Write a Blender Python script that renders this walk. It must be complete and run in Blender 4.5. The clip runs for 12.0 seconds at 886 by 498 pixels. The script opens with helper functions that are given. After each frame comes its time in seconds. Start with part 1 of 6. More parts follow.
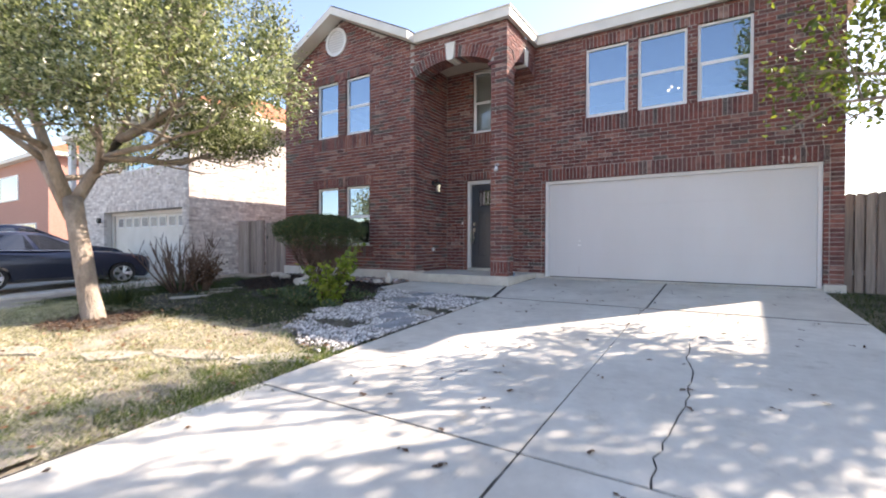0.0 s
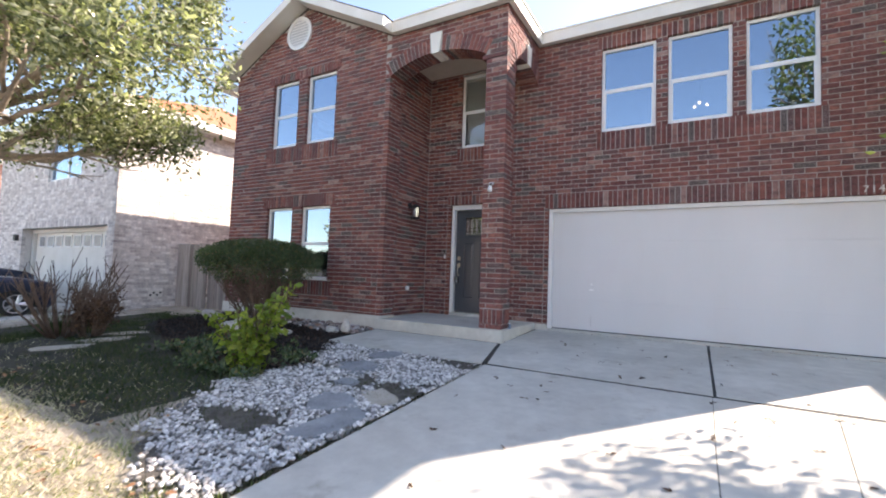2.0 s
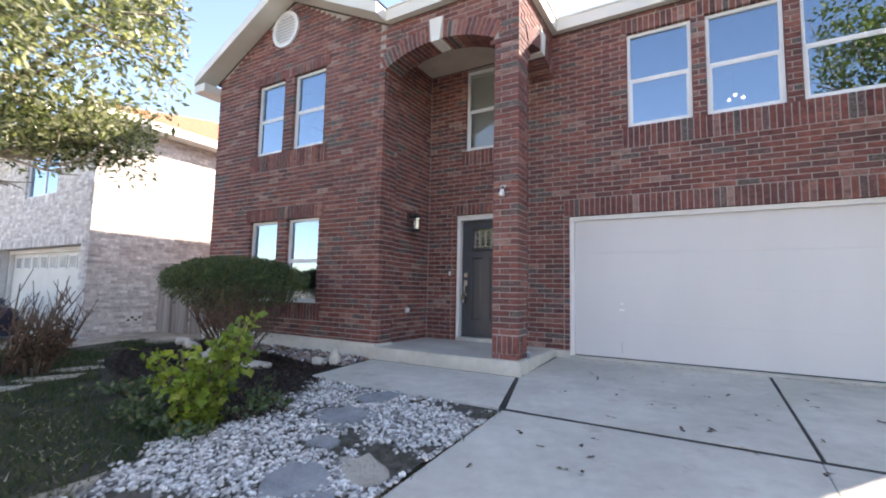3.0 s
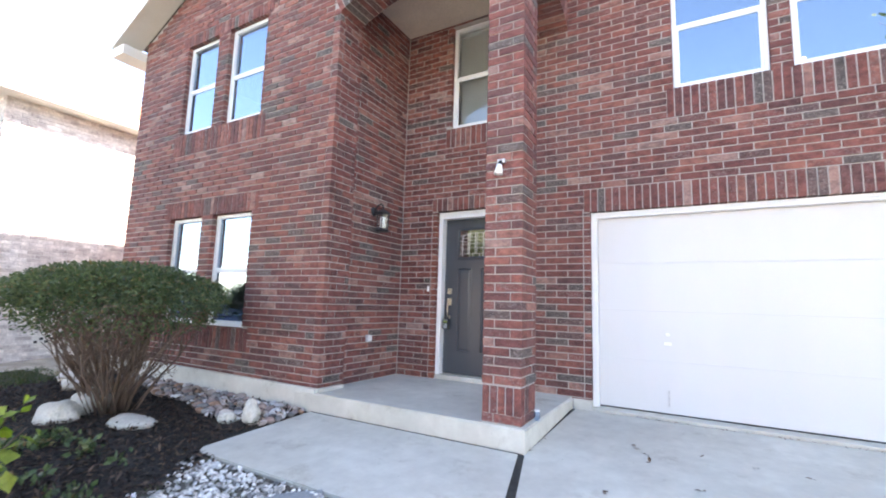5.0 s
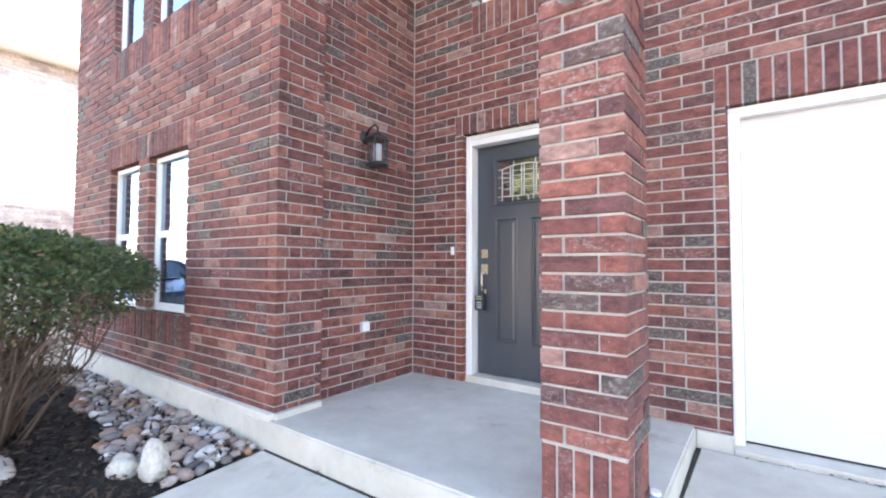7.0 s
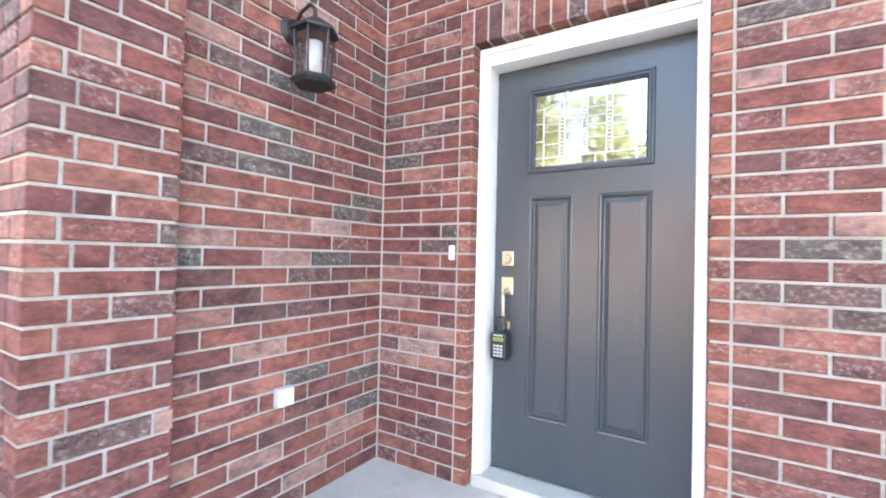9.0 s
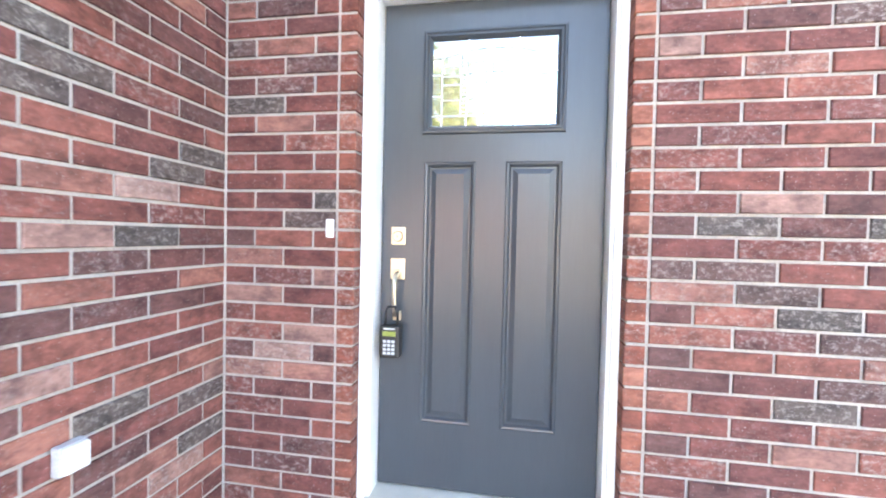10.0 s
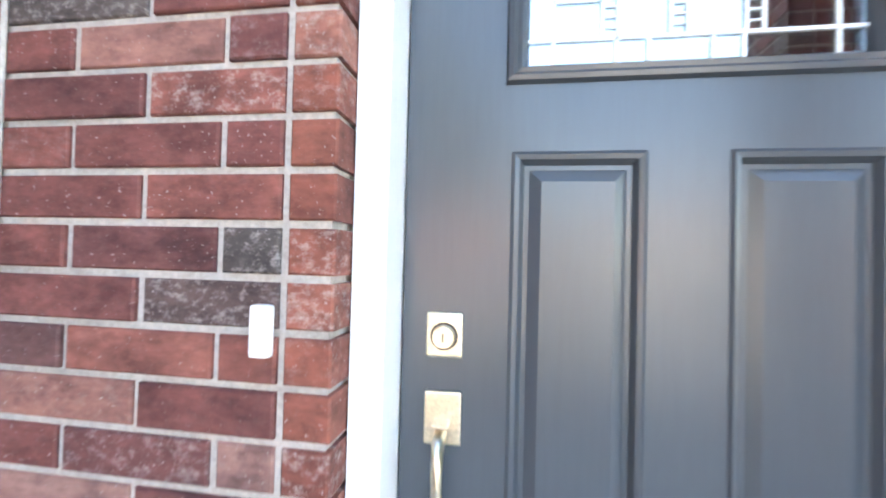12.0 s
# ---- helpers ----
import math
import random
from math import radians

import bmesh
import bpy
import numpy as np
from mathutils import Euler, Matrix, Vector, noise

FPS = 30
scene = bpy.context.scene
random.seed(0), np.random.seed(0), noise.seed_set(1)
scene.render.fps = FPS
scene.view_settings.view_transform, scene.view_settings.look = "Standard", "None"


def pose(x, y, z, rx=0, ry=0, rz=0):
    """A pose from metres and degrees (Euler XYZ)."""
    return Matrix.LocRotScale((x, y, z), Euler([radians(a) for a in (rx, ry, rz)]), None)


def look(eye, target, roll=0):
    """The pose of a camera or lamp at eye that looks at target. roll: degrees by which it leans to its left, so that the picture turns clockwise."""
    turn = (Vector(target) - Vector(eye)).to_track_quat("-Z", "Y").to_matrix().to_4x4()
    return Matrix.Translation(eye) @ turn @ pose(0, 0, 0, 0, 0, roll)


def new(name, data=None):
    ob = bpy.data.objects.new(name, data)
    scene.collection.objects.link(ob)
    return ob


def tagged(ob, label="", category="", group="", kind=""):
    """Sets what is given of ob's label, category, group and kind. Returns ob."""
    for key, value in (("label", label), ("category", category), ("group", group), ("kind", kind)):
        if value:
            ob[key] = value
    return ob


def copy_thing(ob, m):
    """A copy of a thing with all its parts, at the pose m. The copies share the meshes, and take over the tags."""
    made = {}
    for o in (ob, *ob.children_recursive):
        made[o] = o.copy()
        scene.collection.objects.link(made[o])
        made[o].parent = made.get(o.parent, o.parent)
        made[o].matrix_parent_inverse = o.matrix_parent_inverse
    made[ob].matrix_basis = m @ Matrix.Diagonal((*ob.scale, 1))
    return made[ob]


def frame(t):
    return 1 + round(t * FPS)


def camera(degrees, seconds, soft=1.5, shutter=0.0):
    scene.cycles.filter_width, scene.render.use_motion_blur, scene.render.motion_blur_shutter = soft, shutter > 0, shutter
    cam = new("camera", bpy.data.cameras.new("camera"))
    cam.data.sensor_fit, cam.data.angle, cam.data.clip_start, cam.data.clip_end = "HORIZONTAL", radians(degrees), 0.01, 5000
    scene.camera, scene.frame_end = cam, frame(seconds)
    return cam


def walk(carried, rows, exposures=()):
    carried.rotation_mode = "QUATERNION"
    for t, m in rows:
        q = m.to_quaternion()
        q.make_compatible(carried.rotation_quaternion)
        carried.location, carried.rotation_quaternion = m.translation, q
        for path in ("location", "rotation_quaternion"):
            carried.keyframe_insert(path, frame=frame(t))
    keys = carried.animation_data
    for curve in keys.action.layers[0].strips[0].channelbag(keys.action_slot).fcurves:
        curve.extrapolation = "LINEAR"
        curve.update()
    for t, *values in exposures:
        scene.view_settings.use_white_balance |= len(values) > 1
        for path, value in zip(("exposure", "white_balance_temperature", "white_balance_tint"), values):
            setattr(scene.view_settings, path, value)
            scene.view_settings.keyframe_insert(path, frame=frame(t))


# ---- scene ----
cam = camera(90.3, 12.0, soft=1.9, shutter=0.4)
METRES, EYE, TILT, LEAN, TURN = 10.45, 0.757, 0.0, 0.0, 32.1
ROWS = [
    (0.0, 0.0, 0.0, 0.0, 0.0, -0.67, -0.16),
    (0.5, 0.0062, 0.0543, 0.0051, -0.65, 0.44, -1.57),
    (1.0, 0.0065, 0.104, 0.0096, -0.8, 1.76, -2.46),
    (1.5, 0.0068, 0.1515, 0.0134, -2.63, 3.14, -1.22),
    (2.0, 0.0099, 0.1994, 0.0151, -2.32, 3.27, -2.04),
    (2.5, 0.009, 0.2497, 0.019, -2.49, 4.88, -1.19),
    (3.0, 0.0137, 0.2988, 0.0206, -1.68, 5.32, -1.22),
    (5.0, 0.0415, 0.4808, 0.0301, -2.47, 7.13, -1.76),
    (5.5, 0.0447, 0.5279, 0.0342, -2.18, 5.89, -0.48),
    (6.0, 0.0529, 0.5761, 0.0361, -0.08, 3.92, -1.47),
    (6.5, 0.0572, 0.6225, 0.038, 0.41, 3.45, -1.42),
    (7.0, 0.0639, 0.6661, 0.037, 3.87, 2.05, -0.21),
    (9.0, 0.0424, 0.8323, 0.0471, 0.06, 0.95, -1.33),
    (9.5, 0.031, 0.8567, 0.0471, -13.2, 0.3, -0.94),
    (10.0, 0.024, 0.8754, 0.0467, -21.91, -1.58, -1.26),
    (10.5, 0.0272, 0.8967, 0.0474, -24.92, -1.51, -1.35),
    (11.0, 0.0327, 0.9221, 0.0463, -26.22, -2.2, -1.94),
    (11.5, 0.0364, 0.9556, 0.0594, -26.84, -1.82, -0.55),
    (12.0, 0.0455, 0.9823, 0.0592, -22.92, 1.13, -1.47),
]
EXPOSURES = [(0.0, 1.48, 7250, 18), (1.5, 1.6, 7250, 18), (3.0, 1.76, 7200, 17), (5.0, 2.78, 7350, 17), (6.5, 3.08, 7450, 17), (9.0, 3.98, 7450, 14), (10.0, 4.1, 7400, 13), (12.0, 4.05, 7100, 9)]
walk(cam, [(t, pose(0, 0, EYE, TILT, LEAN, TURN) @ pose(METRES * x, METRES * y, METRES * z, 90 + pitch, roll, yaw)) for t, x, y, z, yaw, pitch, roll in ROWS], EXPOSURES)

# ---- light ----
SUN_AZ, SUN_EL = radians(38.3), radians(36.4)
sun_way = Vector((math.sin(SUN_AZ) * math.cos(SUN_EL), math.cos(SUN_AZ) * math.cos(SUN_EL), math.sin(SUN_EL)))
world = bpy.data.worlds.new("world")
scene.world = world
world.use_nodes = True
sky = world.node_tree.nodes.new("ShaderNodeTexSky")
sky.sky_type, sky.sun_disc = "NISHITA", False
sky.sun_elevation, sky.sun_rotation = SUN_EL, SUN_AZ
sky.air_density, sky.dust_density, sky.ozone_density = 1.0, 0.8, 1.8
back = world.node_tree.nodes["Background"]
back.inputs["Strength"].default_value = 0.15
world.node_tree.links.new(sky.outputs["Color"], back.inputs["Color"])
sun = new("sun", bpy.data.lights.new("sun", "SUN"))
sun.data.energy, sun.data.angle, sun.data.color = 5.0, radians(0.53), (1.0, 0.94, 0.86)
sun.matrix_world = look(sun_way * 60, (0, 0, 0))


# ---- materials ----
def shader(name, rough=0.8, metal=0.0, spec=0.5):
    m = bpy.data.materials.new(name)
    m.use_nodes = True
    nt = m.node_tree
    b = nt.nodes["Principled BSDF"]
    b.inputs["Roughness"].default_value = rough
    b.inputs["Metallic"].default_value = metal
    b.inputs["Specular IOR Level"].default_value = spec
    return m, nt, b


def add(nt, kind, **kw):
    n = nt.nodes.new(kind)
    for k, v in kw.items():
        if k in n.inputs:
            n.inputs[k].default_value = v
    return n


def coords(nt, scale=(1, 1, 1)):
    geo = nt.nodes.new("ShaderNodeNewGeometry")
    mp = nt.nodes.new("ShaderNodeMapping")
    mp.inputs["Scale"].default_value = scale
    nt.links.new(geo.outputs["Position"], mp.inputs["Vector"])
    return mp.outputs["Vector"]


def noise_tex(nt, scale, detail=4.0, stretch=(1, 1, 1), rough=0.55):
    n = add(nt, "ShaderNodeTexNoise", Scale=scale, Detail=detail, Roughness=rough)
    nt.links.new(coords(nt, stretch), n.inputs["Vector"])
    return n.outputs["Fac"]


def ramp(nt, fac, stops, mode="LINEAR"):
    r = nt.nodes.new("ShaderNodeValToRGB")
    r.color_ramp.interpolation = mode
    while len(r.color_ramp.elements) < len(stops):
        r.color_ramp.elements.new(0.5)
    for e, (p, c) in zip(r.color_ramp.elements, stops):
        e.position, e.color = p, (*c, 1.0) if len(c) == 3 else c
    nt.links.new(fac, r.inputs["Fac"])
    return r.outputs["Color"]


def mix(nt, fac, a, b, mode="MIX"):
    m = nt.nodes.new("ShaderNodeMix")
    m.data_type, m.blend_type = "RGBA", mode
    ins = [s for s in m.inputs if s.enabled]
    for sock, v in zip(ins, (fac, a, b)):
        if isinstance(v, (int, float)):
            sock.default_value = v
        elif isinstance(v, tuple):
            sock.default_value = (*v, 1.0) if len(v) == 3 else v
        else:
            nt.links.new(v, sock)
    return [s for s in m.outputs if s.enabled][0]


def bump(nt, b, fac, strength=0.3, dist=0.01):
    n = add(nt, "ShaderNodeBump", Strength=strength, Distance=dist)
    nt.links.new(fac, n.inputs["Height"])
    nt.links.new(n.outputs["Normal"], b.inputs["Normal"])


def surface(name, a, c, scale=6.0, fine=60.0, rough=0.8, strength=0.25, dist=0.004, stretch=(1, 1, 1), metal=0.0, spec=0.5, spread=(0.3, 0.7), grain_in=(0.82, 1.12)):
    """A two-scale mottled surface between the colours a and c."""
    m, nt, b = shader(name, rough, metal, spec)
    big = noise_tex(nt, scale, 5.0, stretch)
    small = noise_tex(nt, fine, 3.0, stretch)
    base = ramp(nt, big, [(spread[0], a), (spread[1], c)])
    grain = ramp(nt, small, [(0.3, (grain_in[0],) * 3), (0.7, (grain_in[1],) * 3)])
    nt.links.new(mix(nt, 1.0, base, grain, "MULTIPLY"), b.inputs["Base Color"])
    bump(nt, b, small, strength, dist)
    return m


def varied(name, stops, source="object", fine=40.0, rough=0.85, strength=0.4, dist=0.004, mode="LINEAR", streak=None, stretch=(1, 1, 1), spec=0.4, through_light=0.0, glow=(1.5, 1.7, 0.55)):
    """A material whose colour is picked piece by piece from stops, with grain and pale streaks."""
    m, nt, b = shader(name, rough, 0.0, spec)
    if source == "object":
        pick = nt.nodes.new("ShaderNodeObjectInfo").outputs["Random"]
    else:
        pick = nt.nodes.new("ShaderNodeNewGeometry").outputs["Random Per Island"]
    col = ramp(nt, pick, stops, mode)
    small = noise_tex(nt, fine, 4.0, stretch)
    big = noise_tex(nt, fine * 0.22, 4.0, stretch)
    col = mix(nt, 1.0, col, ramp(nt, small, [(0.3, (0.78, 0.78, 0.78)), (0.7, (1.16, 1.16, 1.16))]), "MULTIPLY")
    col = mix(nt, 1.0, col, ramp(nt, big, [(0.3, (0.72, 0.7, 0.72)), (0.7, (1.22, 1.2, 1.18))]), "MULTIPLY")
    if streak:
        white = nt.nodes.new("ShaderNodeTexWhiteNoise")
        white.noise_dimensions = "1D"
        nt.links.new(pick, white.inputs["W"])
        which = ramp(nt, white.outputs["Value"], [(0.62, (0.06, 0.06, 0.06)), (0.95, (1, 1, 1))])
        lines = noise_tex(nt, 40.0, 6.0, (1, 1, 1.5), 0.8)
        lines = ramp(nt, lines, [(0.5, (0, 0, 0)), (0.72, (0.7, 0.7, 0.7))])
        which = mix(nt, 1.0, which, ramp(nt, pick, [(0.0, (1, 1, 1)), (0.07, (0.9, 0.9, 0.9)), (0.12, (0, 0, 0))]), "LIGHTEN")
        amount = mix(nt, 1.0, which, lines, "MULTIPLY")
        smoke = ramp(nt, noise_tex(nt, 11.0, 5.0, (1, 1, 1.6), 0.65), [(0.36, (0.5, 0.47, 0.5)), (0.52, (1, 1, 1)), (0.72, (1.2, 1.18, 1.16))])
        col = mix(nt, 0.8, col, mix(nt, 1.0, col, smoke, "MULTIPLY"))
        specks = ramp(nt, noise_tex(nt, 170.0, 2.0, (1, 1, 1), 0.5), [(0.68, (0, 0, 0)), (0.74, (0.6, 0.6, 0.6))])
        col = mix(nt, specks, col, streak)
        cloud = ramp(nt, noise_tex(nt, 0.9, 3.0), [(0.3, (0.84, 0.82, 0.83)), (0.55, (1.0, 1.0, 1.0)), (0.72, (1.16, 1.15, 1.13))])
        col = mix(nt, 1.0, col, cloud, "MULTIPLY")
        col = mix(nt, amount, col, streak)
    nt.links.new(col, b.inputs["Base Color"])
    if through_light:
        tr = nt.nodes.new("ShaderNodeBsdfTranslucent")
        nt.links.new(mix(nt, 1.0, col, glow, "MULTIPLY"), tr.inputs["Color"])
        mx = nt.nodes.new("ShaderNodeMixShader")
        mx.inputs[0].default_value = through_light
        nt.links.new(b.outputs[0], mx.inputs[1])
        nt.links.new(tr.outputs[0], mx.inputs[2])
        nt.links.new(mx.outputs[0], nt.nodes["Material Output"].inputs["Surface"])
    bump(nt, b, small, strength, dist)
    return m


BRICK = [(0.0, (0.09, 0.077, 0.07)), (0.04, (0.107, 0.082, 0.073)), (0.075, (0.125, 0.064, 0.06)), (0.27, (0.162, 0.06, 0.055)),
         (0.55, (0.205, 0.072, 0.06)), (0.8, (0.248, 0.09, 0.07)), (0.9, (0.283, 0.116, 0.088)), (0.95, (0.308, 0.16, 0.132)), (1.0, (0.345, 0.225, 0.193))]
RUSTY = [(0.0, (0.17, 0.06, 0.045)), (0.3, (0.215, 0.07, 0.05)), (0.7, (0.28, 0.098, 0.066)), (1.0, (0.33, 0.14, 0.1))]
STREAK = (0.5, 0.44, 0.41)
brick_mat = varied("brick_single", BRICK, "object", streak=STREAK, stretch=(1, 1, 2))
rusty_brick_mat = varied("cut_brick_single", RUSTY, "object", streak=STREAK, stretch=(1, 1, 2))
brick_rest_mat = varied("brick_joined", BRICK, "island", streak=STREAK, stretch=(1, 1, 2))
mortar_mat = surface("mortar", (0.37, 0.335, 0.305), (0.48, 0.445, 0.405), 9, 120, 0.95, 0.5, 0.004)


def concrete(name, a, c, stain, strength):
    """Trowelled concrete: broad mottling, fine pores, rain stains and a few dark spots."""
    m, nt, b = shader(name, 0.88, 0.0, 0.35)
    col = ramp(nt, noise_tex(nt, 0.9, 6.0, (1, 1, 1), 0.6), [(0.3, a), (0.7, c)])
    col = mix(nt, 1.0, col, ramp(nt, noise_tex(nt, 7.0, 5.0, (1, 1, 1), 0.65), [(0.3, (0.9, 0.89, 0.88)), (0.7, (1.06, 1.06, 1.05))]), "MULTIPLY")
    col = mix(nt, 1.0, col, ramp(nt, noise_tex(nt, 2.3, 7.0, (1, 1, 1), 0.72), [(0.58, (1, 1, 1)), (0.72, stain)]), "MULTIPLY")
    spots = ramp(nt, noise_tex(nt, 34.0, 2.0), [(0.72, (0, 0, 0)), (0.78, (0.5, 0.5, 0.5))])
    col = mix(nt, spots, col, (0.2, 0.18, 0.15))
    nt.links.new(col, b.inputs["Base Color"])
    bump(nt, b, noise_tex(nt, 60.0, 4.0, (1, 1, 1), 0.7), strength, 0.003)
    return m


concrete_mat = concrete("porch_concrete", (0.47, 0.445, 0.39), (0.635, 0.61, 0.545), (0.74, 0.71, 0.67), 0.18)
footing_mat = concrete("footing_concrete", (0.54, 0.52, 0.46), (0.68, 0.66, 0.6), (0.66, 0.62, 0.56), 0.35)
joint_mat = surface("joint_filler", (0.02, 0.018, 0.016), (0.05, 0.045, 0.04), 8, 90, 0.9)
white_mat = surface("white_paint", (0.74, 0.74, 0.73), (0.82, 0.82, 0.81), 3, 150, 0.42, 0.05, 0.001, grain_in=(0.97, 1.02))
cream_mat = surface("cream_trim_paint", (0.68, 0.65, 0.58), (0.78, 0.75, 0.69), 2, 80, 0.6, 0.1, 0.002, grain_in=(0.97, 1.02))
vinyl_mat = surface("white_vinyl", (0.78, 0.78, 0.77), (0.84, 0.84, 0.83), 3, 150, 0.35, 0.03, 0.001, grain_in=(0.97, 1.02))
garage_mat = surface("garage_door_paint", (0.61, 0.61, 0.605), (0.66, 0.66, 0.66), 1.2, 200, 0.45, 0.08, 0.001, (1, 1, 0.3), grain_in=(0.97, 1.02))
door_mat = surface("charcoal_door_paint", (0.05, 0.059, 0.07), (0.062, 0.072, 0.084), 2, 140, 0.27, 0.02, 0.0005, (1, 1, 0.08), grain_in=(0.97, 1.02))
soffit_mat = surface("portico_ceiling_board", (0.52, 0.44, 0.36), (0.6, 0.52, 0.43), 3, 60, 0.8, 0.1)
shingle_mat = surface("asphalt_shingles", (0.11, 0.09, 0.08), (0.18, 0.15, 0.13), 7, 120, 0.95, 0.6, 0.006)
tan_shingle_mat = surface("tan_shingles", (0.36, 0.125, 0.065), (0.48, 0.19, 0.1), 7, 120, 0.95, 0.6, 0.006)
black_mat = surface("black_metal", (0.015, 0.015, 0.016), (0.03, 0.03, 0.032), 8, 120, 0.45, 0.1, 0.001)
brass_mat = surface("satin_brass", (0.62, 0.555, 0.43), (0.72, 0.655, 0.53), 10, 160, 0.34, 0.05, 0.001, metal=1.0)
steel_mat = surface("galvanised_steel", (0.5, 0.5, 0.5), (0.66, 0.66, 0.66), 20, 160, 0.4, 0.1, 0.001, metal=0.9)
plastic_mat = surface("black_plastic", (0.012, 0.012, 0.013), (0.022, 0.022, 0.024), 10, 150, 0.5, 0.05, 0.001)
grey_plastic_mat = surface("grey_plastic", (0.5, 0.51, 0.52), (0.62, 0.63, 0.64), 10, 150, 0.45, 0.05, 0.001)
lcd_mat = surface("green_lcd", (0.2, 0.26, 0.05), (0.28, 0.34, 0.08), 30, 150, 0.3, 0.0, 0.001)
blind_mat = surface("white_blind", (0.7, 0.7, 0.67), (0.78, 0.78, 0.75), 5, 90, 0.5, 0.05, 0.001)
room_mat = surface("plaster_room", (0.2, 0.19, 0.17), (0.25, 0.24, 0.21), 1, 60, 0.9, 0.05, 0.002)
fence_mat = varied("weathered_cedar", [(0, (0.22, 0.19, 0.165)), (0.5, (0.33, 0.295, 0.26)), (1, (0.45, 0.41, 0.375))], "object", 50, 0.9, 0.5, 0.004, stretch=(1, 1, 0.06))
grass_ground_mat = surface("lawn_soil", (0.23, 0.19, 0.14), (0.5, 0.44, 0.35), 2.2, 45, 0.95, 0.8, 0.02)
# soil of the green lawn, its colour darkened for the shade of the house
shade_ground_mat = surface("shaded_green_lawn_soil", (0.018, 0.018, 0.011), (0.06, 0.055, 0.032), 3.0, 45, 0.95, 0.8, 0.02)
side_ground_mat = surface("side_lawn_soil", (0.03, 0.032, 0.017), (0.15, 0.135, 0.08), 1.6, 45, 0.95, 0.8, 0.02)
mulch_mat = surface("dark_mulch_soil", (0.012, 0.01, 0.009), (0.035, 0.028, 0.024), 12, 60, 0.95, 1.0, 0.03)
chip_mat = varied("mulch_chips", [(0, (0.01, 0.008, 0.007)), (0.6, (0.045, 0.03, 0.024)), (1, (0.13, 0.085, 0.06))], "island", 60, 0.9)
blade_mat = varied("grass_blades", [(0, (0.09, 0.13, 0.035)), (0.2, (0.2, 0.2, 0.08)), (0.35, (0.46, 0.41, 0.31)), (1, (0.68, 0.63, 0.53))], "island", 30, 0.7, through_light=0.25)
# one green grass in two tones: shade in this colour, sunlight in the next
shade_grass_mat = varied("shaded_grass_blades", [(0, (0.02, 0.036, 0.01)), (0.6, (0.04, 0.068, 0.018)), (1, (0.1, 0.105, 0.04))], "island", 30, 0.7, through_light=0.2)
lit_grass_mat = varied("sunlit_grass_blades", [(0, (0.06, 0.11, 0.02)), (0.6, (0.13, 0.19, 0.04)), (1, (0.3, 0.3, 0.12))], "island", 30, 0.7, through_light=0.3)
asphalt_mat = surface("asphalt", (0.045, 0.045, 0.045), (0.07, 0.07, 0.068), 3, 120, 0.9, 0.6, 0.006)
GRAVEL = [(0, (0.14, 0.135, 0.13)), (0.18, (0.28, 0.27, 0.255)), (0.5, (0.52, 0.505, 0.475)), (1, (0.8, 0.785, 0.75))]
gravel_mat = varied("white_gravel_single", GRAVEL, "object", 60, 0.8)
gravel_rest_mat = varied("white_gravel_joined", GRAVEL, "island", 60, 0.8)
cobble_mat = varied("river_cobble", [(0, (0.13, 0.125, 0.125)), (0.22, (0.25, 0.235, 0.225)), (0.4, (0.32, 0.22, 0.19)), (0.55, (0.4, 0.35, 0.3)), (0.68, (0.36, 0.2, 0.12)), (0.74, (0.42, 0.33, 0.29)), (0.88, (0.56, 0.54, 0.52)), (1, (0.72, 0.7, 0.67))], "object", 30, 0.65)
limestone_mat = surface("pale_limestone", (0.5, 0.46, 0.4), (0.68, 0.64, 0.57), 7, 45, 0.9, 0.9, 0.02)
slate_mat = surface("grey_slate", (0.2, 0.21, 0.22), (0.33, 0.34, 0.345), 4, 60, 0.85, 0.5, 0.006)
flag_mat = surface("buff_flagstone", (0.36, 0.32, 0.26), (0.48, 0.44, 0.37), 4, 60, 0.9, 0.5, 0.006)
bark_mat = surface("pale_bark", (0.23, 0.18, 0.14), (0.42, 0.35, 0.28), 7, 40, 0.95, 1.0, 0.02, (1, 1, 0.35))
twig_mat = surface("brown_twig_bark", (0.1, 0.065, 0.048), (0.2, 0.14, 0.105), 10, 60, 0.95, 0.6, 0.01, (1, 1, 0.3))
oak_leaf_mat = varied("oak_leaves", [(0, (0.055, 0.07, 0.036)), (0.4, (0.15, 0.172, 0.096)), (0.75, (0.32, 0.335, 0.22)), (1, (0.6, 0.6, 0.5))], "island", 30, 0.24, 0.1, through_light=0.45, glow=(1.45, 1.6, 0.85))
elm_leaf_mat = varied("street_tree_leaves", [(0, (0.08, 0.11, 0.025)), (0.6, (0.14, 0.18, 0.045)), (1, (0.27, 0.29, 0.08))], "island", 30, 0.5, 0.1, through_light=0.3)
lime_leaf_mat = varied("lime_leaves", [(0, (0.1, 0.15, 0.025)), (0.6, (0.19, 0.26, 0.04)), (1, (0.32, 0.36, 0.08))], "island", 30, 0.5, 0.1, through_light=0.4)
bush_leaf_mat = varied("clipped_bush_leaves", [(0, (0.034, 0.062, 0.027)), (0.6, (0.075, 0.118, 0.052)), (0.9, (0.125, 0.16, 0.068)), (1, (0.22, 0.14, 0.075))], "island", 30, 0.5, 0.1, through_light=0.15)
dead_leaf_mat = varied("dead_leaves", [(0, (0.05, 0.03, 0.02)), (1, (0.16, 0.09, 0.05))], "island", 30, 0.8)
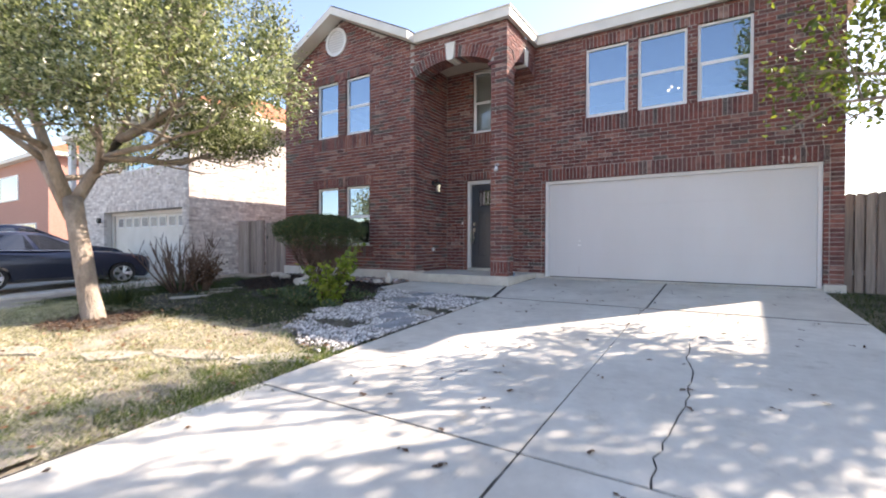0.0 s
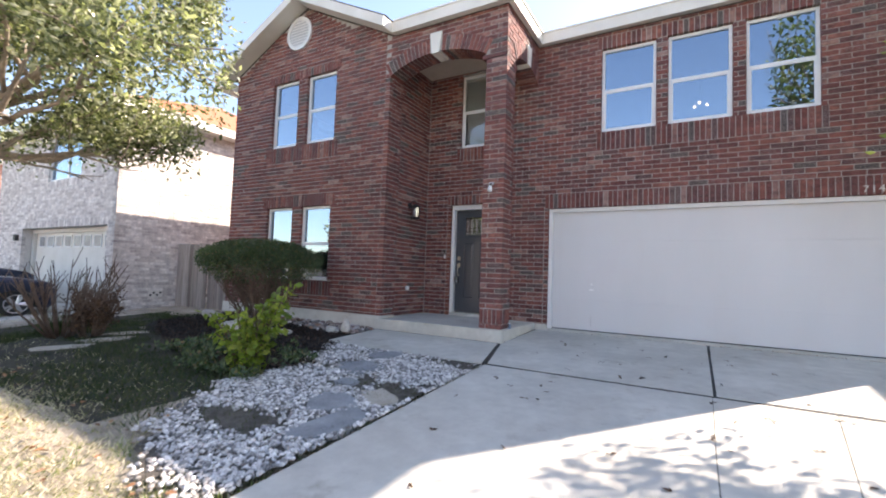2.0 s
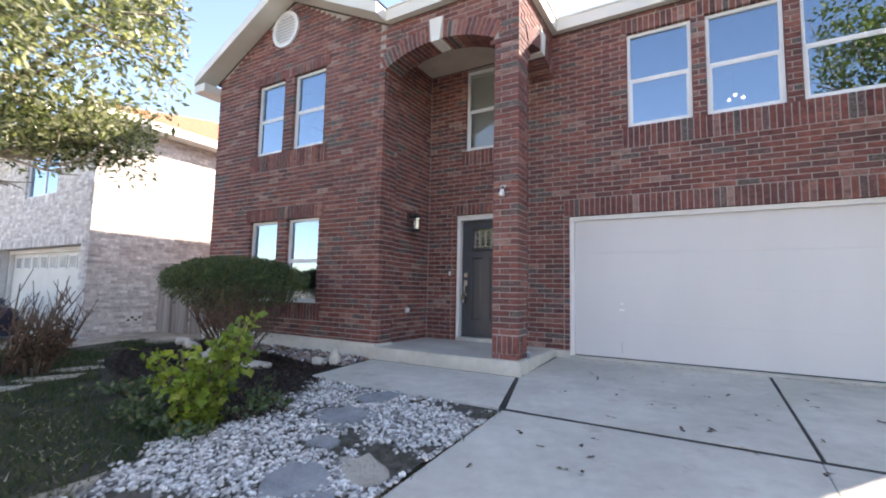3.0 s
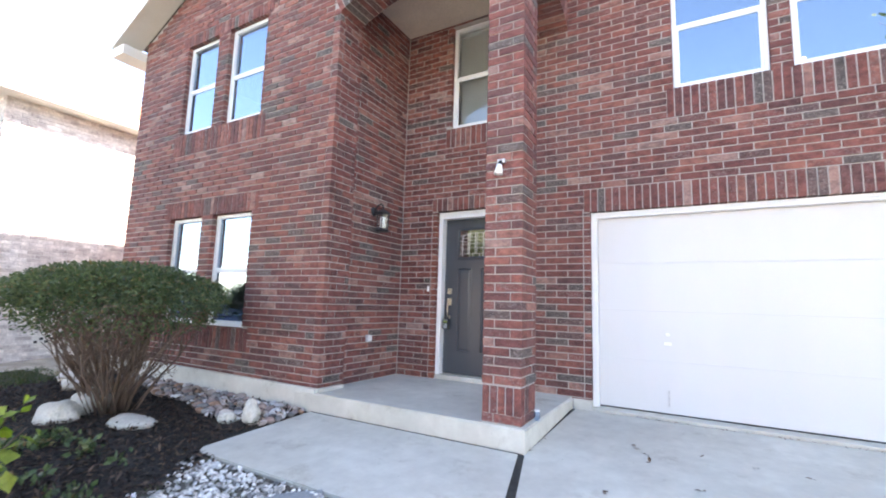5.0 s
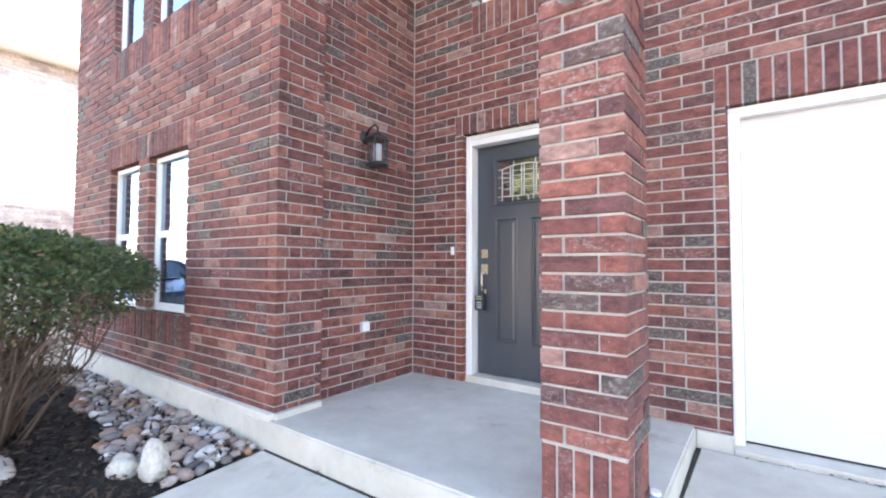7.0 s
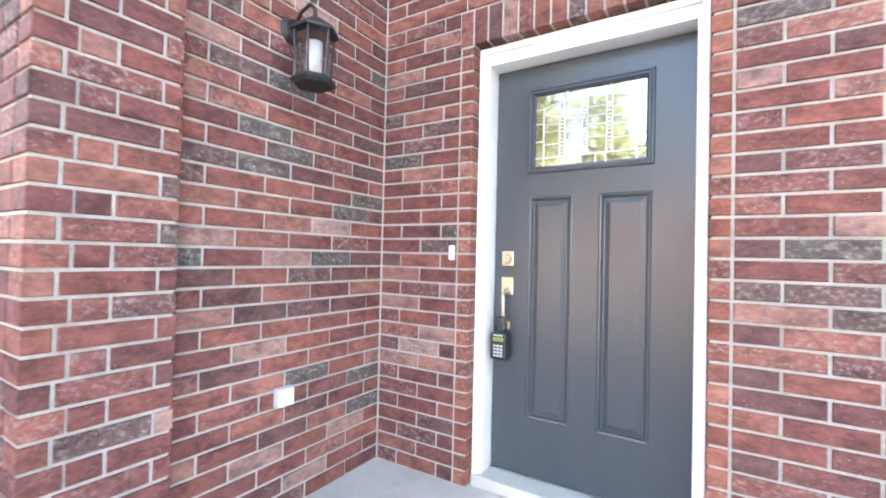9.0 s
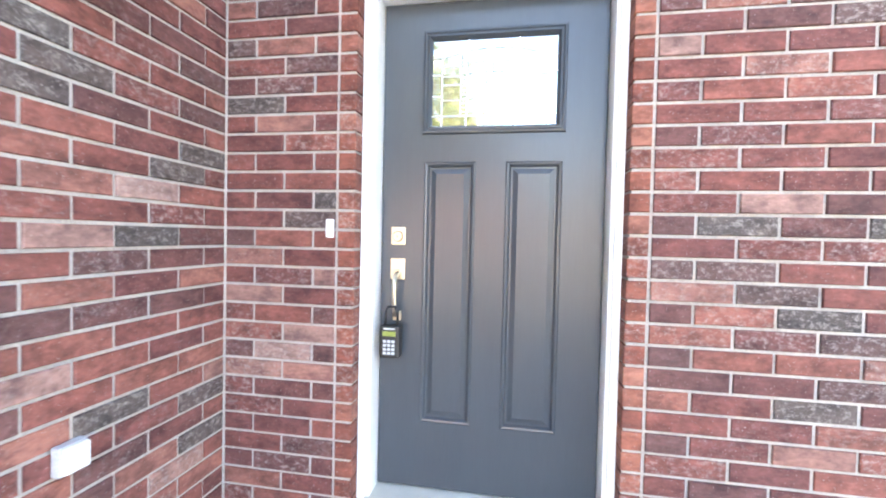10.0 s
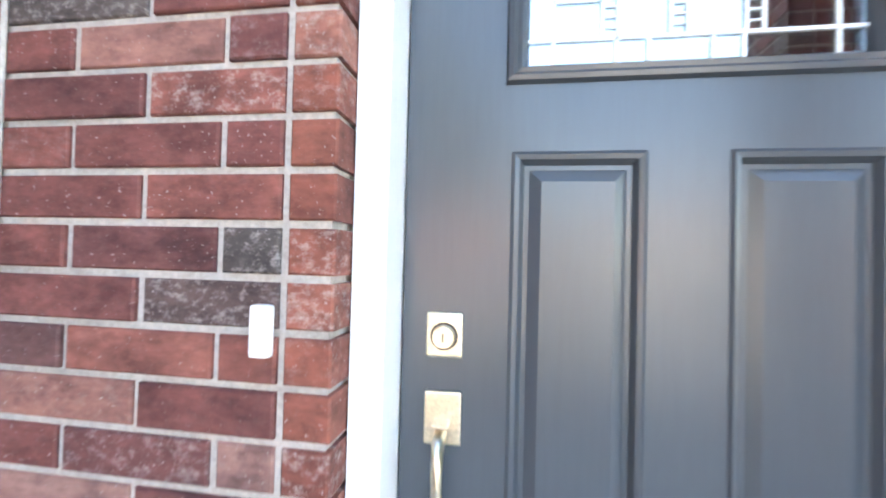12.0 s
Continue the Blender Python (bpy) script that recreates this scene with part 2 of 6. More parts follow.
lawn_leaf_mat = varied("rusty_fallen_leaves", [(0, (0.12, 0.06, 0.03)), (0.6, (0.3, 0.15, 0.07)), (1, (0.45, 0.3, 0.17))], "island", 30, 0.8)
PALE = [(0, (0.5, 0.46, 0.43)), (0.3, (0.62, 0.58, 0.54)), (0.8, (0.74, 0.71, 0.67)), (1, (0.82, 0.8, 0.76))]
pale_brick_mat = varied("pale_brick_single", PALE, "object", 30, 0.9)
pale_brick_rest_mat = varied("pale_brick_joined", PALE, "island", 30, 0.9)
pale_mortar_mat = surface("pale_mortar", (0.6, 0.57, 0.53), (0.68, 0.65, 0.61), 5, 60, 0.95)
siding_mat = surface("cream_siding", (0.7, 0.66, 0.6), (0.76, 0.73, 0.67), 2, 60, 0.8, 0.1)
stucco_mat = surface("salmon_brick_far", (0.42, 0.22, 0.17), (0.55, 0.31, 0.25), 14, 60, 0.9)
car_mat = surface("dark_blue_car_paint", (0.05, 0.06, 0.092), (0.06, 0.07, 0.108), 1, 60, 0.2, 0.0, 0.001, metal=0.6)
tyre_mat = surface("tyre_rubber", (0.015, 0.015, 0.015), (0.025, 0.025, 0.025), 9, 90, 0.85)
rim_mat = surface("alloy_rim", (0.55, 0.56, 0.58), (0.65, 0.66, 0.68), 9, 90, 0.3, 0.02, 0.001, metal=0.9)


def glass(name, tint, shine, rough=0.0, coat=(1, 1, 1)):
    """Clear glass with a gloss that rises towards grazing angles; shine: its gloss seen straight on."""
    m, nt, b = shader(name, 0.1)
    nt.nodes.remove(b)
    clear = nt.nodes.new("ShaderNodeBsdfTransparent")
    clear.inputs["Color"].default_value = (*tint, 1)
    gloss = nt.nodes.new("ShaderNodeBsdfGlossy")
    gloss.inputs["Roughness"].default_value = rough
    gloss.inputs["Color"].default_value = (*coat, 1)
    edge = nt.nodes.new("ShaderNodeLayerWeight")
    power = add(nt, "ShaderNodeMath")
    power.operation = "POWER"
    power.inputs[1].default_value = 4.0
    scale = nt.nodes.new("ShaderNodeMath")
    scale.operation = "MULTIPLY_ADD"
    scale.inputs[1].default_value, scale.inputs[2].default_value = 1.0 - shine, shine
    nt.links.new(edge.outputs["Facing"], power.inputs[0])
    nt.links.new(power.outputs[0], scale.inputs[0])
    mx = nt.nodes.new("ShaderNodeMixShader")
    nt.links.new(scale.outputs[0], mx.inputs[0])
    nt.links.new(clear.outputs[0], mx.inputs[1])
    nt.links.new(gloss.outputs[0], mx.inputs[2])
    nt.links.new(mx.outputs[0], nt.nodes["Material Output"].inputs["Surface"])
    return m


window_glass_mat = glass("window_glass", (0.5, 0.56, 0.6), 0.3, 0.0, (0.72, 0.86, 1.0))
lantern_glass_mat = glass("lantern_glass", (0.9, 0.92, 0.94), 0.2, 0.04)
car_glass_mat = glass("car_glass", (0.06, 0.07, 0.08), 0.14)
clear_glass_mat = glass("clear_glass", (0.92, 0.94, 0.94), 0.06)
bevel_glass_mat = glass("leaded_glass", (0.75, 0.8, 0.78), 0.34, 0.03)


def lamp_mat(name, colour, strength):
    m, nt, b = shader(name, 0.4)
    b.inputs["Emission Color"].default_value = (*colour, 1)
    b.inputs["Emission Strength"].default_value = strength
    b.inputs["Base Color"].default_value = (*colour, 1)
    return m


lead_mat = surface("bright_came", (0.62, 0.62, 0.6), (0.74, 0.74, 0.72), 20, 160, 0.5, 0.1, 0.001, metal=0.5)
bulb_mat = lamp_mat("lit_bulb", (1.0, 0.74, 0.44), 4.0)


# ---- mesh helpers ----
def mesh_from(name, verts, faces, material, smooth=False):
    me = bpy.data.meshes.new(name)
    me.from_pydata([tuple(v) for v in verts], [], [tuple(f) for f in faces])
    me.materials.append(material)
    me.update()
    if smooth:
        me.polygons.foreach_set("use_smooth", [True] * len(me.polygons))
    return me


def put(ob, parent):
    if parent is not None:
        ob.parent = parent
        ob.matrix_parent_inverse = parent.matrix_world.inverted() if parent.type != "EMPTY" else Matrix.Translation(-parent.location)
    return ob


def part(name, bm, material, parent=None, label="", smooth=False):
    me = bpy.data.meshes.new(name)
    bmesh.ops.recalc_face_normals(bm, faces=bm.faces[:])
    bm.to_mesh(me)
    bm.free()
    me.materials.append(material)
    if smooth:
        me.polygons.foreach_set("use_smooth", [True] * len(me.polygons))
    ob = put(new(name, me), parent)
    return tagged(ob, label)


def thing(name, place, label, category, group="", kind=""):
    ob = new(name)
    ob.location = place
    ob.empty_display_size = 0.1
    bpy.context.view_layer.update()
    return tagged(ob, label, category, group, kind)


def box(bm, x0, x1, y0, y1, z0, z1, bevel=0.0):
    m = Matrix.Translation(((x0 + x1) / 2, (y0 + y1) / 2, (z0 + z1) / 2)) @ Matrix.Diagonal((abs(x1 - x0), abs(y1 - y0), abs(z1 - z0), 1))
    r = bmesh.ops.create_cube(bm, size=1.0, matrix=m)
    if bevel:
        es = {e for v in r["verts"] for e in v.link_edges}
        bmesh.ops.bevel(bm, geom=list(es), offset=bevel, segments=2, affect="EDGES", profile=0.6)
    return bm


def boxed(x0, x1, y0, y1, z0, z1, bevel=0.0):
    return box(bmesh.new(), x0, x1, y0, y1, z0, z1, bevel)


def tube(bm, pts, radii, sides=8):
    """A tapered tube along pts."""
    rings = []
    up = Vector((0.13, 0.21, 0.97))
    for i, p in enumerate(pts):
        a, c = Vector(pts[max(i - 1, 0)]), Vector(pts[min(i + 1, len(pts) - 1)])
        d = (c - a).normalized()
        s = d.cross(up if abs(d.dot(up)) < 0.95 else Vector((1, 0, 0))).normalized()
        w = d.cross(s)
        rings.append([bm.verts.new(Vector(p) + radii[i] * (math.cos(k * math.tau / sides) * s + math.sin(k * math.tau / sides) * w)) for k in range(sides)])
    for r0, r1 in zip(rings, rings[1:]):
        for k in range(sides):
            bm.faces.new((r0[k], r0[(k + 1) % sides], r1[(k + 1) % sides], r1[k]))
    bm.faces.new(rings[0])
    bm.faces.new(rings[-1][::-1])
    return bm


def prism(bm, outline, a0, a1, axis="y"):
    """An outline of (u, z) pairs pulled along an axis from a0 to a1."""
    def at(u, z, a):
        return (u, a, z) if axis == "y" else ((a, u, z) if axis == "x" else (u, z, a))
    f = [bm.verts.new(at(u, z, a0)) for u, z in outline]
    g = [bm.verts.new(at(u, z, a1)) for u, z in outline]
    bm.faces.new(f)
    bm.faces.new(g[::-1])
    n = len(f)
    for i in range(n):
        bm.faces.new((f[i], f[(i + 1) % n], g[(i + 1) % n], g[i]))
    return bm


def rock(bm, c, r, seed, sub=2, rough=0.22):
    rr = bmesh.ops.create_icosphere(bm, subdivisions=sub, radius=1.0)
    for v in rr["verts"]:
        k = 1 + rough * noise.noise(v.co * 1.3 + Vector((seed * 3.7, seed * 1.3, seed)))
        v.co = Vector((v.co.x * r[0] * k + c[0], v.co.y * r[1] * k + c[1], v.co.z * r[2] * k + c[2]))
    return bm


def gz(y):
    """Height of the sloping front yard."""
    return -0.05 * (9.4 - min(max(y, -4.0), 9.4))


def gxy(x, y):
    """The same, with the neighbour's lower plot to the west."""
    k = min(max((-8.8 - x) / 3.2, 0.0), 1.0)
    return gz(y) - 0.15 * k * k * (3 - 2 * k)


# ---- brickwork ----
COURSE, PITCH, JOINT, Z_FIRST = 0.0766, 0.256, 0.0118, 0.1148
brick_meshes = {}


def spot_on(face, plane, u, w, z):
    """World place of a point on a wall: u along it, w outward from its face."""
    return {"S": (u, plane - w, z), "N": (u, plane + w, z), "E": (plane + w, u, z), "W": (plane - w, u, z)}[face]


def brick_shape(face, du, dz, deep):
    c = 0.003
    pts = [(s * du / 2, -deep, t * dz / 2) for s, t in ((-1, -1), (1, -1), (1, 1), (-1, 1))]
    pts += [(s * du / 2, -c, t * dz / 2) for s, t in ((-1, -1), (1, -1), (1, 1), (-1, 1))]
    pts += [(s * (du / 2 - c), 0, t * (dz / 2 - c)) for s, t in ((-1, -1), (1, -1), (1, 1), (-1, 1))]
    vs = [spot_on(face, 0, u, w, z) for u, w, z in pts]
    fs = [(8, 9, 10, 11)] + [(4 + i, 4 + (i + 1) % 4, 8 + (i + 1) % 4, 8 + i) for i in range(4)] + [(i, (i + 1) % 4, 4 + (i + 1) % 4, 4 + i) for i in range(4)]
    if face in ("N", "W"):
        fs = [f[::-1] for f in fs]
    return vs, fs


def lay(wall, face, plane, pieces, near, mats=(brick_mat, brick_rest_mat), deep=0.1, rng=None, name="brick"):
    """Bricks (u0, u1, z0, z1) on a wall: those near are parts of their own, the rest one joined part."""
    rng = rng or random.Random(len(pieces))
    single, verts, faces = 0, [], []
    for u0, u1, z0, z1 in pieces:
        w = rng.uniform(-0.0025, 0.0025)
        c = ((u0 + u1) / 2, (z0 + z1) / 2)
        if single < 300 and near(*c):
            key = (face, round(u1 - u0, 3), round(z1 - z0, 3), mats[0].name, deep)
            if key not in brick_meshes:
                brick_meshes[key] = mesh_from(name, *brick_shape(face, key[1], key[2], deep), mats[0])
            ob = put(new(name, brick_meshes[key]), wall)
            ob.location = spot_on(face, plane, c[0], w, c[1])
            single += 1
        else:
            vs, fs = brick_shape(face, u1 - u0, z1 - z0, deep)
            o = spot_on(face, plane, c[0], w, c[1])
            n = len(verts)
            verts += [(v[0] + o[0], v[1] + o[1], v[2] + o[2]) for v in vs]
            faces += [tuple(i + n for i in f) for f in fs]
    if verts:
        tagged(put(new("brick_field", mesh_from("brick_field", verts, faces, mats[1])), wall), kind="stuff")


def snap(z):
    return Z_FIRST + round((z - Z_FIRST) / COURSE) * COURSE


def cut(spans, a, b):
    out = []
    for s, e in spans:
        if b <= s or a >= e:
            out.append((s, e))
        else:
            if a > s:
                out.append((s, a))
            if b < e:
                out.append((b, e))
    return out


def courses(u0, u1, z0, z1, holes, top=None, bottom=None, ends=(0, 0), shift=0.0, pitch=PITCH, course=COURSE, first=Z_FIRST):
    """Running bond between u0 and u1, with holes left out. ends: 1 where every second course stops a brick's depth short of a corner."""
    out = []
    k = math.floor((z0 - first) / course + 0.01)
    while True:
        a = first + k * course
        b, odd = a + course, k % 2
        if a + 0.01 > z1:
            break
        k += 1
        a, b = max(a, z0), min(b, z1)
        if b - a < 0.03:
            continue
        mid = (a + b) / 2
        spans = [(u0 + (0.11 if ends[0] and odd == (ends[0] == 1) else 0), u1 - (0.11 if ends[1] and odd == (ends[1] == 1) else 0))]
        for h in holes:
            if h[2] < mid < h[3]:
                spans = cut(spans, h[0], h[1])
        for s, e in spans:
            if e - s < 0.03:
                continue
            marks = [s]
            g = math.floor((s - shift) / pitch) * pitch + shift + (pitch / 2 if odd else 0) - pitch
            while g < e:
                if s + 0.045 < g < e - 0.045:
                    marks.append(g)
                g += pitch
            marks.append(e)
            for p, q in zip(marks, marks[1:]):
                c = (p + q) / 2
                if top and b > top(c) + 0.02:
                    continue
                if bottom and a < bottom(c) - 0.14:
                    continue
                l = JOINT / 2 if p > s + 1e-6 else 0.0
                r = JOINT / 2 if q < e - 1e-6 else 0.0
                out.append((p + l, q - r, a + JOINT / 2, b - JOINT / 2))
    return out


def soldiers(u0, u1, z0, z1, pitch=COURSE):
    n = max(1, round((u1 - u0) / pitch))
    p = (u1 - u0) / n
    return [(u0 + i * p + JOINT / 2, u0 + (i + 1) * p - JOINT / 2, z0 + JOINT / 2, z1 - JOINT / 2) for i in range(n)]


def stack(u0, u1, z0, z1):
    """A column of cut bricks beside an opening, one to a course."""
    out, k = [], math.floor((z0 - Z_FIRST) / COURSE + 0.01)
    while Z_FIRST + k * COURSE + 0.03 < z1:
        a = max(Z_FIRST + k * COURSE, z0)
        b = min(Z_FIRST + (k + 1) * COURSE, z1)
        if b - a > 0.03:
            out.append((u0, u1, a + JOINT / 2, b - JOINT / 2))
        k += 1
    return out


def wall_body(bm, face, plane, u0, u1, z0, z1, holes, thick, top=None, bottom=None, inset=0.008, steps=24):
    """The mortar body behind the bricks, in upright strips round the holes."""
    marks = {u0 + inset, u1 - inset}
    for h in holes:
        marks |= {max(h[0] - inset, u0 + inset), min(h[1] + inset, u1 - inset)}
    if top or bottom:
        marks |= {u0 + inset + (u1 - u0 - 2 * inset) * i / steps for i in range(steps + 1)}
    marks = sorted(marks)
    for a, b in zip(marks, marks[1:]):
        if b - a < 1e-5:
            continue
        mid = (a + b) / 2
        spans = [(z0, z1 if not top else 1e9)]
        for h in holes:
            if h[0] - inset <= mid <= h[1] + inset:
                spans = cut(spans, h[2] - inset, h[3] + inset)
        for s, e in spans:
            ta, tb = (e, e) if e < 1e8 else (top(a), top(b))
            ba, bb = (bottom(a), bottom(b)) if bottom and s == z0 else (s, s)
            if (ta + tb) / 2 - (ba + bb) / 2 < 0.005:
                continue
            q = [spot_on(face, plane, u, w, z) for w in (-inset, -thick) for u, z in ((a, ba), (b, bb), (b, tb), (a, ta))]
            v = [bm.verts.new(p) for p in q]
            for f in ((0, 1, 2, 3), (4, 7, 6, 5), (0, 4, 5, 1), (1, 5, 6, 2), (2, 6, 7, 3), (3, 7, 4, 0)):
                bm.faces.new([v[i] for i in f])


# ---- the house ----
YL, YM = 7.99, 9.52            # front faces of the wing and of the main wall
XW, XC, XA, XE = -10.13, -5.78, -5.86, 1.72
XB = -10.75                    # west face of an unseen step-out, added to shade the neighbour's wall
PX0, PX1, PY1 = -3.895, -3.545, 8.36   # the pillar
PORCH, FOOT, EAVE = 0.11, 0.15, 5.15
GABLE_X, GABLE_Z, GABLE_S = -8.0, 6.28, 0.5


def gable(u):
    return GABLE_Z - GABLE_S * abs(u - GABLE_X) if u < -5.55 else EAVE - 0.05


ARCH_X, ARCH_SPRING, ARCH_RISE = (XC + PX0) / 2, 4.42, 0.24
SIDE_Y = (PY1 + YM) / 2


def arc(u, mid, half, base, rise, grow=0.0):
    """Height of a segmental arch at u; grow widens it to the back of the ring."""
    r = (half * half + rise * rise) / (2 * rise)
    d = (r + grow) ** 2 - (u - mid) ** 2
    return base + rise - r + math.sqrt(max(d, 0.0))


front_in = lambda u: arc(u, ARCH_X, (PX0 - XC) / 2, ARCH_SPRING, ARCH_RISE)
front_out = lambda u: arc(u, ARCH_X, (PX0 - XC) / 2, ARCH_SPRING, ARCH_RISE, 0.25)
side_in = lambda u: arc(u, SIDE_Y, (YM - PY1) / 2, ARCH_SPRING, 0.16)
side_out = lambda u: arc(u, SIDE_Y, (YM - PY1) / 2, ARCH_SPRING, 0.16, 0.25)

UPPER = [(-8.89, -8.13, 3.44, 4.83), (-7.88, -7.09, 3.44, 4.83)]
LOWER = [(-8.89, -8.13, 0.71, 2.16), (-7.88, -7.09, 0.71, 2.16)]
RIGHT = [(-2.43, -1.585, 3.43, 4.87), (-1.41, -0.545, 3.43, 4.87), (-0.375, 0.485, 3.43, 4.87)]
ALCOVE = (-5.13, -4.3, 3.45, 4.93)
DOOR = (-5.295, -4.285, 0.0, 2.305)
GARAGE = (-3.3, 1.455, -0.2, 2.145)


def brick_wall(name, label, face, plane, u0, u1, z0, z1, holes=(), posts=(), stacks=(), near=None, ends=(0, 0), top=None, bottom=None, thick=0.25, extra=(), shift=0.0, mats=(brick_mat, brick_rest_mat), mortar=mortar_mat, grow=(0, 0)):
    bm = bmesh.new()
    wall_body(bm, face, plane, u0 - grow[0], u1 + grow[1], z0, z1, holes, thick, top, bottom)
    wall = part(name, bm, mortar)
    tagged(wall, label, "wall", kind="structure")
    posts = [(a, b, snap(c) if not any(abs(c - h[3]) < 0.01 for h in holes) else c, snap(d) if not any(abs(d - h[2]) < 0.01 for h in holes) else d) for a, b, c, d in posts]
    pieces = courses(u0, u1, z0, z1, list(holes) + list(posts) + [(a - JOINT, b + JOINT, c, d) for a, b, c, d in stacks], top, bottom, ends, shift)
    for p in posts:
        pieces += soldiers(*p)
    trim = [q for p in stacks for q in stack(*p)]
    if trim:
        laid.append((wall, face, plane, trim, lambda u, z: u < -3.4, (rusty_brick_mat, mats[1])))
    pieces += list(extra)
    return wall, (wall, face, plane, pieces, near or (lambda u, z: False), mats)


laid = []   # bricks are laid at the end of the script
w, job = brick_wall("wall_wing", "red brick front wall of the gabled wing", "S", YL, XW, XC, FOOT, 7.0, UPPER + LOWER,
                    [(-9.02, -6.98, 2.16, 2.385), (-9.02, -6.98, 0.39, 0.71), (-9.02, -6.98, 4.83, 5.05), (-9.02, -6.98, 3.14, 3.44)],
                    near=lambda u, z: u > -7.05 and z < 3.0, ends=(0, 1), top=gable)
laid.append(job)
bm = bmesh.new()
wall_body(bm, "S", YL, XC - 0.016, PX1, 4.3, EAVE, (), 0.37, None, lambda u: front_in(u) + 0.01 if u < PX0 else 4.3, steps=36)
wall_portico = tagged(part("wall_portico", bm, mortar_mat), "red brick wall over the arched porch opening", "wall", kind="structure")
laid.append((wall_portico, "S", YL, courses(XC, PX1, 4.3 - 0.05, EAVE, (), None, lambda u: front_out(u) if u < PX0 else 4.3, (0, 1)), lambda u, z: True, (brick_mat, brick_rest_mat)))
bm = bmesh.new()
wall_body(bm, "E", PX1, YL + 0.36, YM, 4.3, EAVE, (), 0.35, None, lambda u: side_in(u) + 0.01 if u > PY1 else 4.3, steps=30)
wall_return = tagged(part("wall_portico_side", bm, mortar_mat), "red brick return wall over the side arch", "wall", kind="structure")
laid.append((wall_return, "E", PX1, courses(YL, YM, 4.3 - 0.05, EAVE, (), None, lambda u: side_out(u) if u > PY1 else 4.3, (2, 0)), lambda u, z: True, (brick_mat, brick_rest_mat)))

w, job = brick_wall("wall_pier", "red brick corner pier beside the porch", "E", XC, YL, PY1 + 0.02, FOOT, 4.45, ends=(2, 0), near=lambda u, z: z < 4, thick=0.07, grow=(-0.242, 0))
laid.append(job)
w, job = brick_wall("wall_alcove", "red brick side wall of the porch", "E", XA, PY1 - 0.05, YM, PORCH, 5.0, ends=(0, 0), near=lambda u, z: z < 3.4, shift=0.06, grow=(0, 0.1))
laid.append(job)
w, job = brick_wall("wall_main", "red brick front wall over garage and door", "S", YM, XA, XE, 0.07, EAVE,
                    RIGHT + [ALCOVE, DOOR, GARAGE],
                    [(-5.38, -4.2, 2.305, 2.515), (-3.37, 1.53, 2.145, 2.375), (-2.5, 0.56, 3.12, 3.43), (-2.5, 0.56, 4.87, 5.095), (-5.2, -4.22, 3.15, 3.45)],
                    [(-5.365, -5.295, 0.07, 2.305), (-4.285, -4.215, 0.07, 2.305), (-3.37, -3.3, 0.07, 2.145), (1.455, 1.525, 0.07, 2.145)],
                    near=lambda u, z: u < -3.4 and z < 2.6, shift=-0.095, grow=(0.1, 0))
laid.append(job)

# plain walls that close the house; the western step-out is added for its shadow
for nm, dims in (("wall_west", (XW + 0.02, XW + 0.25, YL + 0.26, 10.0, 0, EAVE)), ("wall_west_return", (XB, XW + 0.25, 10.0, 10.23, 0, EAVE)), ("wall_west_rear", (XB, XB + 0.23, 10.23, 18.0, 0, EAVE)), ("wall_east", (XE - 0.25, XE - 0.02, YM + 0.26, 18.0, 0, EAVE)), ("wall_north", (XB, XE - 0.02, 18.0, 18.25, 0, EAVE))):
    tagged(part(nm, boxed(*dims), stucco_mat), "unseen plain red brick wall closing the house", "wall", kind="structure")
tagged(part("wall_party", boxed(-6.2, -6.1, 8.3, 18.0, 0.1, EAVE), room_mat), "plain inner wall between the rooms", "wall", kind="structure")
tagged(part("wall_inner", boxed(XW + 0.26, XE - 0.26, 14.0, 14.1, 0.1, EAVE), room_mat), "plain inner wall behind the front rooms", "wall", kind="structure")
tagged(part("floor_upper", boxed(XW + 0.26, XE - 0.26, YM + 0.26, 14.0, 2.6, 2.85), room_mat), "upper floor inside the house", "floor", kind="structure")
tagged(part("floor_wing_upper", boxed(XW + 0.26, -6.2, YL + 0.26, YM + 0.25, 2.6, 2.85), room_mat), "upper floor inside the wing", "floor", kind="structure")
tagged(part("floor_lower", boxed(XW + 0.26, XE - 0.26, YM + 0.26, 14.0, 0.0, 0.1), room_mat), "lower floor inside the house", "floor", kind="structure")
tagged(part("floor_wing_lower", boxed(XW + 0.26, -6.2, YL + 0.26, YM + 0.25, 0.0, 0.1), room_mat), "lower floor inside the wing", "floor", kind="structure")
tagged(part("ceiling", boxed(XW + 0.26, XE - 0.26, YM + 0.26, 18.0, 5.0, 5.08), white_mat), "white ceiling of the upper rooms", "ceiling", kind="structure")
tagged(part("ceiling_wing", boxed(XW + 0.26, -6.2, YL + 0.26, YM + 0.25, 5.0, 5.08), white_mat), "white ceiling of the wing", "ceiling", kind="structure")
tagged(part("ceiling_porch", boxed(XA + 0.002, PX1 - 0.36, YL + 0.372, YM - 0.002, 4.97, 5.05), soffit_mat), "beige board ceiling of the porch", "ceiling", kind="structure")


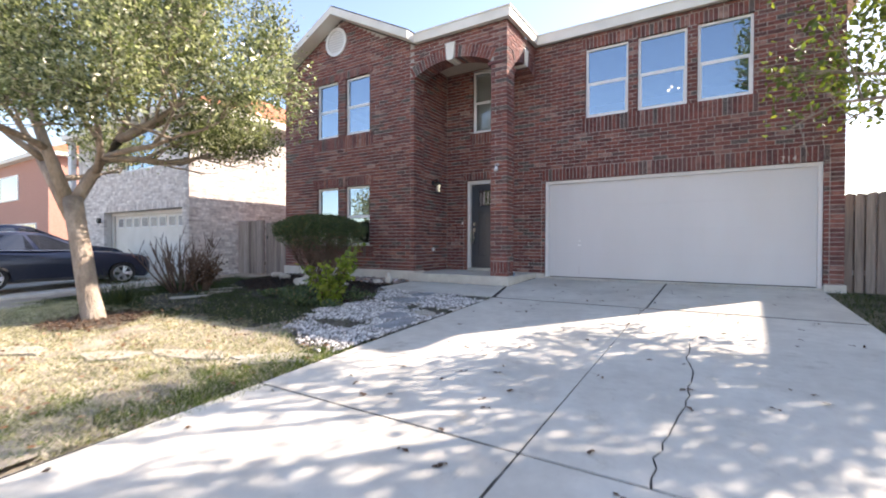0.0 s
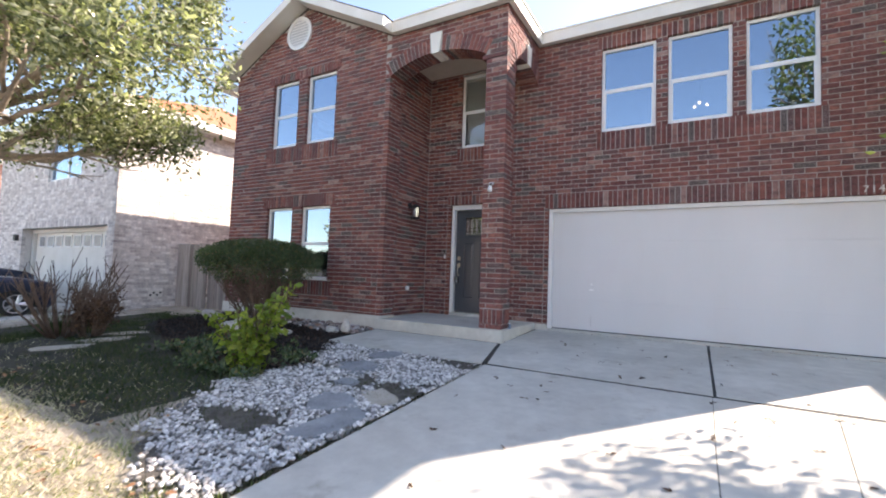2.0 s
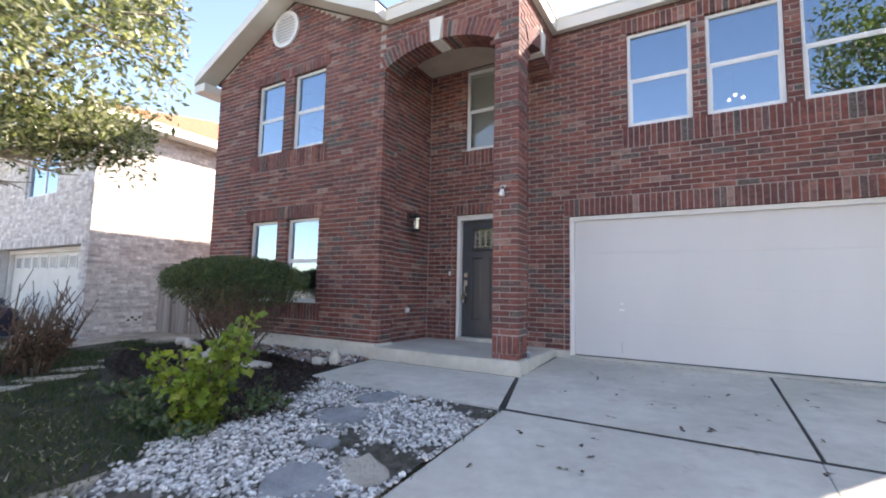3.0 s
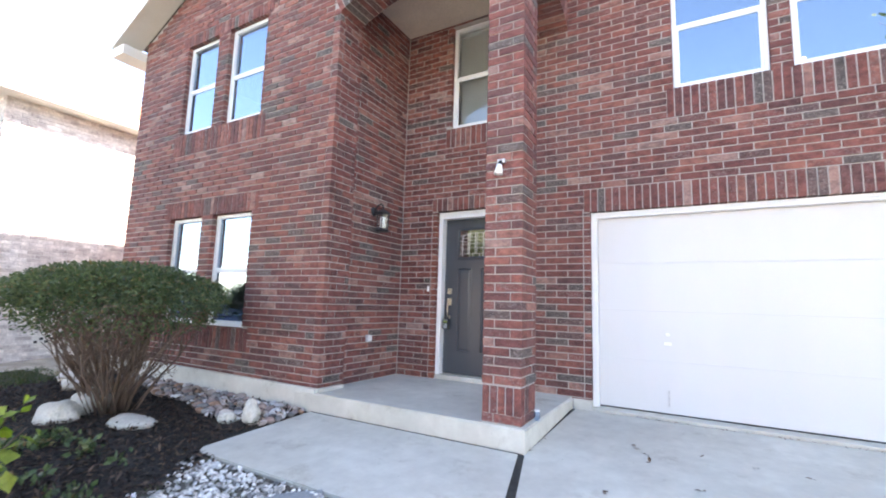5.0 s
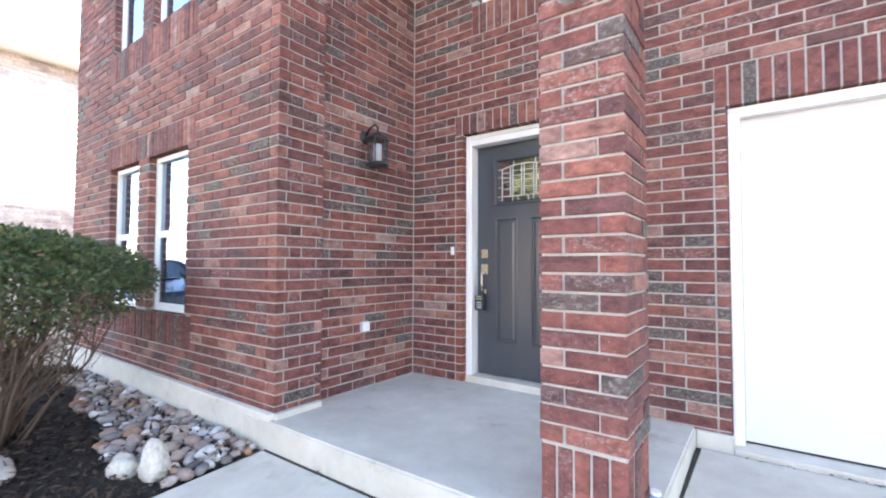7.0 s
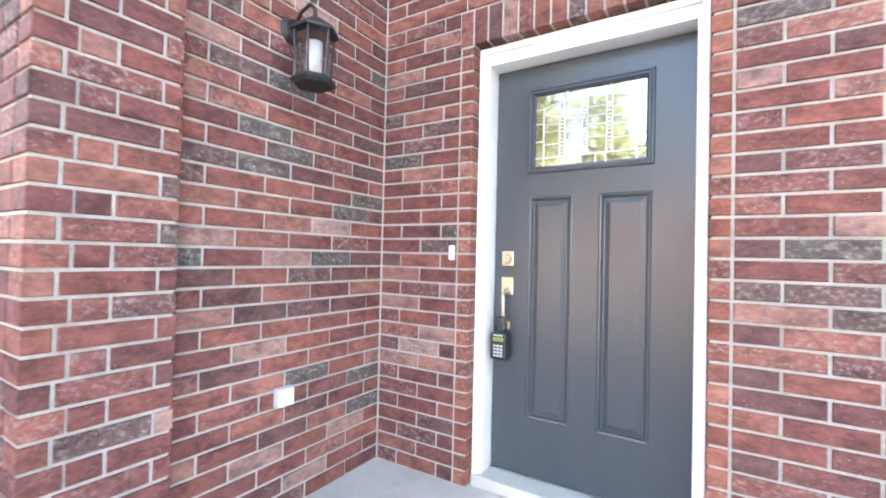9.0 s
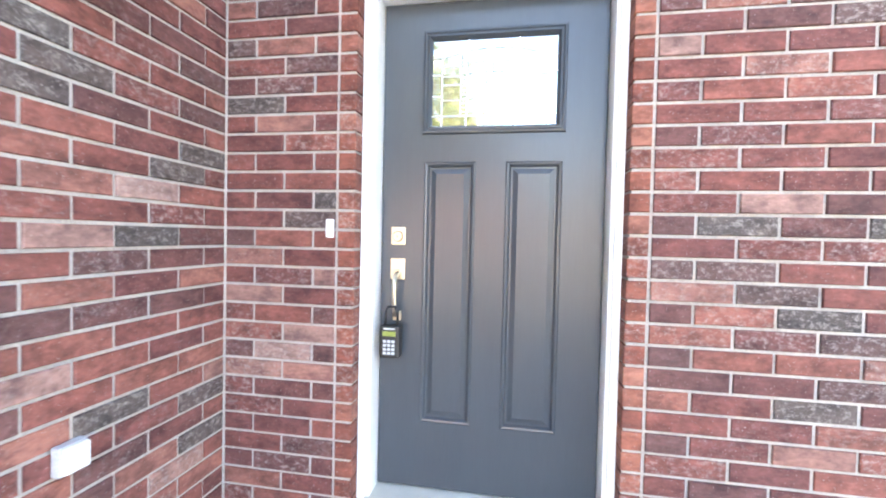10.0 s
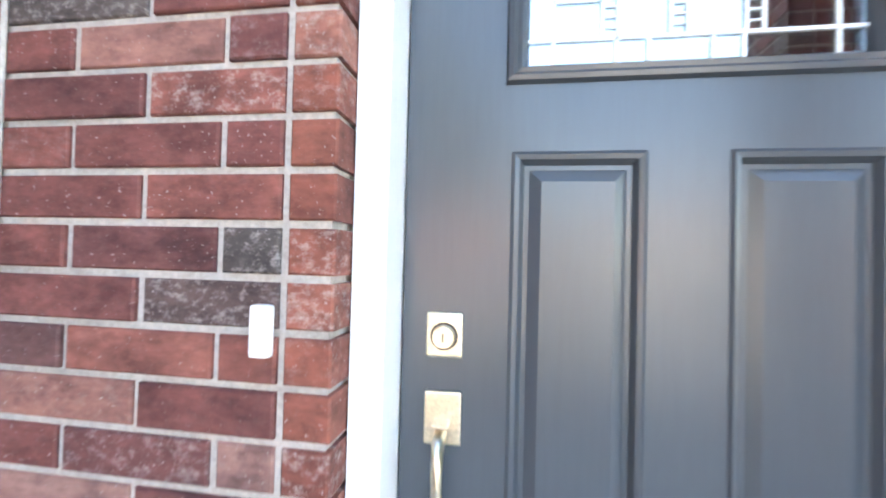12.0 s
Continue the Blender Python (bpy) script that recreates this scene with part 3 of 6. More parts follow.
def ring(wall, face, plane, mid, half, base, rise, deep, material, skip=None):
    """Arch bricks on end, fanned round the arch, each a piece of its own."""
    r = (half * half + rise * rise) / (2 * rise)
    cz = base + rise - r
    a_max = math.asin(half / r)
    n = round(2 * a_max * (r + 0.12) / 0.077)
    bed_v, bed_f = [], []
    for i in range(n + 1):
        a = -a_max + 2 * a_max * i / n
        bed_v += [spot_on(face, plane, mid + rr * math.sin(a), w, cz + rr * math.cos(a)) for w in (0.005, -0.2) for rr in (r + 0.006, r + 0.245)]
        if i:
            o = 4 * i
            bed_f += [(o - 4, o, o + 1, o - 3), (o - 4, o - 2, o + 2, o), (o - 3, o + 1, o + 3, o - 1)]
    put(new("arch_mortar", mesh_from("arch_mortar", bed_v, bed_f, mortar_mat)), wall)
    for i in range(n):
        a0 = -a_max + 2 * a_max * i / n + 0.006 / r
        a1 = -a_max + 2 * a_max * (i + 1) / n - 0.006 / r
        if skip and abs((a0 + a1) / 2) * r < skip:
            continue
        q = [(mid + rr * math.sin(a), cz + rr * math.cos(a)) for a, rr in ((a0, r), (a1, r), (a1, r + 0.245), (a0, r + 0.245))]
        vs = [spot_on(face, plane, u, w, z) for w in (0.012, -deep) for u, z in q]
        fs = [(0, 1, 2, 3), (4, 7, 6, 5), (0, 4, 5, 1), (1, 5, 6, 2), (2, 6, 7, 3), (3, 7, 4, 0)]
        put(new("arch_brick", mesh_from("arch_brick", vs, fs, material)), wall)


ring(wall_portico, "S", YL, ARCH_X, (PX0 - XC) / 2, ARCH_SPRING, ARCH_RISE, 0.36, brick_mat, 0.08)
ring(wall_return, "E", PX1, SIDE_Y, (YM - PY1) / 2, ARCH_SPRING, 0.16, 0.34, brick_mat, 0.07)
bm = prism(bmesh.new(), [(ARCH_X - 0.07, 4.635), (ARCH_X + 0.07, 4.635), (ARCH_X + 0.115, 4.99), (ARCH_X - 0.115, 4.99)], YL - 0.03, YL + 0.3)
part("keystone", bm, cream_mat, wall_portico, "white cast keystone")
bm = prism(bmesh.new(), [(SIDE_Y - 0.06, 4.555), (SIDE_Y + 0.06, 4.555), (SIDE_Y + 0.105, 4.9), (SIDE_Y - 0.105, 4.9)], PX1 - 0.3, PX1 + 0.03, "x")
part("keystone", bm, cream_mat, wall_return, "white cast keystone")

# the pillar
pillar = tagged(part("pillar", boxed(PX0 + 0.008, PX1 - 0.008, YL + 0.008, PY1 - 0.008, PORCH, 4.38), mortar_mat), "square red brick porch pillar with an upright-brick base", "pillar")
BASE = (PORCH + 0.075, 0.415)
for face, plane, a, b, e in (("S", YL, PX0, PX1, (2, 1)), ("E", PX1, YL, PY1, (2, 1)), ("W", PX0, YL, PY1, (1, 2)), ("N", PY1, PX0, PX1, (1, 2))):
    sol = (a, b, *BASE) if face in "SN" else (a + 0.11, b - 0.11, *BASE)
    bits = courses(a, b, PORCH, 4.4, [(a, b, *BASE)], ends=e, shift=a + (0.105 if face in "SN" else 0.12)) + soldiers(*sol)
    laid.append((pillar, face, plane, bits, (lambda u, z: z < 3.2) if face in "SE" else (lambda u, z: z < 1.2), (brick_mat, brick_rest_mat)))

tagged(part("caulk_bead", tube(bmesh.new(), [(XA + 0.004, YM - 0.004, PORCH), (XA + 0.0045, YM - 0.0035, 1.9), (XA + 0.004, YM - 0.004, 4.95)], [0.0052, 0.0045, 0.0052], 8), mortar_mat), "pale mortar bead in the porch corner", "caulk", kind="structure")

# ---- footings, porch ----
bm = bmesh.new()
box(bm, XW - 0.03, XC + 0.0, YL - 0.035, YL + 0.24, -0.5, FOOT, 0.012)
footing = tagged(part("footing", bm, footing_mat), "pale painted concrete footing under the wing", "footing", kind="structure")
tagged(part("footing_pier", boxed(XC - 0.06, XC + 0.025, YL + 0.003, PY1 + 0.01, -0.3, FOOT - 0.002, 0.008), footing_mat), "pale concrete footing under the pier", "footing", kind="structure")
bm = prism(bmesh.new(), [(XA - 0.2, YL - 0.045), (-3.5, YL - 0.045), (-3.5, YM + 0.3), (XA - 0.2, YM + 0.3)], -0.4, PORCH, "z")
bmesh.ops.bevel(bm, geom=[e for e in bm.edges if all(v.co.z > 0 for v in e.verts)], offset=0.012, segments=3, affect="EDGES")
tagged(part("porch_floor", bm, concrete_mat), "grey smooth concrete porch slab", "porch", kind="structure")
tagged(part("footing_garage", boxed(-3.497, -3.295, YM - 0.02, YM + 0.3, -0.3, 0.10, 0.01), footing_mat), "concrete footing between porch and garage", "footing", kind="structure")
tagged(part("footing_east", boxed(1.458, XE + 0.03, YM - 0.03, YM + 0.3, -0.3, 0.10, 0.01), footing_mat), "concrete footing beside the garage", "footing", kind="structure")
tagged(part("garage_sill", boxed(-3.293, 1.455, YM - 0.03, YM + 0.25, -0.3, 0.03, 0.008), concrete_mat), "concrete garage floor edge", "sill", kind="structure")


# ---- windows and doors ----
window_count = [0]


def window(x0, x1, z0, z1, y, blinds=False):
    window_count[0] += 1
    f = y + 0.065
    win = tagged(part("window_%d" % window_count[0], ring_frame(x0, x1, z0, z1, f, f + 0.07, 0.045), vinyl_mat), "white vinyl single-hung window reflecting the sky", "window", kind="structure")
    mid = (z0 + z1) / 2
    part("meeting_rail", boxed(x0 + 0.046, x1 - 0.046, f + 0.008, f + 0.04, mid - 0.02, mid + 0.02, 0.004), vinyl_mat, win)
    part("sash", ring_frame(x0 + 0.046, x1 - 0.046, z0 + 0.046, mid - 0.021, f + 0.012, f + 0.038, 0.022), vinyl_mat, win)
    part("pane", boxed(x0 + 0.06, x1 - 0.06, f + 0.022, f + 0.026, z0 + 0.06, mid - 0.03), clear_glass_mat if blinds else window_glass_mat, win, "clear reflecting glass").visible_shadow = False
    part("pane", boxed(x0 + 0.046, x1 - 0.046, f + 0.034, f + 0.038, mid + 0.015, z1 - 0.045), clear_glass_mat if blinds else window_glass_mat, win, "clear reflecting glass").visible_shadow = False
    part("window_sill", boxed(x0 + 0.002, x1 - 0.002, f - 0.015, f + 0.1, z0 + 0.001, z0 + 0.02, 0.003), vinyl_mat, win)
    if blinds:
        b = thing("window_blind", ((x0 + x1) / 2, f + 0.1, z1), "white horizontal slat blind behind the glass", "blind")
        part("head_rail", boxed(x0 + 0.05, x1 - 0.05, f + 0.085, f + 0.125, z1 - 0.09, z1 - 0.045, 0.004), blind_mat, b)
        z = z1 - 0.12
        while z > z0 + 0.07:
            bm = bmesh.new()
            q = [bm.verts.new(p) for p in ((x0 + 0.05, f + 0.09, z + 0.014), (x1 - 0.05, f + 0.09, z + 0.014), (x1 - 0.05, f + 0.115, z - 0.015), (x0 + 0.05, f + 0.115, z - 0.015))]
            face = bm.faces.new(q)
            bmesh.ops.solidify(bm, geom=[face], thickness=0.002)
            part("slat", bm, blind_mat, b)
            z -= 0.042
    return win


def ring_frame(x0, x1, z0, z1, y0, y1, t):
    bm = bmesh.new()
    box(bm, x0, x0 + t, y0, y1, z0, z1, 0.003)
    box(bm, x1 - t, x1, y0, y1, z0, z1, 0.003)
    box(bm, x0 + t, x1 - t, y0, y1, z1 - t, z1, 0.003)
    box(bm, x0 + t, x1 - t, y0, y1, z0, z0 + t, 0.003)
    return bm


for o in UPPER + LOWER:
    window(*o, YL)
for o in RIGHT:
    window(*o, YM)
window(*ALCOVE, YM, True)

# round gable vent
vent = thing("gable_vent", (-8.18, YL - 0.02, 5.8), "round white louvred attic vent in the brick gable", "vent")
bm = bmesh.new()
VR = 0.35
outer, inner = [], []
for i in range(40):
    a = i * math.tau / 40
    for r, y, L in ((VR, YL - 0.035, outer), (VR - 0.075, YL - 0.035, inner)):
        L.append(bm.verts.new((-8.18 + r * math.cos(a), y, 5.8 + r * math.sin(a))))
ob_, ib_ = [bm.verts.new(v.co + Vector((0, 0.05, 0))) for v in outer], [bm.verts.new(v.co + Vector((0, 0.05, 0))) for v in inner]
for i in range(40):
    j = (i + 1) % 40
    bm.faces.new((outer[i], outer[j], inner[j], inner[i]))
    bm.faces.new((outer[i], ob_[i], ob_[j], outer[j]))
    bm.faces.new((inner[i], inner[j], ib_[j], ib_[i]))
part("vent_frame", bm, white_mat, vent)
bm = bmesh.new()
bmesh.ops.create_circle(bm, cap_ends=True, segments=40, radius=VR - 0.07, matrix=pose(-8.18, YL - 0.003, 5.8, 90))
part("backing", bm, grey_plastic_mat, vent)
for i in range(9):
    z = -0.24 + 0.06 * i
    hw = math.sqrt((VR - 0.08) ** 2 - z * z)
    bm = prism(bmesh.new(), [(YL - 0.028, 5.8 + z - 0.022), (YL - 0.006, 5.8 + z + 0.02), (YL - 0.004, 5.8 + z + 0.012), (YL - 0.026, 5.8 + z - 0.03)], -8.18 - hw, -8.18 + hw, "x")
    part("louvre", bm, white_mat, vent)

# front door
DX0, DX1, DZ0, DZ1, DY = -5.24, -4.335, 0.176, 2.212, 9.695
bm = bmesh.new()
for x0, x1, z0, z1 in ((-5.294, DX0 - 0.004, 0.11, 2.304), (DX1 + 0.004, -4.286, 0.11, 2.304)):
    box(bm, x0, x1, YM + 0.075, YM + 0.24, z0, z1, 0.004)
box(bm, DX0 - 0.004, DX1 + 0.004, YM + 0.075, YM + 0.24, DZ1 + 0.004, 2.304, 0.004)
box(bm, -5.293, -5.262, YM + 0.06, YM + 0.078, 0.11, 2.303, 0.003)
box(bm, -4.317, -4.287, YM + 0.06, YM + 0.078, 0.11, 2.303, 0.003)
box(bm, -5.262, -4.317, YM + 0.06, YM + 0.078, 2.272, 2.303, 0.003)
door_frame = tagged(part("door_frame", bm, white_mat), "white painted door frame in the brick opening", "door frame", kind="structure")
tagged(part("threshold", boxed(-5.29, -4.29, YM + 0.045, YM + 0.25, PORCH, 0.168, 0.006), concrete_mat), "pale grey door threshold", "threshold", kind="structure")
GLZ = (-5.036, -4.525, 1.707, 2.06)
PANELS = [(-5.06, -4.843, 0.457, 1.557), (-4.722, -4.498, 0.457, 1.557)]
LITE = (-5.072, -4.49, 1.67, 2.097)
bm = bmesh.new()
xs = sorted({DX0, DX1} | {v for p in PANELS for v in p[:2]} | {LITE[0], LITE[1]})
zs = sorted({DZ0, DZ1, 0.457, 1.557, LITE[2], LITE[3]})
for a, b in zip(xs, xs[1:]):
    for c, d in zip(zs, zs[1:]):
        m_ = ((a + b) / 2, (c + d) / 2)
        if not any(p[0] < m_[0] < p[1] and p[2] < m_[1] < p[3] for p in PANELS + [LITE]):
            box(bm, a, b, DY, DY + 0.044, c, d)
bmesh.ops.remove_doubles(bm, verts=bm.verts[:], dist=1e-5)
door = part("door_1", bm, door_mat)
tagged(door, "closed charcoal panelled front door with a leaded glass light", "door", kind="structure")
for x0, x1, z0, z1 in PANELS:
    bm = bmesh.new()
    a = [(x0, z0), (x1, z0), (x1, z1), (x0, z1)]
    steps_ = [(0, 0.0), (0.006, -0.005), (0.014, -0.003), (0.022, 0.012), (0.03, 0.012), (0.05, 0.003), (0.055, 0.003)]
    rings_ = [[bm.verts.new((min(max(x, x0 + i), x1 - i), DY + y, min(max(z, z0 + i), z1 - i))) for x, z in a] for i, y in steps_]
    for r0, r1 in zip(rings_, rings_[1:]):
        for k in range(4):
            bm.faces.new((r0[k], r0[(k + 1) % 4], r1[(k + 1) % 4], r1[k]))
    bm.faces.new(rings_[-1])
    part("panel", bm, door_mat, door)
bm = bmesh.new()
x0, x1, z0, z1 = LITE
a = [(x0, z0), (x1, z0), (x1, z1), (x0, z1)]
rings_ = [[bm.verts.new((min(max(x, x0 + i), x1 - i), DY + y, min(max(z, z0 + i), z1 - i))) for x, z in a] for i, y in ((0, 0.0), (0.004, -0.012), (0.012, -0.014), (0.018, -0.008), (0.026, -0.01), (0.034, 0.004), (0.038, 0.016))]
for r0, r1 in zip(rings_, rings_[1:]):
    for k in range(4):
        bm.faces.new((r0[k], r0[(k + 1) % 4], r1[(k + 1) % 4], r1[k]))
part("light_frame", bm, door_mat, door)
part("glass", boxed(GLZ[0] - 0.003, GLZ[1] + 0.003, DY + 0.016, DY + 0.022, GLZ[2] - 0.003, GLZ[3] + 0.003), bevel_glass_mat, door, "clear leaded glass")
bm = bmesh.new()
gw, gh = GLZ[1] - GLZ[0], GLZ[3] - GLZ[2]


def arch_z(f):
    """Top of the leaded pattern: a low arch between the side strips."""
    return 0.8 + 0.1 * (1 - ((f - 0.5) / 0.42) ** 2)


def came(f0, f1, h0, h1, wide=0.0028):
    """A strip of leading between two points given as shares of the light's width and height."""
    a, b = Vector((GLZ[0] + f0 * gw, 0, GLZ[2] + h0 * gh)), Vector((GLZ[0] + f1 * gw, 0, GLZ[2] + h1 * gh))
    n = Vector((-(b - a).z, 0, (b - a).x)).normalized() * wide
    q = [bm.verts.new((p.x, y, p.z)) for y in (DY + 0.0115, DY + 0.0155) for p in (a + n, b + n, b - n, a - n)]
    for f in ((0, 1, 2, 3), (4, 7, 6, 5), (0, 4, 5, 1), (1, 5, 6, 2), (2, 6, 7, 3), (3, 7, 4, 0)):
        bm.faces.new([q[i] for i in f])


for f_ in (0.08, 0.235, 0.285, 0.445, 0.495, 0.665, 0.715, 0.92):
    came(f_, f_, 0.0 if f_ in (0.08, 0.92) else 0.115, arch_z(f_))
for i in range(12):
    f0, f1 = 0.08 + 0.07 * i, 0.08 + 0.07 * (i + 1)
    came(f0, f1, arch_z(f0), arch_z(f1))
came(0, 1, 0.115, 0.115)
for f_ in (0.28, 0.38, 0.57, 0.66):
    came(f_, f_, 0.0, 0.115)
for f0, f1, hs in ((0.08, 0.235, (0.3, 0.48, 0.58, 0.7)), (0.285, 0.445, (0.33, 0.5, 0.62, 0.74)), (0.495, 0.665, (0.33, 0.5, 0.62, 0.74)), (0.715, 0.92, (0.3, 0.48, 0.58, 0.7))):
    for h_ in hs:
        came(f0, f1, h_, h_, 0.0022)
for f0, f1 in ((0.235, 0.285), (0.445, 0.495), (0.665, 0.715)):
    for k in range(1, 14):
        came(f0, f1, 0.115 + 0.05 * k, 0.115 + 0.05 * k, 0.0012)
for f0, f1 in ((0, 0.08), (0.92, 1)):
    for h_ in (0.35, 0.6, 0.8):
        came(f0, f1, h_, h_, 0.002)
for f_ in (0.3, 0.7):
    came(f_, f_, arch_z(f_), 1.0, 0.002)
part("leading", bm, lead_mat, door, "thin silver leading")
# lock, pull handle
dead = part("deadbolt", boxed(-5.197, -5.135, DY - 0.008, DY, 1.207, 1.283, 0.004), brass_mat, door, "square brass deadbolt plate")
bm = bmesh.new()
bmesh.ops.create_cone(bm, cap_ends=True, segments=24, radius1=0.021, radius2=0.018, depth=0.016, matrix=pose(-5.166, DY - 0.015, 1.243, 90))
part("lock_cylinder", bm, brass_mat, dead)
# black disc stands in for the shade in the gap round the cylinder
bm = bmesh.new()
bmesh.ops.create_cone(bm, cap_ends=True, segments=24, radius1=0.0235, radius2=0.0235, depth=0.003, matrix=pose(-5.166, DY - 0.009, 1.243, 90))
part("shadow_gap", bm, black_mat, dead, "black disc painting the shaded gap round the lock cylinder")
part("keyhole", boxed(-5.1675, -5.1645, DY - 0.0238, DY - 0.0225, 1.236, 1.25), black_mat, dead)
pull = part("pull_handle", boxed(-5.198, -5.134, DY - 0.008, DY, 1.06, 1.15, 0.004), brass_mat, door, "brass pull handle with a thumb latch")
bm = tube(bmesh.new(), [(-5.166, DY - 0.008, 1.085), (-5.166, DY - 0.045, 1.075), (-5.166, DY - 0.055, 1.04), (-5.166, DY - 0.052, 0.96), (-5.166, DY - 0.04, 0.915), (-5.166, DY, 0.905)], [0.011, 0.011, 0.01, 0.009, 0.009, 0.011], 10)
part("grip", bm, brass_mat, pull, smooth=True)
part("thumb_latch", boxed(-5.18, -5.152, DY - 0.04, DY - 0.006, 1.098, 1.104, 0.002), brass_mat, pull)
part("lower_plate", boxed(-5.184, -5.148, DY - 0.008, DY, 0.885, 0.925, 0.003), brass_mat, pull)
lockbox = thing("key_lockbox", (-5.175, DY - 0.05, 0.745), "black electronic key lockbox hanging from the door pull", "lockbox")
part("body", boxed(-5.218, -5.132, DY - 0.085, DY - 0.03, 0.742, 0.875, 0.012), plastic_mat, lockbox)
part("screen", boxed(-5.203, -5.147, DY - 0.088, DY - 0.084, 0.834, 0.853, 0.001), lcd_mat, lockbox, "green liquid crystal screen")
part("badge", boxed(-5.2, -5.15, DY - 0.0875, DY - 0.084, 0.86, 0.867, 0.001), grey_plastic_mat, lockbox)
for i in range(3):
    for j in range(4):
        part("key_button", boxed(-5.2 + 0.018 * i, -5.186 + 0.018 * i, DY - 0.089, DY - 0.084, 0.758 + 0.016 * j, 0.769 + 0.016 * j, 0.002), grey_plastic_mat, lockbox)
bm = tube(bmesh.new(), [(-5.2, DY - 0.055, 0.87), (-5.2, DY - 0.055, 0.93), (-5.19, DY - 0.055, 0.95), (-5.16, DY - 0.055, 0.952), (-5.148, DY - 0.055, 0.93), (-5.148, DY - 0.055, 0.87)], [0.006] * 6, 8)
part("shackle", bm, plastic_mat, lockbox, smooth=True)

# garage door
GX0, GX1, GZ1 = GARAGE[0], GARAGE[1], GARAGE[3]
bm = bmesh.new()
box(bm, GX0 + 0.001, GX0 + 0.06, YM + 0.06, YM + 0.2, 0.031, GZ1 - 0.001, 0.004)
box(bm, GX1 - 0.06, GX1 - 0.001, YM + 0.06, YM + 0.2, 0.031, GZ1 - 0.001, 0.004)
box(bm, GX0 + 0.06, GX1 - 0.06, YM + 0.06, YM + 0.2, GZ1 - 0.06, GZ1 - 0.001, 0.004)
box(bm, GX0 + 0.001, GX1 - 0.001, YM + 0.045, YM + 0.06, GZ1 - 0.032, GZ1 - 0.001, 0.003)
box(bm, GX0 + 0.001, GX0 + 0.03, YM + 0.045, YM + 0.06, 0.031, GZ1 - 0.033, 0.003)
tagged(part("garage_frame", bm, white_mat), "white painted trim round the garage opening", "trim", kind="structure")
garage = thing("garage_door", ((GX0 + GX1) / 2, YM + 0.13, 0.031), "closed white flat-panel double garage door", "garage door")
for i in range(4):
    z0 = 0.046 + 0.5095 * i
    part("door_section", boxed(GX0 + 0.062, GX1 - 0.062, YM + 0.13, YM + 0.175, z0, z0 + 0.5087, 0.0018), garage_mat, garage)
part("bottom_seal", boxed(GX0 + 0.062, GX1 - 0.062, YM + 0.142, YM + 0.17, 0.0305, 0.0455), black_mat, garage)
gh_ = part("lift_handle", boxed(-2.575, -2.56, YM + 0.095, YM + 0.108, 0.12, 0.27, 0.003), steel_mat, garage, "small steel lift handle")
part("handle_foot", boxed(-2.577, -2.558, YM + 0.108, YM + 0.1295, 0.122, 0.14), steel_mat, gh_)
part("handle_foot", boxed(-2.577, -2.558, YM + 0.108, YM + 0.1295, 0.25, 0.268), steel_mat, gh_)
part("lock_plate", boxed(-2.6, -2.53, YM + 0.122, YM + 0.1295, 0.72, 0.752, 0.003), vinyl_mat, garage)
bm = bmesh.new()
bmesh.ops.create_cone(bm, cap_ends=True, segments=20, radius1=0.022, radius2=0.018, depth=0.018, matrix=pose(-2.562, YM + 0.12, 0.83, 90))
part("key_lock", bm, vinyl_mat, garage)


# ---- roof ----
def slab(bm, quad, t):
    f = bm.faces.new([bm.verts.new(p) for p in quad])
    bmesh.ops.solidify(bm, geom=[f], thickness=t)


OH, OM, OE = 0.35, 0.1, 0.36      # overhangs of the gable, the front eaves and the east eaves
FZ0, FZ1 = EAVE, EAVE + 0.185
bm = bmesh.new()
# west eaves run out over the added step-out and shade the neighbour's wall
RX0, RX1, RY0, RY1, RE = XB - OH, XE + OE, YM - OM, 18.6, FZ1
ry, rz = (RY0 + RY1) / 2, RE + 0.5 * (RY1 - RY0) / 2
A, B, C_, D = Vector((RX0, RY0, RE)), Vector((RX1, RY0, RE)), Vector((RX1, RY1, RE)), Vector((RX0, RY1, RE))
h0, h1 = Vector((RX0 + (RY1 - RY0) / 2, ry, rz)), Vector((RX1 - (RY1 - RY0) / 2, ry, rz))
v = [bm.verts.new(p) for p in (A, B, C_, D, h0, h1)]
for f in ((0, 1, 5, 4), (1, 2, 5), (2, 3, 4, 5), (3, 0, 4), (3, 2, 1, 0)):
    bm.faces.new([v[i] for i in f])
roof = tagged(part("roof", bm, shingle_mat), "brown asphalt shingle hip roof", "roof", kind="structure")
GE = gable(XW - OH) + 0.232
GP = GABLE_Z + 0.232
GR = GP - 0.5 * (-5.68 - GABLE_X)
bm = bmesh.new()
slab(bm, [(XW - OH, YL - OH, GE), (GABLE_X, YL - OH, GP), (GABLE_X, 12.5, GP), (XW - OH, 12.5, GE)], 0.05)
slab(bm, [(GABLE_X, YL - OH, GP), (-5.68, YL - OH, GR), (-5.68, 12.5, GR), (GABLE_X, 12.5, GP)], 0.05)
part("gable_roof", bm, shingle_mat, roof)
bm = bmesh.new()
slab(bm, [(-5.75, YL - OM, RE), (PX1 + OM, YL - OM, RE), (PX1 + OM - 1.2, YM + 0.6, RE + 0.6), (-6.4, YM + 0.6, RE + 0.7)], 0.04)
slab(bm, [(PX1 + OM, YL - OM, RE), (PX1 + OM, YM, RE), (PX1 + OM - 1.2, YM + 0.6, RE + 0.6)], 0.04)
part("porch_roof", bm, shingle_mat, roof)
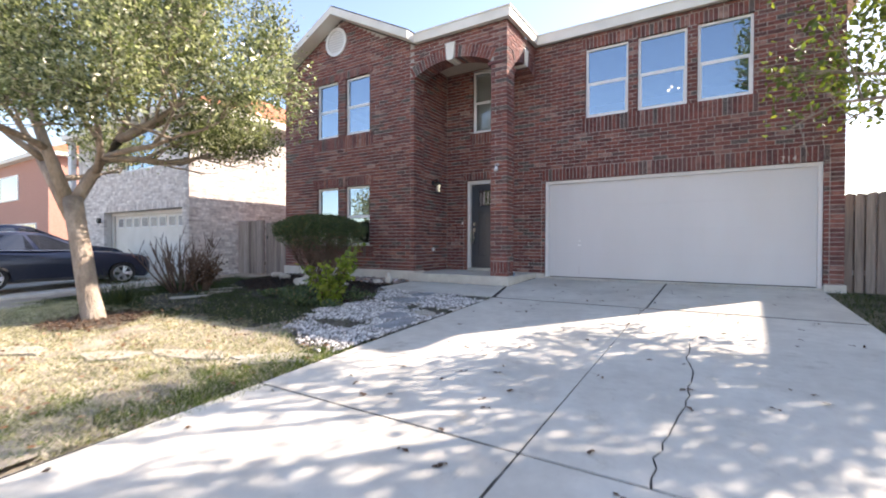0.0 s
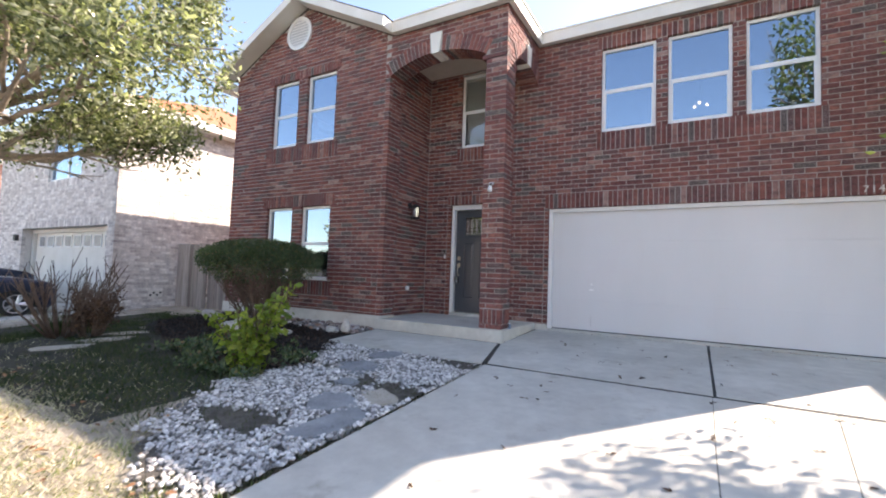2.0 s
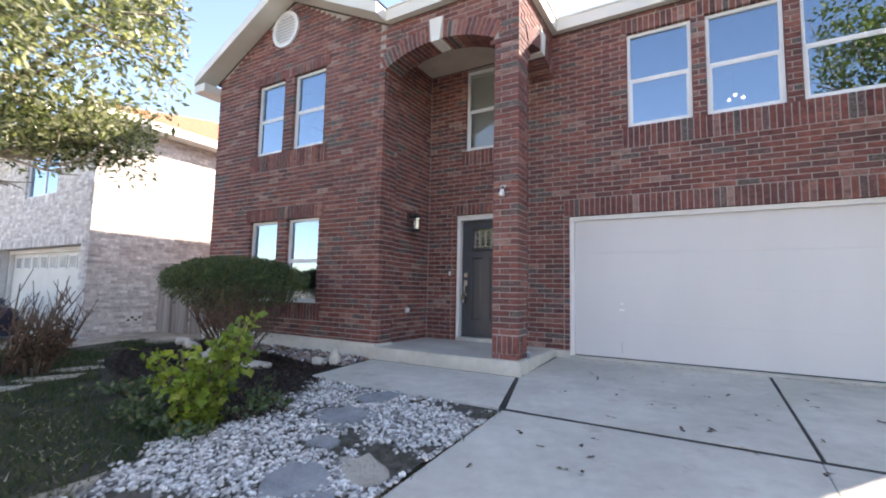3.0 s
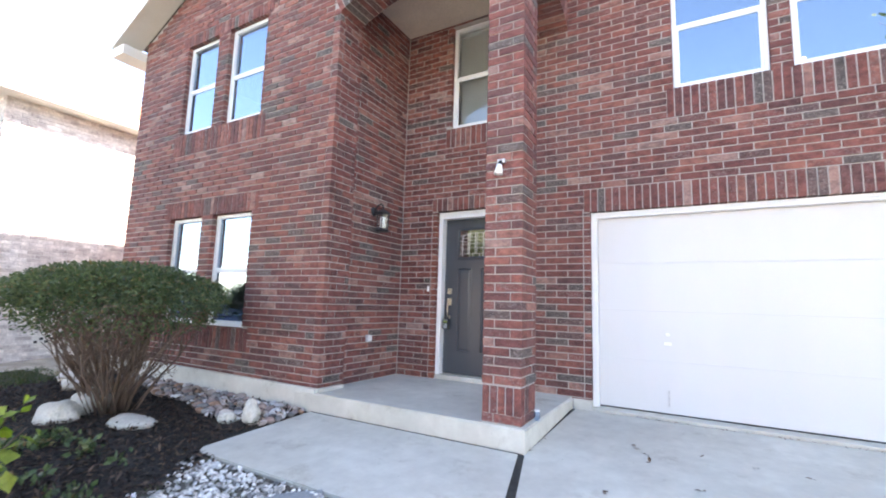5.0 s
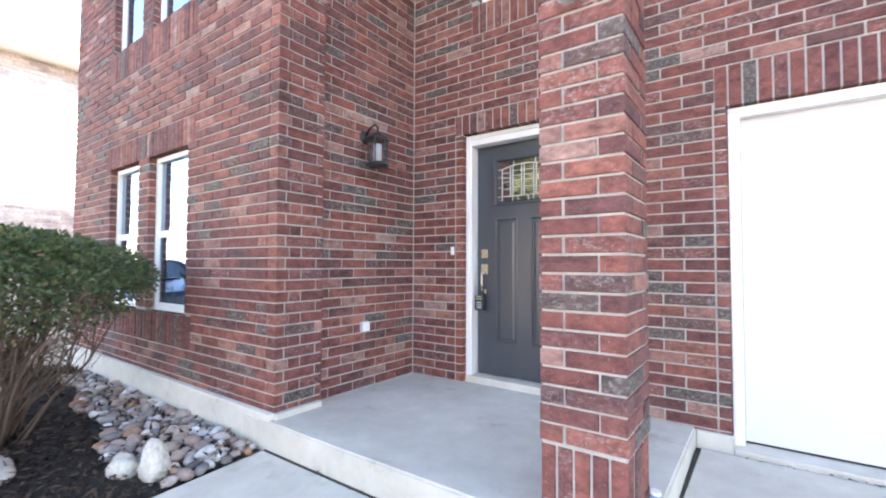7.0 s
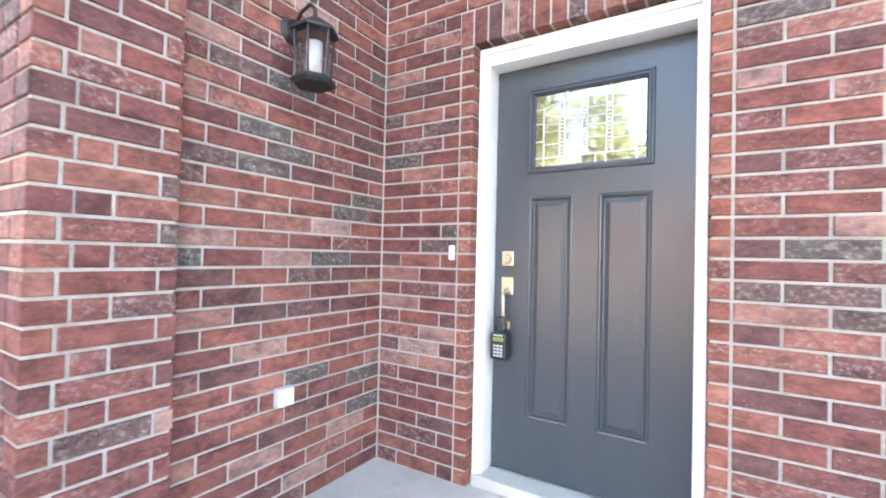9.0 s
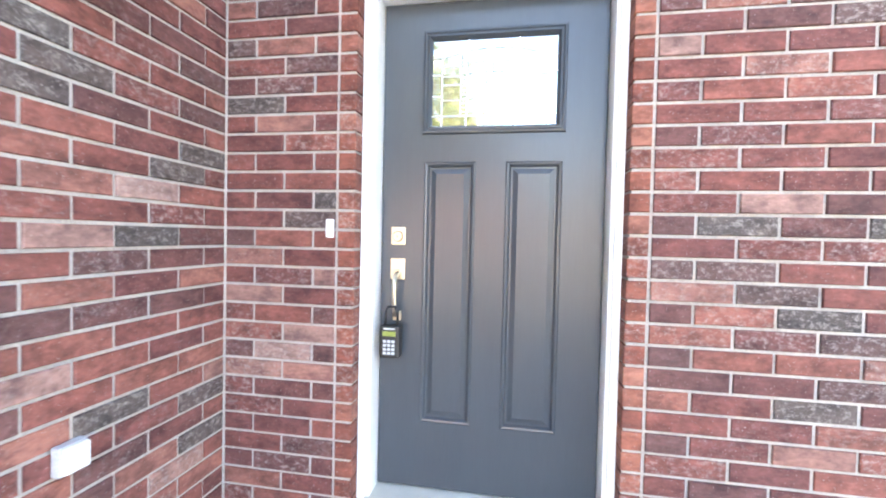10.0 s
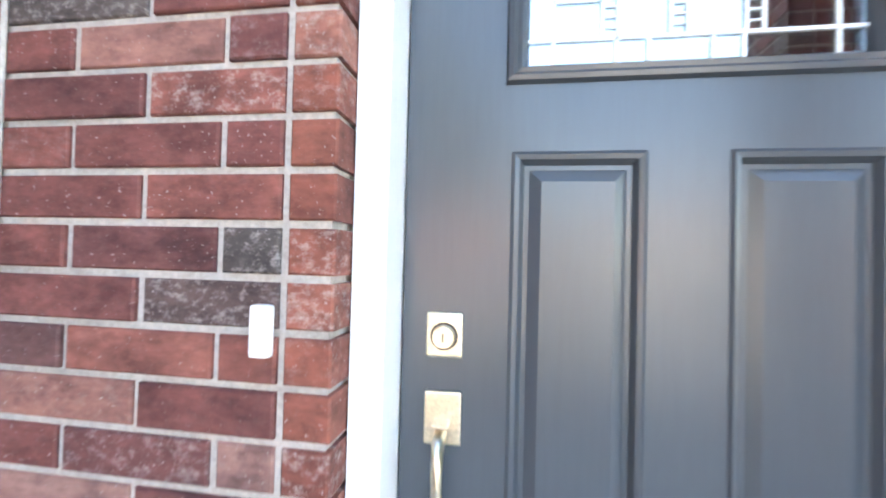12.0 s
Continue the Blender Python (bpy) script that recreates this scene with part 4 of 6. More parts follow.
# fascias, soffits and drip edges
fascia = tagged(part("fascia", boxed(PX1 + OM, XE + OE, YM - OM - 0.025, YM - OM, FZ0, FZ1), cream_mat), "cream painted wooden eaves and rake boards", "fascia", kind="structure")
for dims in ((PX1 + OM - 0.026, PX1 + OM, YL - OM, YM - OM - 0.0255, FZ0, FZ1), (-5.725, PX1 + OM, YL - OM - 0.025, YL - OM - 0.0005, FZ0, FZ1), (XE + OE - 0.025, XE + OE, YM - OM + 0.001, RY1, FZ0, FZ1)):
    part("fascia_board", boxed(*dims), cream_mat, fascia)
for s, x1 in ((-1, XW - OH), (1, -5.7)):
    z1 = GABLE_Z + 0.2 - GABLE_S * abs(x1 - GABLE_X)
    part("rake_board", prism(bmesh.new(), [(GABLE_X, GABLE_Z + 0.02), (x1, z1 - 0.18), (x1, z1), (GABLE_X, GABLE_Z + 0.2)], YL - OH - 0.027, YL - OH - 0.001), cream_mat, fascia)
part("rake_return", boxed(-5.725, -5.701, YL - OH, YL - OM - 0.026, FZ0, FZ1), cream_mat, fascia)
for dims in ((PX1 + OM - 0.03, XE + OE - 0.03, YM - OM, YM - 0.002, FZ0 + 0.012, FZ0 + 0.03), (-5.7, PX1 + OM - 0.03, YL - OM, YL - 0.002, FZ0 + 0.012, FZ0 + 0.03), (PX1 + 0.002, PX1 + OM - 0.031, YL - 0.002, YM - 0.002, FZ0 + 0.012, FZ0 + 0.03), (XE, XE + OE - 0.03, YM, RY1, FZ0 + 0.012, FZ0 + 0.03)):
    part("soffit", boxed(*dims), cream_mat, fascia)
for x1 in (XW - OH, -5.7):
    z1 = GABLE_Z + 0.03 - GABLE_S * abs(x1 - GABLE_X)
    part("soffit", prism(bmesh.new(), [(GABLE_X, GABLE_Z + 0.03), (x1, z1), (x1, z1 + 0.02), (GABLE_X, GABLE_Z + 0.05)], YL - OH, YL - 0.002), cream_mat, fascia)
GW = GABLE_Z + 0.03 - GABLE_S * abs(XW - OH - GABLE_X)
part("eave_box", boxed(XW - OH, XW - 0.002, YL - OH + 0.001, 12.0, GW - 0.16, GW - 0.002), cream_mat, fascia)
for dims in ((PX1 + OM, XE + OE + 0.03, YM - OM - 0.045, YM - OM + 0.05, FZ1, FZ1 + 0.025), (-5.66, PX1 + OM + 0.02, YL - OM - 0.045, YL - OM + 0.05, FZ1, FZ1 + 0.025), (PX1 + OM - 0.06, PX1 + OM + 0.02, YL - OM + 0.05, YM - OM - 0.046, FZ1, FZ1 + 0.025)):
    part("drip_edge", boxed(*dims), cream_mat, fascia)


# ---- ground ----
def sheet(name, xs, ys, material, lift=0.0, wobble=0.0, label="", category="ground"):
    vs = [(x, y, gxy(x, y) + lift + wobble * noise.noise(Vector((x * 1.7, y * 1.7, 3.0)))) for y in ys for x in xs]
    n = len(xs)
    fs = [(j * n + i, j * n + i + 1, (j + 1) * n + i + 1, (j + 1) * n + i) for j in range(len(ys) - 1) for i in range(n - 1)]
    return tagged(new(name, mesh_from(name, vs, fs, material, True)), label, category, kind="structure")


ground = sheet("ground", [-900, -60, -30, -12, -11.2, -10.4, -9.6, -8.8, 0, 12, 30, 60, 900], [-900, -60, -20, -4.0, 0, 9.4, 20, 60, 900], grass_ground_mat, -0.06, 0, "dry soil and thin lawn round the houses")
tagged(part("road", boxed(-120, 120, -13.5, -6.5, -0.9, -0.715), asphalt_mat), "grey asphalt street in front of the houses", "road", kind="structure")
tagged(part("lawn_strip", boxed(-120, 120, -6.5, -4.0, -0.9, -0.70), concrete_mat), "pale concrete pavement beside the street", "pavement", kind="structure")

sheet("lawn_side", [1.42 + 0.6 * i for i in range(18)], [-3.8 + 0.4 * i for i in range(35)], side_ground_mat, -0.035, 0.03, "patchy green side lawn beside the driveway", "lawn")
lawn = sheet("lawn", [-12.5 + 0.25 * i for i in range(38)], [-3.8 + 0.25 * i for i in range(47)], grass_ground_mat, -0.035, 0.03, "sunlit dry lawn, patchy brown and green", "lawn")

# green lawn from about the house's shadow edge, with that shade in its soil
green_lawn = sheet("lawn_back", [-12.4 + 0.2 * i for i in range(38)], [3.3 + 0.2 * i for i in range(23)], shade_ground_mat, -0.03, 0.03, "green lawn before the planting bed, house shade darkened into its soil", "lawn")
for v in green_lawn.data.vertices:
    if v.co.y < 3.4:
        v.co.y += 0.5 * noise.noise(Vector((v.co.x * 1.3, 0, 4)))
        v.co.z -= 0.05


def gslab(name, outline, material, label, category, thick=0.12, lift=0.0, parent=None, bevel=0.008):
    bm = bmesh.new()
    top = [bm.verts.new((x, y, gz(y) + lift)) for x, y in outline]
    low = [bm.verts.new((x, y, gz(y) + lift - thick)) for x, y in outline]
    n = len(top)
    f = bm.faces.new(top)
    for i in range(n):
        bm.faces.new((top[i], low[i], low[(i + 1) % n], top[(i + 1) % n]))
    if bevel:
        bmesh.ops.bevel(bm, geom=list(f.edges), offset=bevel, segments=2, affect="EDGES")
    ob = part(name, bm, material, parent)
    if parent is None:
        tagged(ob, label, category, kind="structure")
    return ob


# driveway: dark joint bed with slabs laid in it
DRIVE_L, DRIVE_R, G, GY, G2 = -3.2, 1.45, 0.02, 0.045, 0.006
drive = gslab("driveway", [(-3.0, -4.0), (DRIVE_R - 0.02, -4.0), (DRIVE_R - 0.02, 9.48), (-3.495, 9.48), (-3.6, 7.93), (DRIVE_L - 0.06, 6.71), (DRIVE_L + 0.02, 6.69), (DRIVE_L + 0.06, 3.4)], joint_mat, "pale concrete driveway with dark joints and a crack", "driveway", 0.1, -0.003, None, 0)


def crack_x(y):
    return -0.22 + 0.05 * math.sin(y * 2.1) + 0.045 * noise.noise(Vector((y * 2.6, 4, 2))) + 0.03 * noise.noise(Vector((y * 9.0, 1, 7))) + (0.1 * (2.4 - y) if y < 2.4 else 0)


cy = [4.9 - 0.1 * i for i in range(28)]
slabs = [
    [(-3.468, 9.475), (-3.505, 7.95), (DRIVE_L + 0.015, 6.7 + GY), (-0.86 - 0.014, 6.7 + GY), (-0.86 - 0.014, 9.475)],
    [(-0.86 + 0.014, 9.475), (-0.86 + 0.014, 6.7 + GY), (DRIVE_R, 6.7 + GY), (DRIVE_R, 9.475)],
    [(DRIVE_L, 6.7 - G), (DRIVE_L + 0.05, 3.4), (DRIVE_L + 0.1, 2.2 + G2), (-0.9 - G2, 2.2 + G2), (-0.9 - G2 * 0.8, 3.4), (-0.9 - G2 * 0.5, 5.4), (-0.88 - 0.002, 6.7 - G)],
    [(-0.88 + 0.002, 6.7 - G), (-0.9 + G2 * 0.5, 5.4), (-0.9 + G2 * 0.8, 3.4), (-0.9 + G2, 2.2 + G2)] + [(crack_x(2.2 + G2) - 0.006, 2.2 + G2)] + [(crack_x(y) - 0.006, y) for y in cy[::-1] if y > 2.25] + [(crack_x(4.9) - 0.003, 5.0), (0.0, 6.7 - G)],
    [(0.0 + 0.004, 6.7 - G), (crack_x(4.9) + 0.003, 5.0)] + [(crack_x(y) + 0.006, y) for y in cy if y > 2.25] + [(crack_x(2.2 + G2) + 0.006, 2.2 + G2)] + [(DRIVE_R, 2.2 + G2), (DRIVE_R, 6.7 - G)],
    [(-2.95, -3.9), (-3.1, 2.2 - G2), (-0.9 - G2, 2.2 - G2), (-0.88 - G2, -3.9)][::-1],
    [(-0.88 + G2, -3.9), (-0.9 + G2, 2.2 - G2), (DRIVE_R, 2.2 - G2), (DRIVE_R, -3.9)][::-1],
]
for s in slabs:
    gslab("concrete_slab", s, concrete_mat, "", "", 0.1, 0.0, drive, 0.004)
walkway = gslab("front_walk", [(-5.8, 7.93), (-5.8, 6.78), (-5.72, 6.7), (DRIVE_L - 0.035, 6.7), (-3.54, 7.93)], concrete_mat, "pale concrete walk slab before the porch", "walkway", 0.14, 0.004)
tagged(part("joint_strip", prism(bmesh.new(), [(-5.8, 7.935), (-3.53, 7.935), (-3.53, 7.955), (-5.8, 7.955)], -0.3, -0.07, "z"), joint_mat), "dark expansion joint before the porch", "joint", kind="structure")


# ---- planting ----
def leaves(name, centres, normals, size, material, parent=None, seed=1, shape=0.5, droop=0.0, flat=False):
    """Many small folded leaves, joined."""
    r = np.random.RandomState(seed)
    n = len(centres)
    c = np.asarray(centres, float)
    d = r.normal(size=(n, 3)) * 0.9 + np.asarray(normals, float)
    d[:, 2] -= droop
    if flat:
        d[:, 2] *= flat
    d /= np.linalg.norm(d, axis=1)[:, None]
    s = np.cross(d, r.normal(size=(n, 3)) * (0.15 if flat else 1.0) + (np.array([0, 0, 1.0]) if flat else 0.0))
    s /= np.linalg.norm(s, axis=1)[:, None] + 1e-9
    u = np.cross(s, d)
    L = size * r.uniform(0.6, 1.35, n)[:, None]
    W = L * shape * 0.5
    pts = np.stack([c, c + d * L * 0.45 + s * W + u * L * 0.08, c + d * L, c + d * L * 0.45 - s * W + u * L * 0.08], 1).reshape(-1, 3)
    k = np.arange(n)[:, None] * 4
    tri = np.concatenate([k + np.array([[0, 1, 2]]), k + np.array([[0, 2, 3]])], 1).reshape(-1, 3)
    me = bpy.data.meshes.new(name)
    me.from_pydata(pts.tolist(), [], tri.tolist())
    me.materials.append(material)
    return put(new(name, me), parent)


def blades(name, spots, height, width, material, label, category, seed=2, lean=0.5, floor=gxy, base=-0.03):
    r = np.random.RandomState(seed)
    n = len(spots)
    xy = np.asarray(spots, float)
    z = np.array([floor(a, b) for a, b in xy]) + base
    a = r.uniform(0, math.tau, n)
    h = height * r.uniform(0.4, 1.3, n)
    w = width * r.uniform(0.6, 1.4, n)
    b = r.uniform(0, math.tau, n)
    dx, dy = np.cos(a) * w, np.sin(a) * w
    lx, ly = np.cos(b) * h * lean * r.uniform(0.2, 1.5, n), np.sin(b) * h * lean * r.uniform(0.2, 1.5, n)
    p = np.stack([np.stack([xy[:, 0] - dx, xy[:, 1] - dy, z], 1), np.stack([xy[:, 0] + dx, xy[:, 1] + dy, z], 1),
                  np.stack([xy[:, 0] + lx, xy[:, 1] + ly, z + h], 1)], 1).reshape(-1, 3)
    f = np.arange(3 * n).reshape(-1, 3)
    me = bpy.data.meshes.new(name)
    me.from_pydata(p.tolist(), [], f.tolist())
    me.materials.append(material)
    return tagged(new(name, me), label, category, kind="stuff")


def inside(poly, x, y):
    hit = False
    for (x0, y0), (x1, y1) in zip(poly, poly[1:] + poly[:1]):
        if (y0 > y) != (y1 > y) and x < (x1 - x0) * (y - y0) / (y1 - y0) + x0:
            hit = not hit
    return hit


def branch_tree(bm, start, way, length, radius, depth, rng, tips, spread=0.6, lift=0.1, sides=7, room=None):
    """Limbs that fork and thin out; gathers the twig ends."""
    pts, p, d = [Vector(start)], Vector(start), Vector(way).normalized()
    for i in range(4):
        d = (d + Vector((rng.uniform(-1, 1), rng.uniform(-1, 1), rng.uniform(-1, 1) + lift)) * 0.16).normalized()
        p = p + d * length / 4
        pts.append(p.copy())
    if room and not room(p):
        return
    tube(bm, pts, [radius * (1 - 0.45 * i / 4) for i in range(5)], sides)
    if depth <= 1:
        tips += [(q, d) for q in pts[2:]]
    if depth == 0:
        return
    for k in range(3 if depth > 1 else 4):
        a = Vector((rng.uniform(-1, 1), rng.uniform(-1, 1), rng.uniform(-0.5, 0.9)))
        nd = (d + a * spread * 1.4).normalized()
        branch_tree(bm, pts[-1 if k == 0 else rng.choice((2, 3, 4))], nd, length * rng.uniform(0.6, 0.85), radius * 0.52, depth - 1, rng, tips, spread, lift, max(sides - 1, 4), room)


def crown_points(tips, per, spread, seed, keep=None):
    r = np.random.RandomState(seed)
    cs, ns = [], []
    for p, d in tips:
        for _ in range(per):
            o = r.normal(size=3) * spread
            q = np.array(p) + o
            if keep is None or keep(q):
                cs.append(q)
                ns.append(o / (spread * 2) + np.array(d) * 0.3)
    return cs, ns


# oak on the lawn
oak = thing("oak_tree", (-7.62, 2.7, gz(2.7) - 0.03), "pale-trunked live oak with small grey-green leaves on the lawn", "tree")
rng = random.Random(11)
bm = bmesh.new()
tips = []
tz = gz(2.7) - 0.1
oak_room = lambda p: ((p.x + 8.0) / 3.45) ** 2 + ((p.y - 3.3) / 2.15) ** 2 < 1.0 and p.z > 1.9
tube(bm, [(-7.6, 2.7, tz), (-7.63, 2.7, tz + 0.1), (-7.75, 2.68, tz + 0.45), (-7.93, 2.67, tz + 1.0), (-8.15, 2.68, tz + 1.45), (-8.35, 2.7, tz + 1.85)], [0.185, 0.148, 0.135, 0.126, 0.125, 0.13], 14)
tube(bm, [(-8.36, 2.7, tz + 1.6), (-8.75, 2.6, tz + 2.15), (-9.2, 2.55, tz + 2.6)], [0.12, 0.1, 0.08], 10)
tube(bm, [(-8.4, 2.68, tz + 1.7), (-8.3, 2.95, tz + 2.3), (-8.1, 3.2, tz + 2.8)], [0.1, 0.085, 0.07], 10)
tube(bm, [(-8.42, 2.68, tz + 1.75), (-8.6, 2.5, tz + 2.5), (-8.55, 2.3, tz + 3.1)], [0.1, 0.08, 0.07], 10)
for st, wy in (((-9.2, 2.55, tz + 2.6), (-0.8, -0.3, 0.8)), ((-8.75, 2.6, tz + 2.15), (-0.7, 0.6, 0.4)), ((-8.1, 3.2, tz + 2.8), (0.75, 0.5, 0.4)), ((-8.3, 2.95, tz + 2.3), (0.9, 0.0, 0.3)),
               ((-8.2, 3.05, tz + 2.5), (0.4, 1.0, 0.3)), ((-8.55, 2.3, tz + 3.1), (0.3, -0.6, 0.9)), ((-8.6, 2.5, tz + 2.6), (0.5, -0.9, 0.4)), ((-8.1, 3.2, tz + 2.8), (0.1, 0.3, 1.0)), ((-9.0, 2.55, tz + 2.5), (-0.3, -0.8, 0.5))):
    branch_tree(bm, st, wy, 1.05, 0.06, 3, rng, tips, 0.75, 0.12, 7, oak_room)
for st, wy, ln in (((-8.1, 3.2, tz + 2.8), (0.9, 0.35, 0.35), 1.5), ((-8.2, 3.0, tz + 2.5), (1.0, 0.1, 0.12), 1.45), ((-8.1, 3.2, tz + 2.8), (0.7, 0.8, 0.5), 1.4), ((-8.2, 3.0, tz + 2.6), (0.7, -0.3, 0.6), 1.3)):
    branch_tree(bm, st, wy, ln, 0.055, 3, rng, tips, 0.7, 0.08, 7, oak_room)


def in_crown(q):
    low = 2.08 + 0.18 * min(1.0, max(0.0, q[0] + 8.2)) + 0.35 * noise.noise(Vector((q[0] * 1.6, q[1] * 1.6, 5.0)))
    return q[2] > low and ((q[0] + 8.0) / 3.45) ** 2 + ((q[1] - 3.3) / 2.15) ** 2 < 1.0 + 0.2 * noise.noise(Vector(q))


trunk = part("trunk", bm, bark_mat, oak, smooth=True)
cs, ns = crown_points(tips, 54, 0.18, 4, in_crown)
leaves("crown", cs, ns, 0.072, oak_leaf_mat, oak, 5, 0.45)

# street tree beside the drive
elm_room = lambda p: p.x > (0.5 if p.z < 4.3 else 0.15) and p.y < 9.0
elm = thing("young_tree", (3.2, 7.0, gz(7.0)), "young tree with broad dull green leaves beside the driveway", "tree")
rng = random.Random(23)
bm = bmesh.new()
tips = []
tube(bm, [(3.2, 7.0, gz(7) - 0.1), (3.22, 7.0, 0.6), (3.15, 7.05, 1.5), (3.1, 7.1, 2.1)], [0.16, 0.11, 0.1, 0.09], 12)
for wy in ((-0.9, -0.2, 0.35), (-0.7, 0.5, 0.6), (0.6, 0.5, 0.6), (0.3, -0.8, 0.6), (-0.3, 0.1, 1.0), (-0.5, -0.7, 0.5), (0.2, 0.9, 0.5)):
    branch_tree(bm, (3.12, 7.08, 2.0 + rng.uniform(-0.1, 0.15)), wy, 1.15, 0.055, 3, rng, tips, 0.7, 0.1, 7, elm_room)
for wy in ((-0.75, -0.1, 0.9), (-0.6, -0.4, 1.0), (-0.9, 0.15, 0.75)):
    branch_tree(bm, (2.9, 6.95, 2.6), wy, 1.6, 0.06, 3, rng, tips, 0.65, 0.2, 7, elm_room)
branch_tree(bm, (2.0, 6.85, 2.65), (-1.0, -0.15, 0.12), 0.8, 0.025, 2, rng, tips, 0.5, -0.05, 7, elm_room)
part("trunk", bm, bark_mat, elm, smooth=True)
cs, ns = crown_points(tips, 14, 0.17, 9, lambda q: q[2] > 2.3 and q[0] > (0.45 if q[2] < 4.3 else 0.32) and q[2] < 6.9 and q[1] < 9.0 and (q[0] > 1.3 or q[2] > 4.3 or (q[0] * 977) % 1 < 0.4))
leaves("crown", cs, ns, 0.095, elm_leaf_mat, elm, 6, 0.6)

# clipped bush
BX, BY = -7.55, 6.88
bush = thing("clipped_bush", (BX, BY, gz(BY)), "mushroom-clipped evergreen bush with bare lower stems in mulch", "bush")
rng = random.Random(31)
for i in range(74):
    bm = bmesh.new()
    a, rr = rng.uniform(0, math.tau), rng.uniform(0.03, 0.2)
    ex = rng.uniform(0.25, 0.85)
    b0 = Vector((BX + rr * math.cos(a), BY + rr * math.sin(a), gz(BY) - 0.06))
    e = Vector((BX + ex * math.cos(a + rng.uniform(-0.4, 0.4)), BY + ex * math.sin(a + rng.uniform(-0.4, 0.4)), rng.uniform(0.75, 1.1)))
    k = b0.lerp(e, 0.5) + Vector((rng.uniform(-0.14, 0.14), rng.uniform(-0.14, 0.14), rng.uniform(-0.12, 0.15)))
    r0 = rng.uniform(0.005, 0.0135)
    tube(bm, [b0, b0.lerp(k, 0.5) + Vector((0, 0, 0.06)), k, k.lerp(e, 0.5), e], [r0, r0 * 0.9, r0 * 0.75, r0 * 0.55, r0 * 0.3], 6)
    for _ in range(9):
        t0 = k.lerp(e, rng.uniform(-0.35, 0.8))
        t1 = t0 + Vector((rng.uniform(-0.28, 0.28), rng.uniform(-0.28, 0.28), rng.uniform(0.08, 0.35)))
        tube(bm, [t0, t0.lerp(t1, 0.5) + Vector((0, 0, 0.02)), t1], [r0 * 0.45, r0 * 0.35, r0 * 0.2], 5)
    part("stem", bm, twig_mat, bush, "", True)
r = np.random.RandomState(8)
cs, ns = [], []
while len(cs) < 30000:
    v = r.normal(size=3)
    v /= np.linalg.norm(v)
    depth = r.uniform(0.72, 1.0) if r.rand() < 0.8 else r.uniform(0.3, 0.75)
    bulge = 1 + 0.07 * noise.noise(Vector(v * 2.6)) + 0.04 * noise.noise(Vector(v * 7))
    top = 0.36 if v[2] > 0 else 0.5
    q = np.array([BX, BY, 1.04]) + np.array([v[0] * 1.06, v[1] * 1.0, v[2] * top]) * depth * bulge
    if v[2] < -0.25 and r.rand() < 0.62:
        continue
    if q[2] < 0.6 + 0.25 * r.rand() and r.rand() > 0.15:
        continue
    cs.append(q)
    ns.append(v * 0.9 + np.array([0, 0, 0.25]))
leaves("crown", cs, ns, 0.034, bush_leaf_mat, bush, 3, 0.55)

# lime-leaved shrub
SX, SY = -5.28, 5.02
shrub = thing("leafy_shrub", (SX, SY, gz(SY)), "small shrub with large lime-green leaves", "shrub")
rng = random.Random(41)
cs, ns = [], []
for i in range(22):
    a, ex, h = rng.uniform(0, math.tau), rng.uniform(0.08, 0.5), rng.uniform(0.35, 0.8)
    if i == 0:
        a, ex, h = 0.1, 0.58, 1.02
    if 0 < i < 5:
        a, ex, h = rng.uniform(-0.3, 0.5), rng.uniform(0.35, 0.55), rng.uniform(0.75, 0.95)
    b0 = Vector((SX + 0.05 * math.cos(a), SY + 0.05 * math.sin(a), gz(SY) - 0.05))
    e = Vector((SX + ex * math.cos(a), SY + ex * math.sin(a), gz(SY) + h))
    e = b0.lerp(e, 0.93)
    k = b0.lerp(e, 0.55) + Vector((0, 0, 0.1))
    part("stem", tube(bmesh.new(), [b0, k, e], [0.01, 0.008, 0.004], 5), twig_mat, shrub, "", True)
    for j in range(44):
        t = rng.uniform(0.04, 1.0)
        q = (b0.lerp(k, t * 2) if t < 0.5 else k.lerp(e, t * 2 - 1)) + Vector((rng.uniform(-0.07, 0.07), rng.uniform(-0.07, 0.07), rng.uniform(-0.03, 0.05)))
        cs.append(q)
        ns.append((math.cos(a) * 0.6 + rng.uniform(-0.5, 0.5), math.sin(a) * 0.6 + rng.uniform(-0.5, 0.5), rng.uniform(-0.2, 0.3)))
leaves("foliage", cs, ns, 0.078, lime_leaf_mat, shrub, 7, 0.8)


def bare_shrub(x, y, h, wide, n, seed, label):
    t = thing("bare_shrub", (x, y, gxy(x, y)), label, "shrub")
    rng = random.Random(seed)
    g = gxy(x, y) - 0.08
    ends_ = []
    for i in range(n):
        a, ex = rng.uniform(0, math.tau), wide * rng.uniform(0.2, 1.0)
        b0 = Vector((x + 0.1 * math.cos(a), y + 0.1 * math.sin(a), g))
        e = Vector((x + ex * math.cos(a), y + ex * math.sin(a), g + h * rng.uniform(0.6, 1.05)))
        k = b0.lerp(e, 0.45) + Vector((0, 0, -0.04))
        bm = bmesh.new()
        tube(bm, [b0, k, k.lerp(e, 0.5), e], [0.018, 0.014, 0.01, 0.006], 6)
        ends_.append((k, e))
        for _ in range(3):
            t0 = k.lerp(e, rng.uniform(0.1, 0.8))
            tube(bm, [t0, t0 + Vector((rng.uniform(-0.16, 0.16), rng.uniform(-0.16, 0.16), rng.uniform(0.12, 0.4)))], [0.008, 0.004], 5)
        part("stem", bm, twig_mat, t, "", True)
    return t, ends_


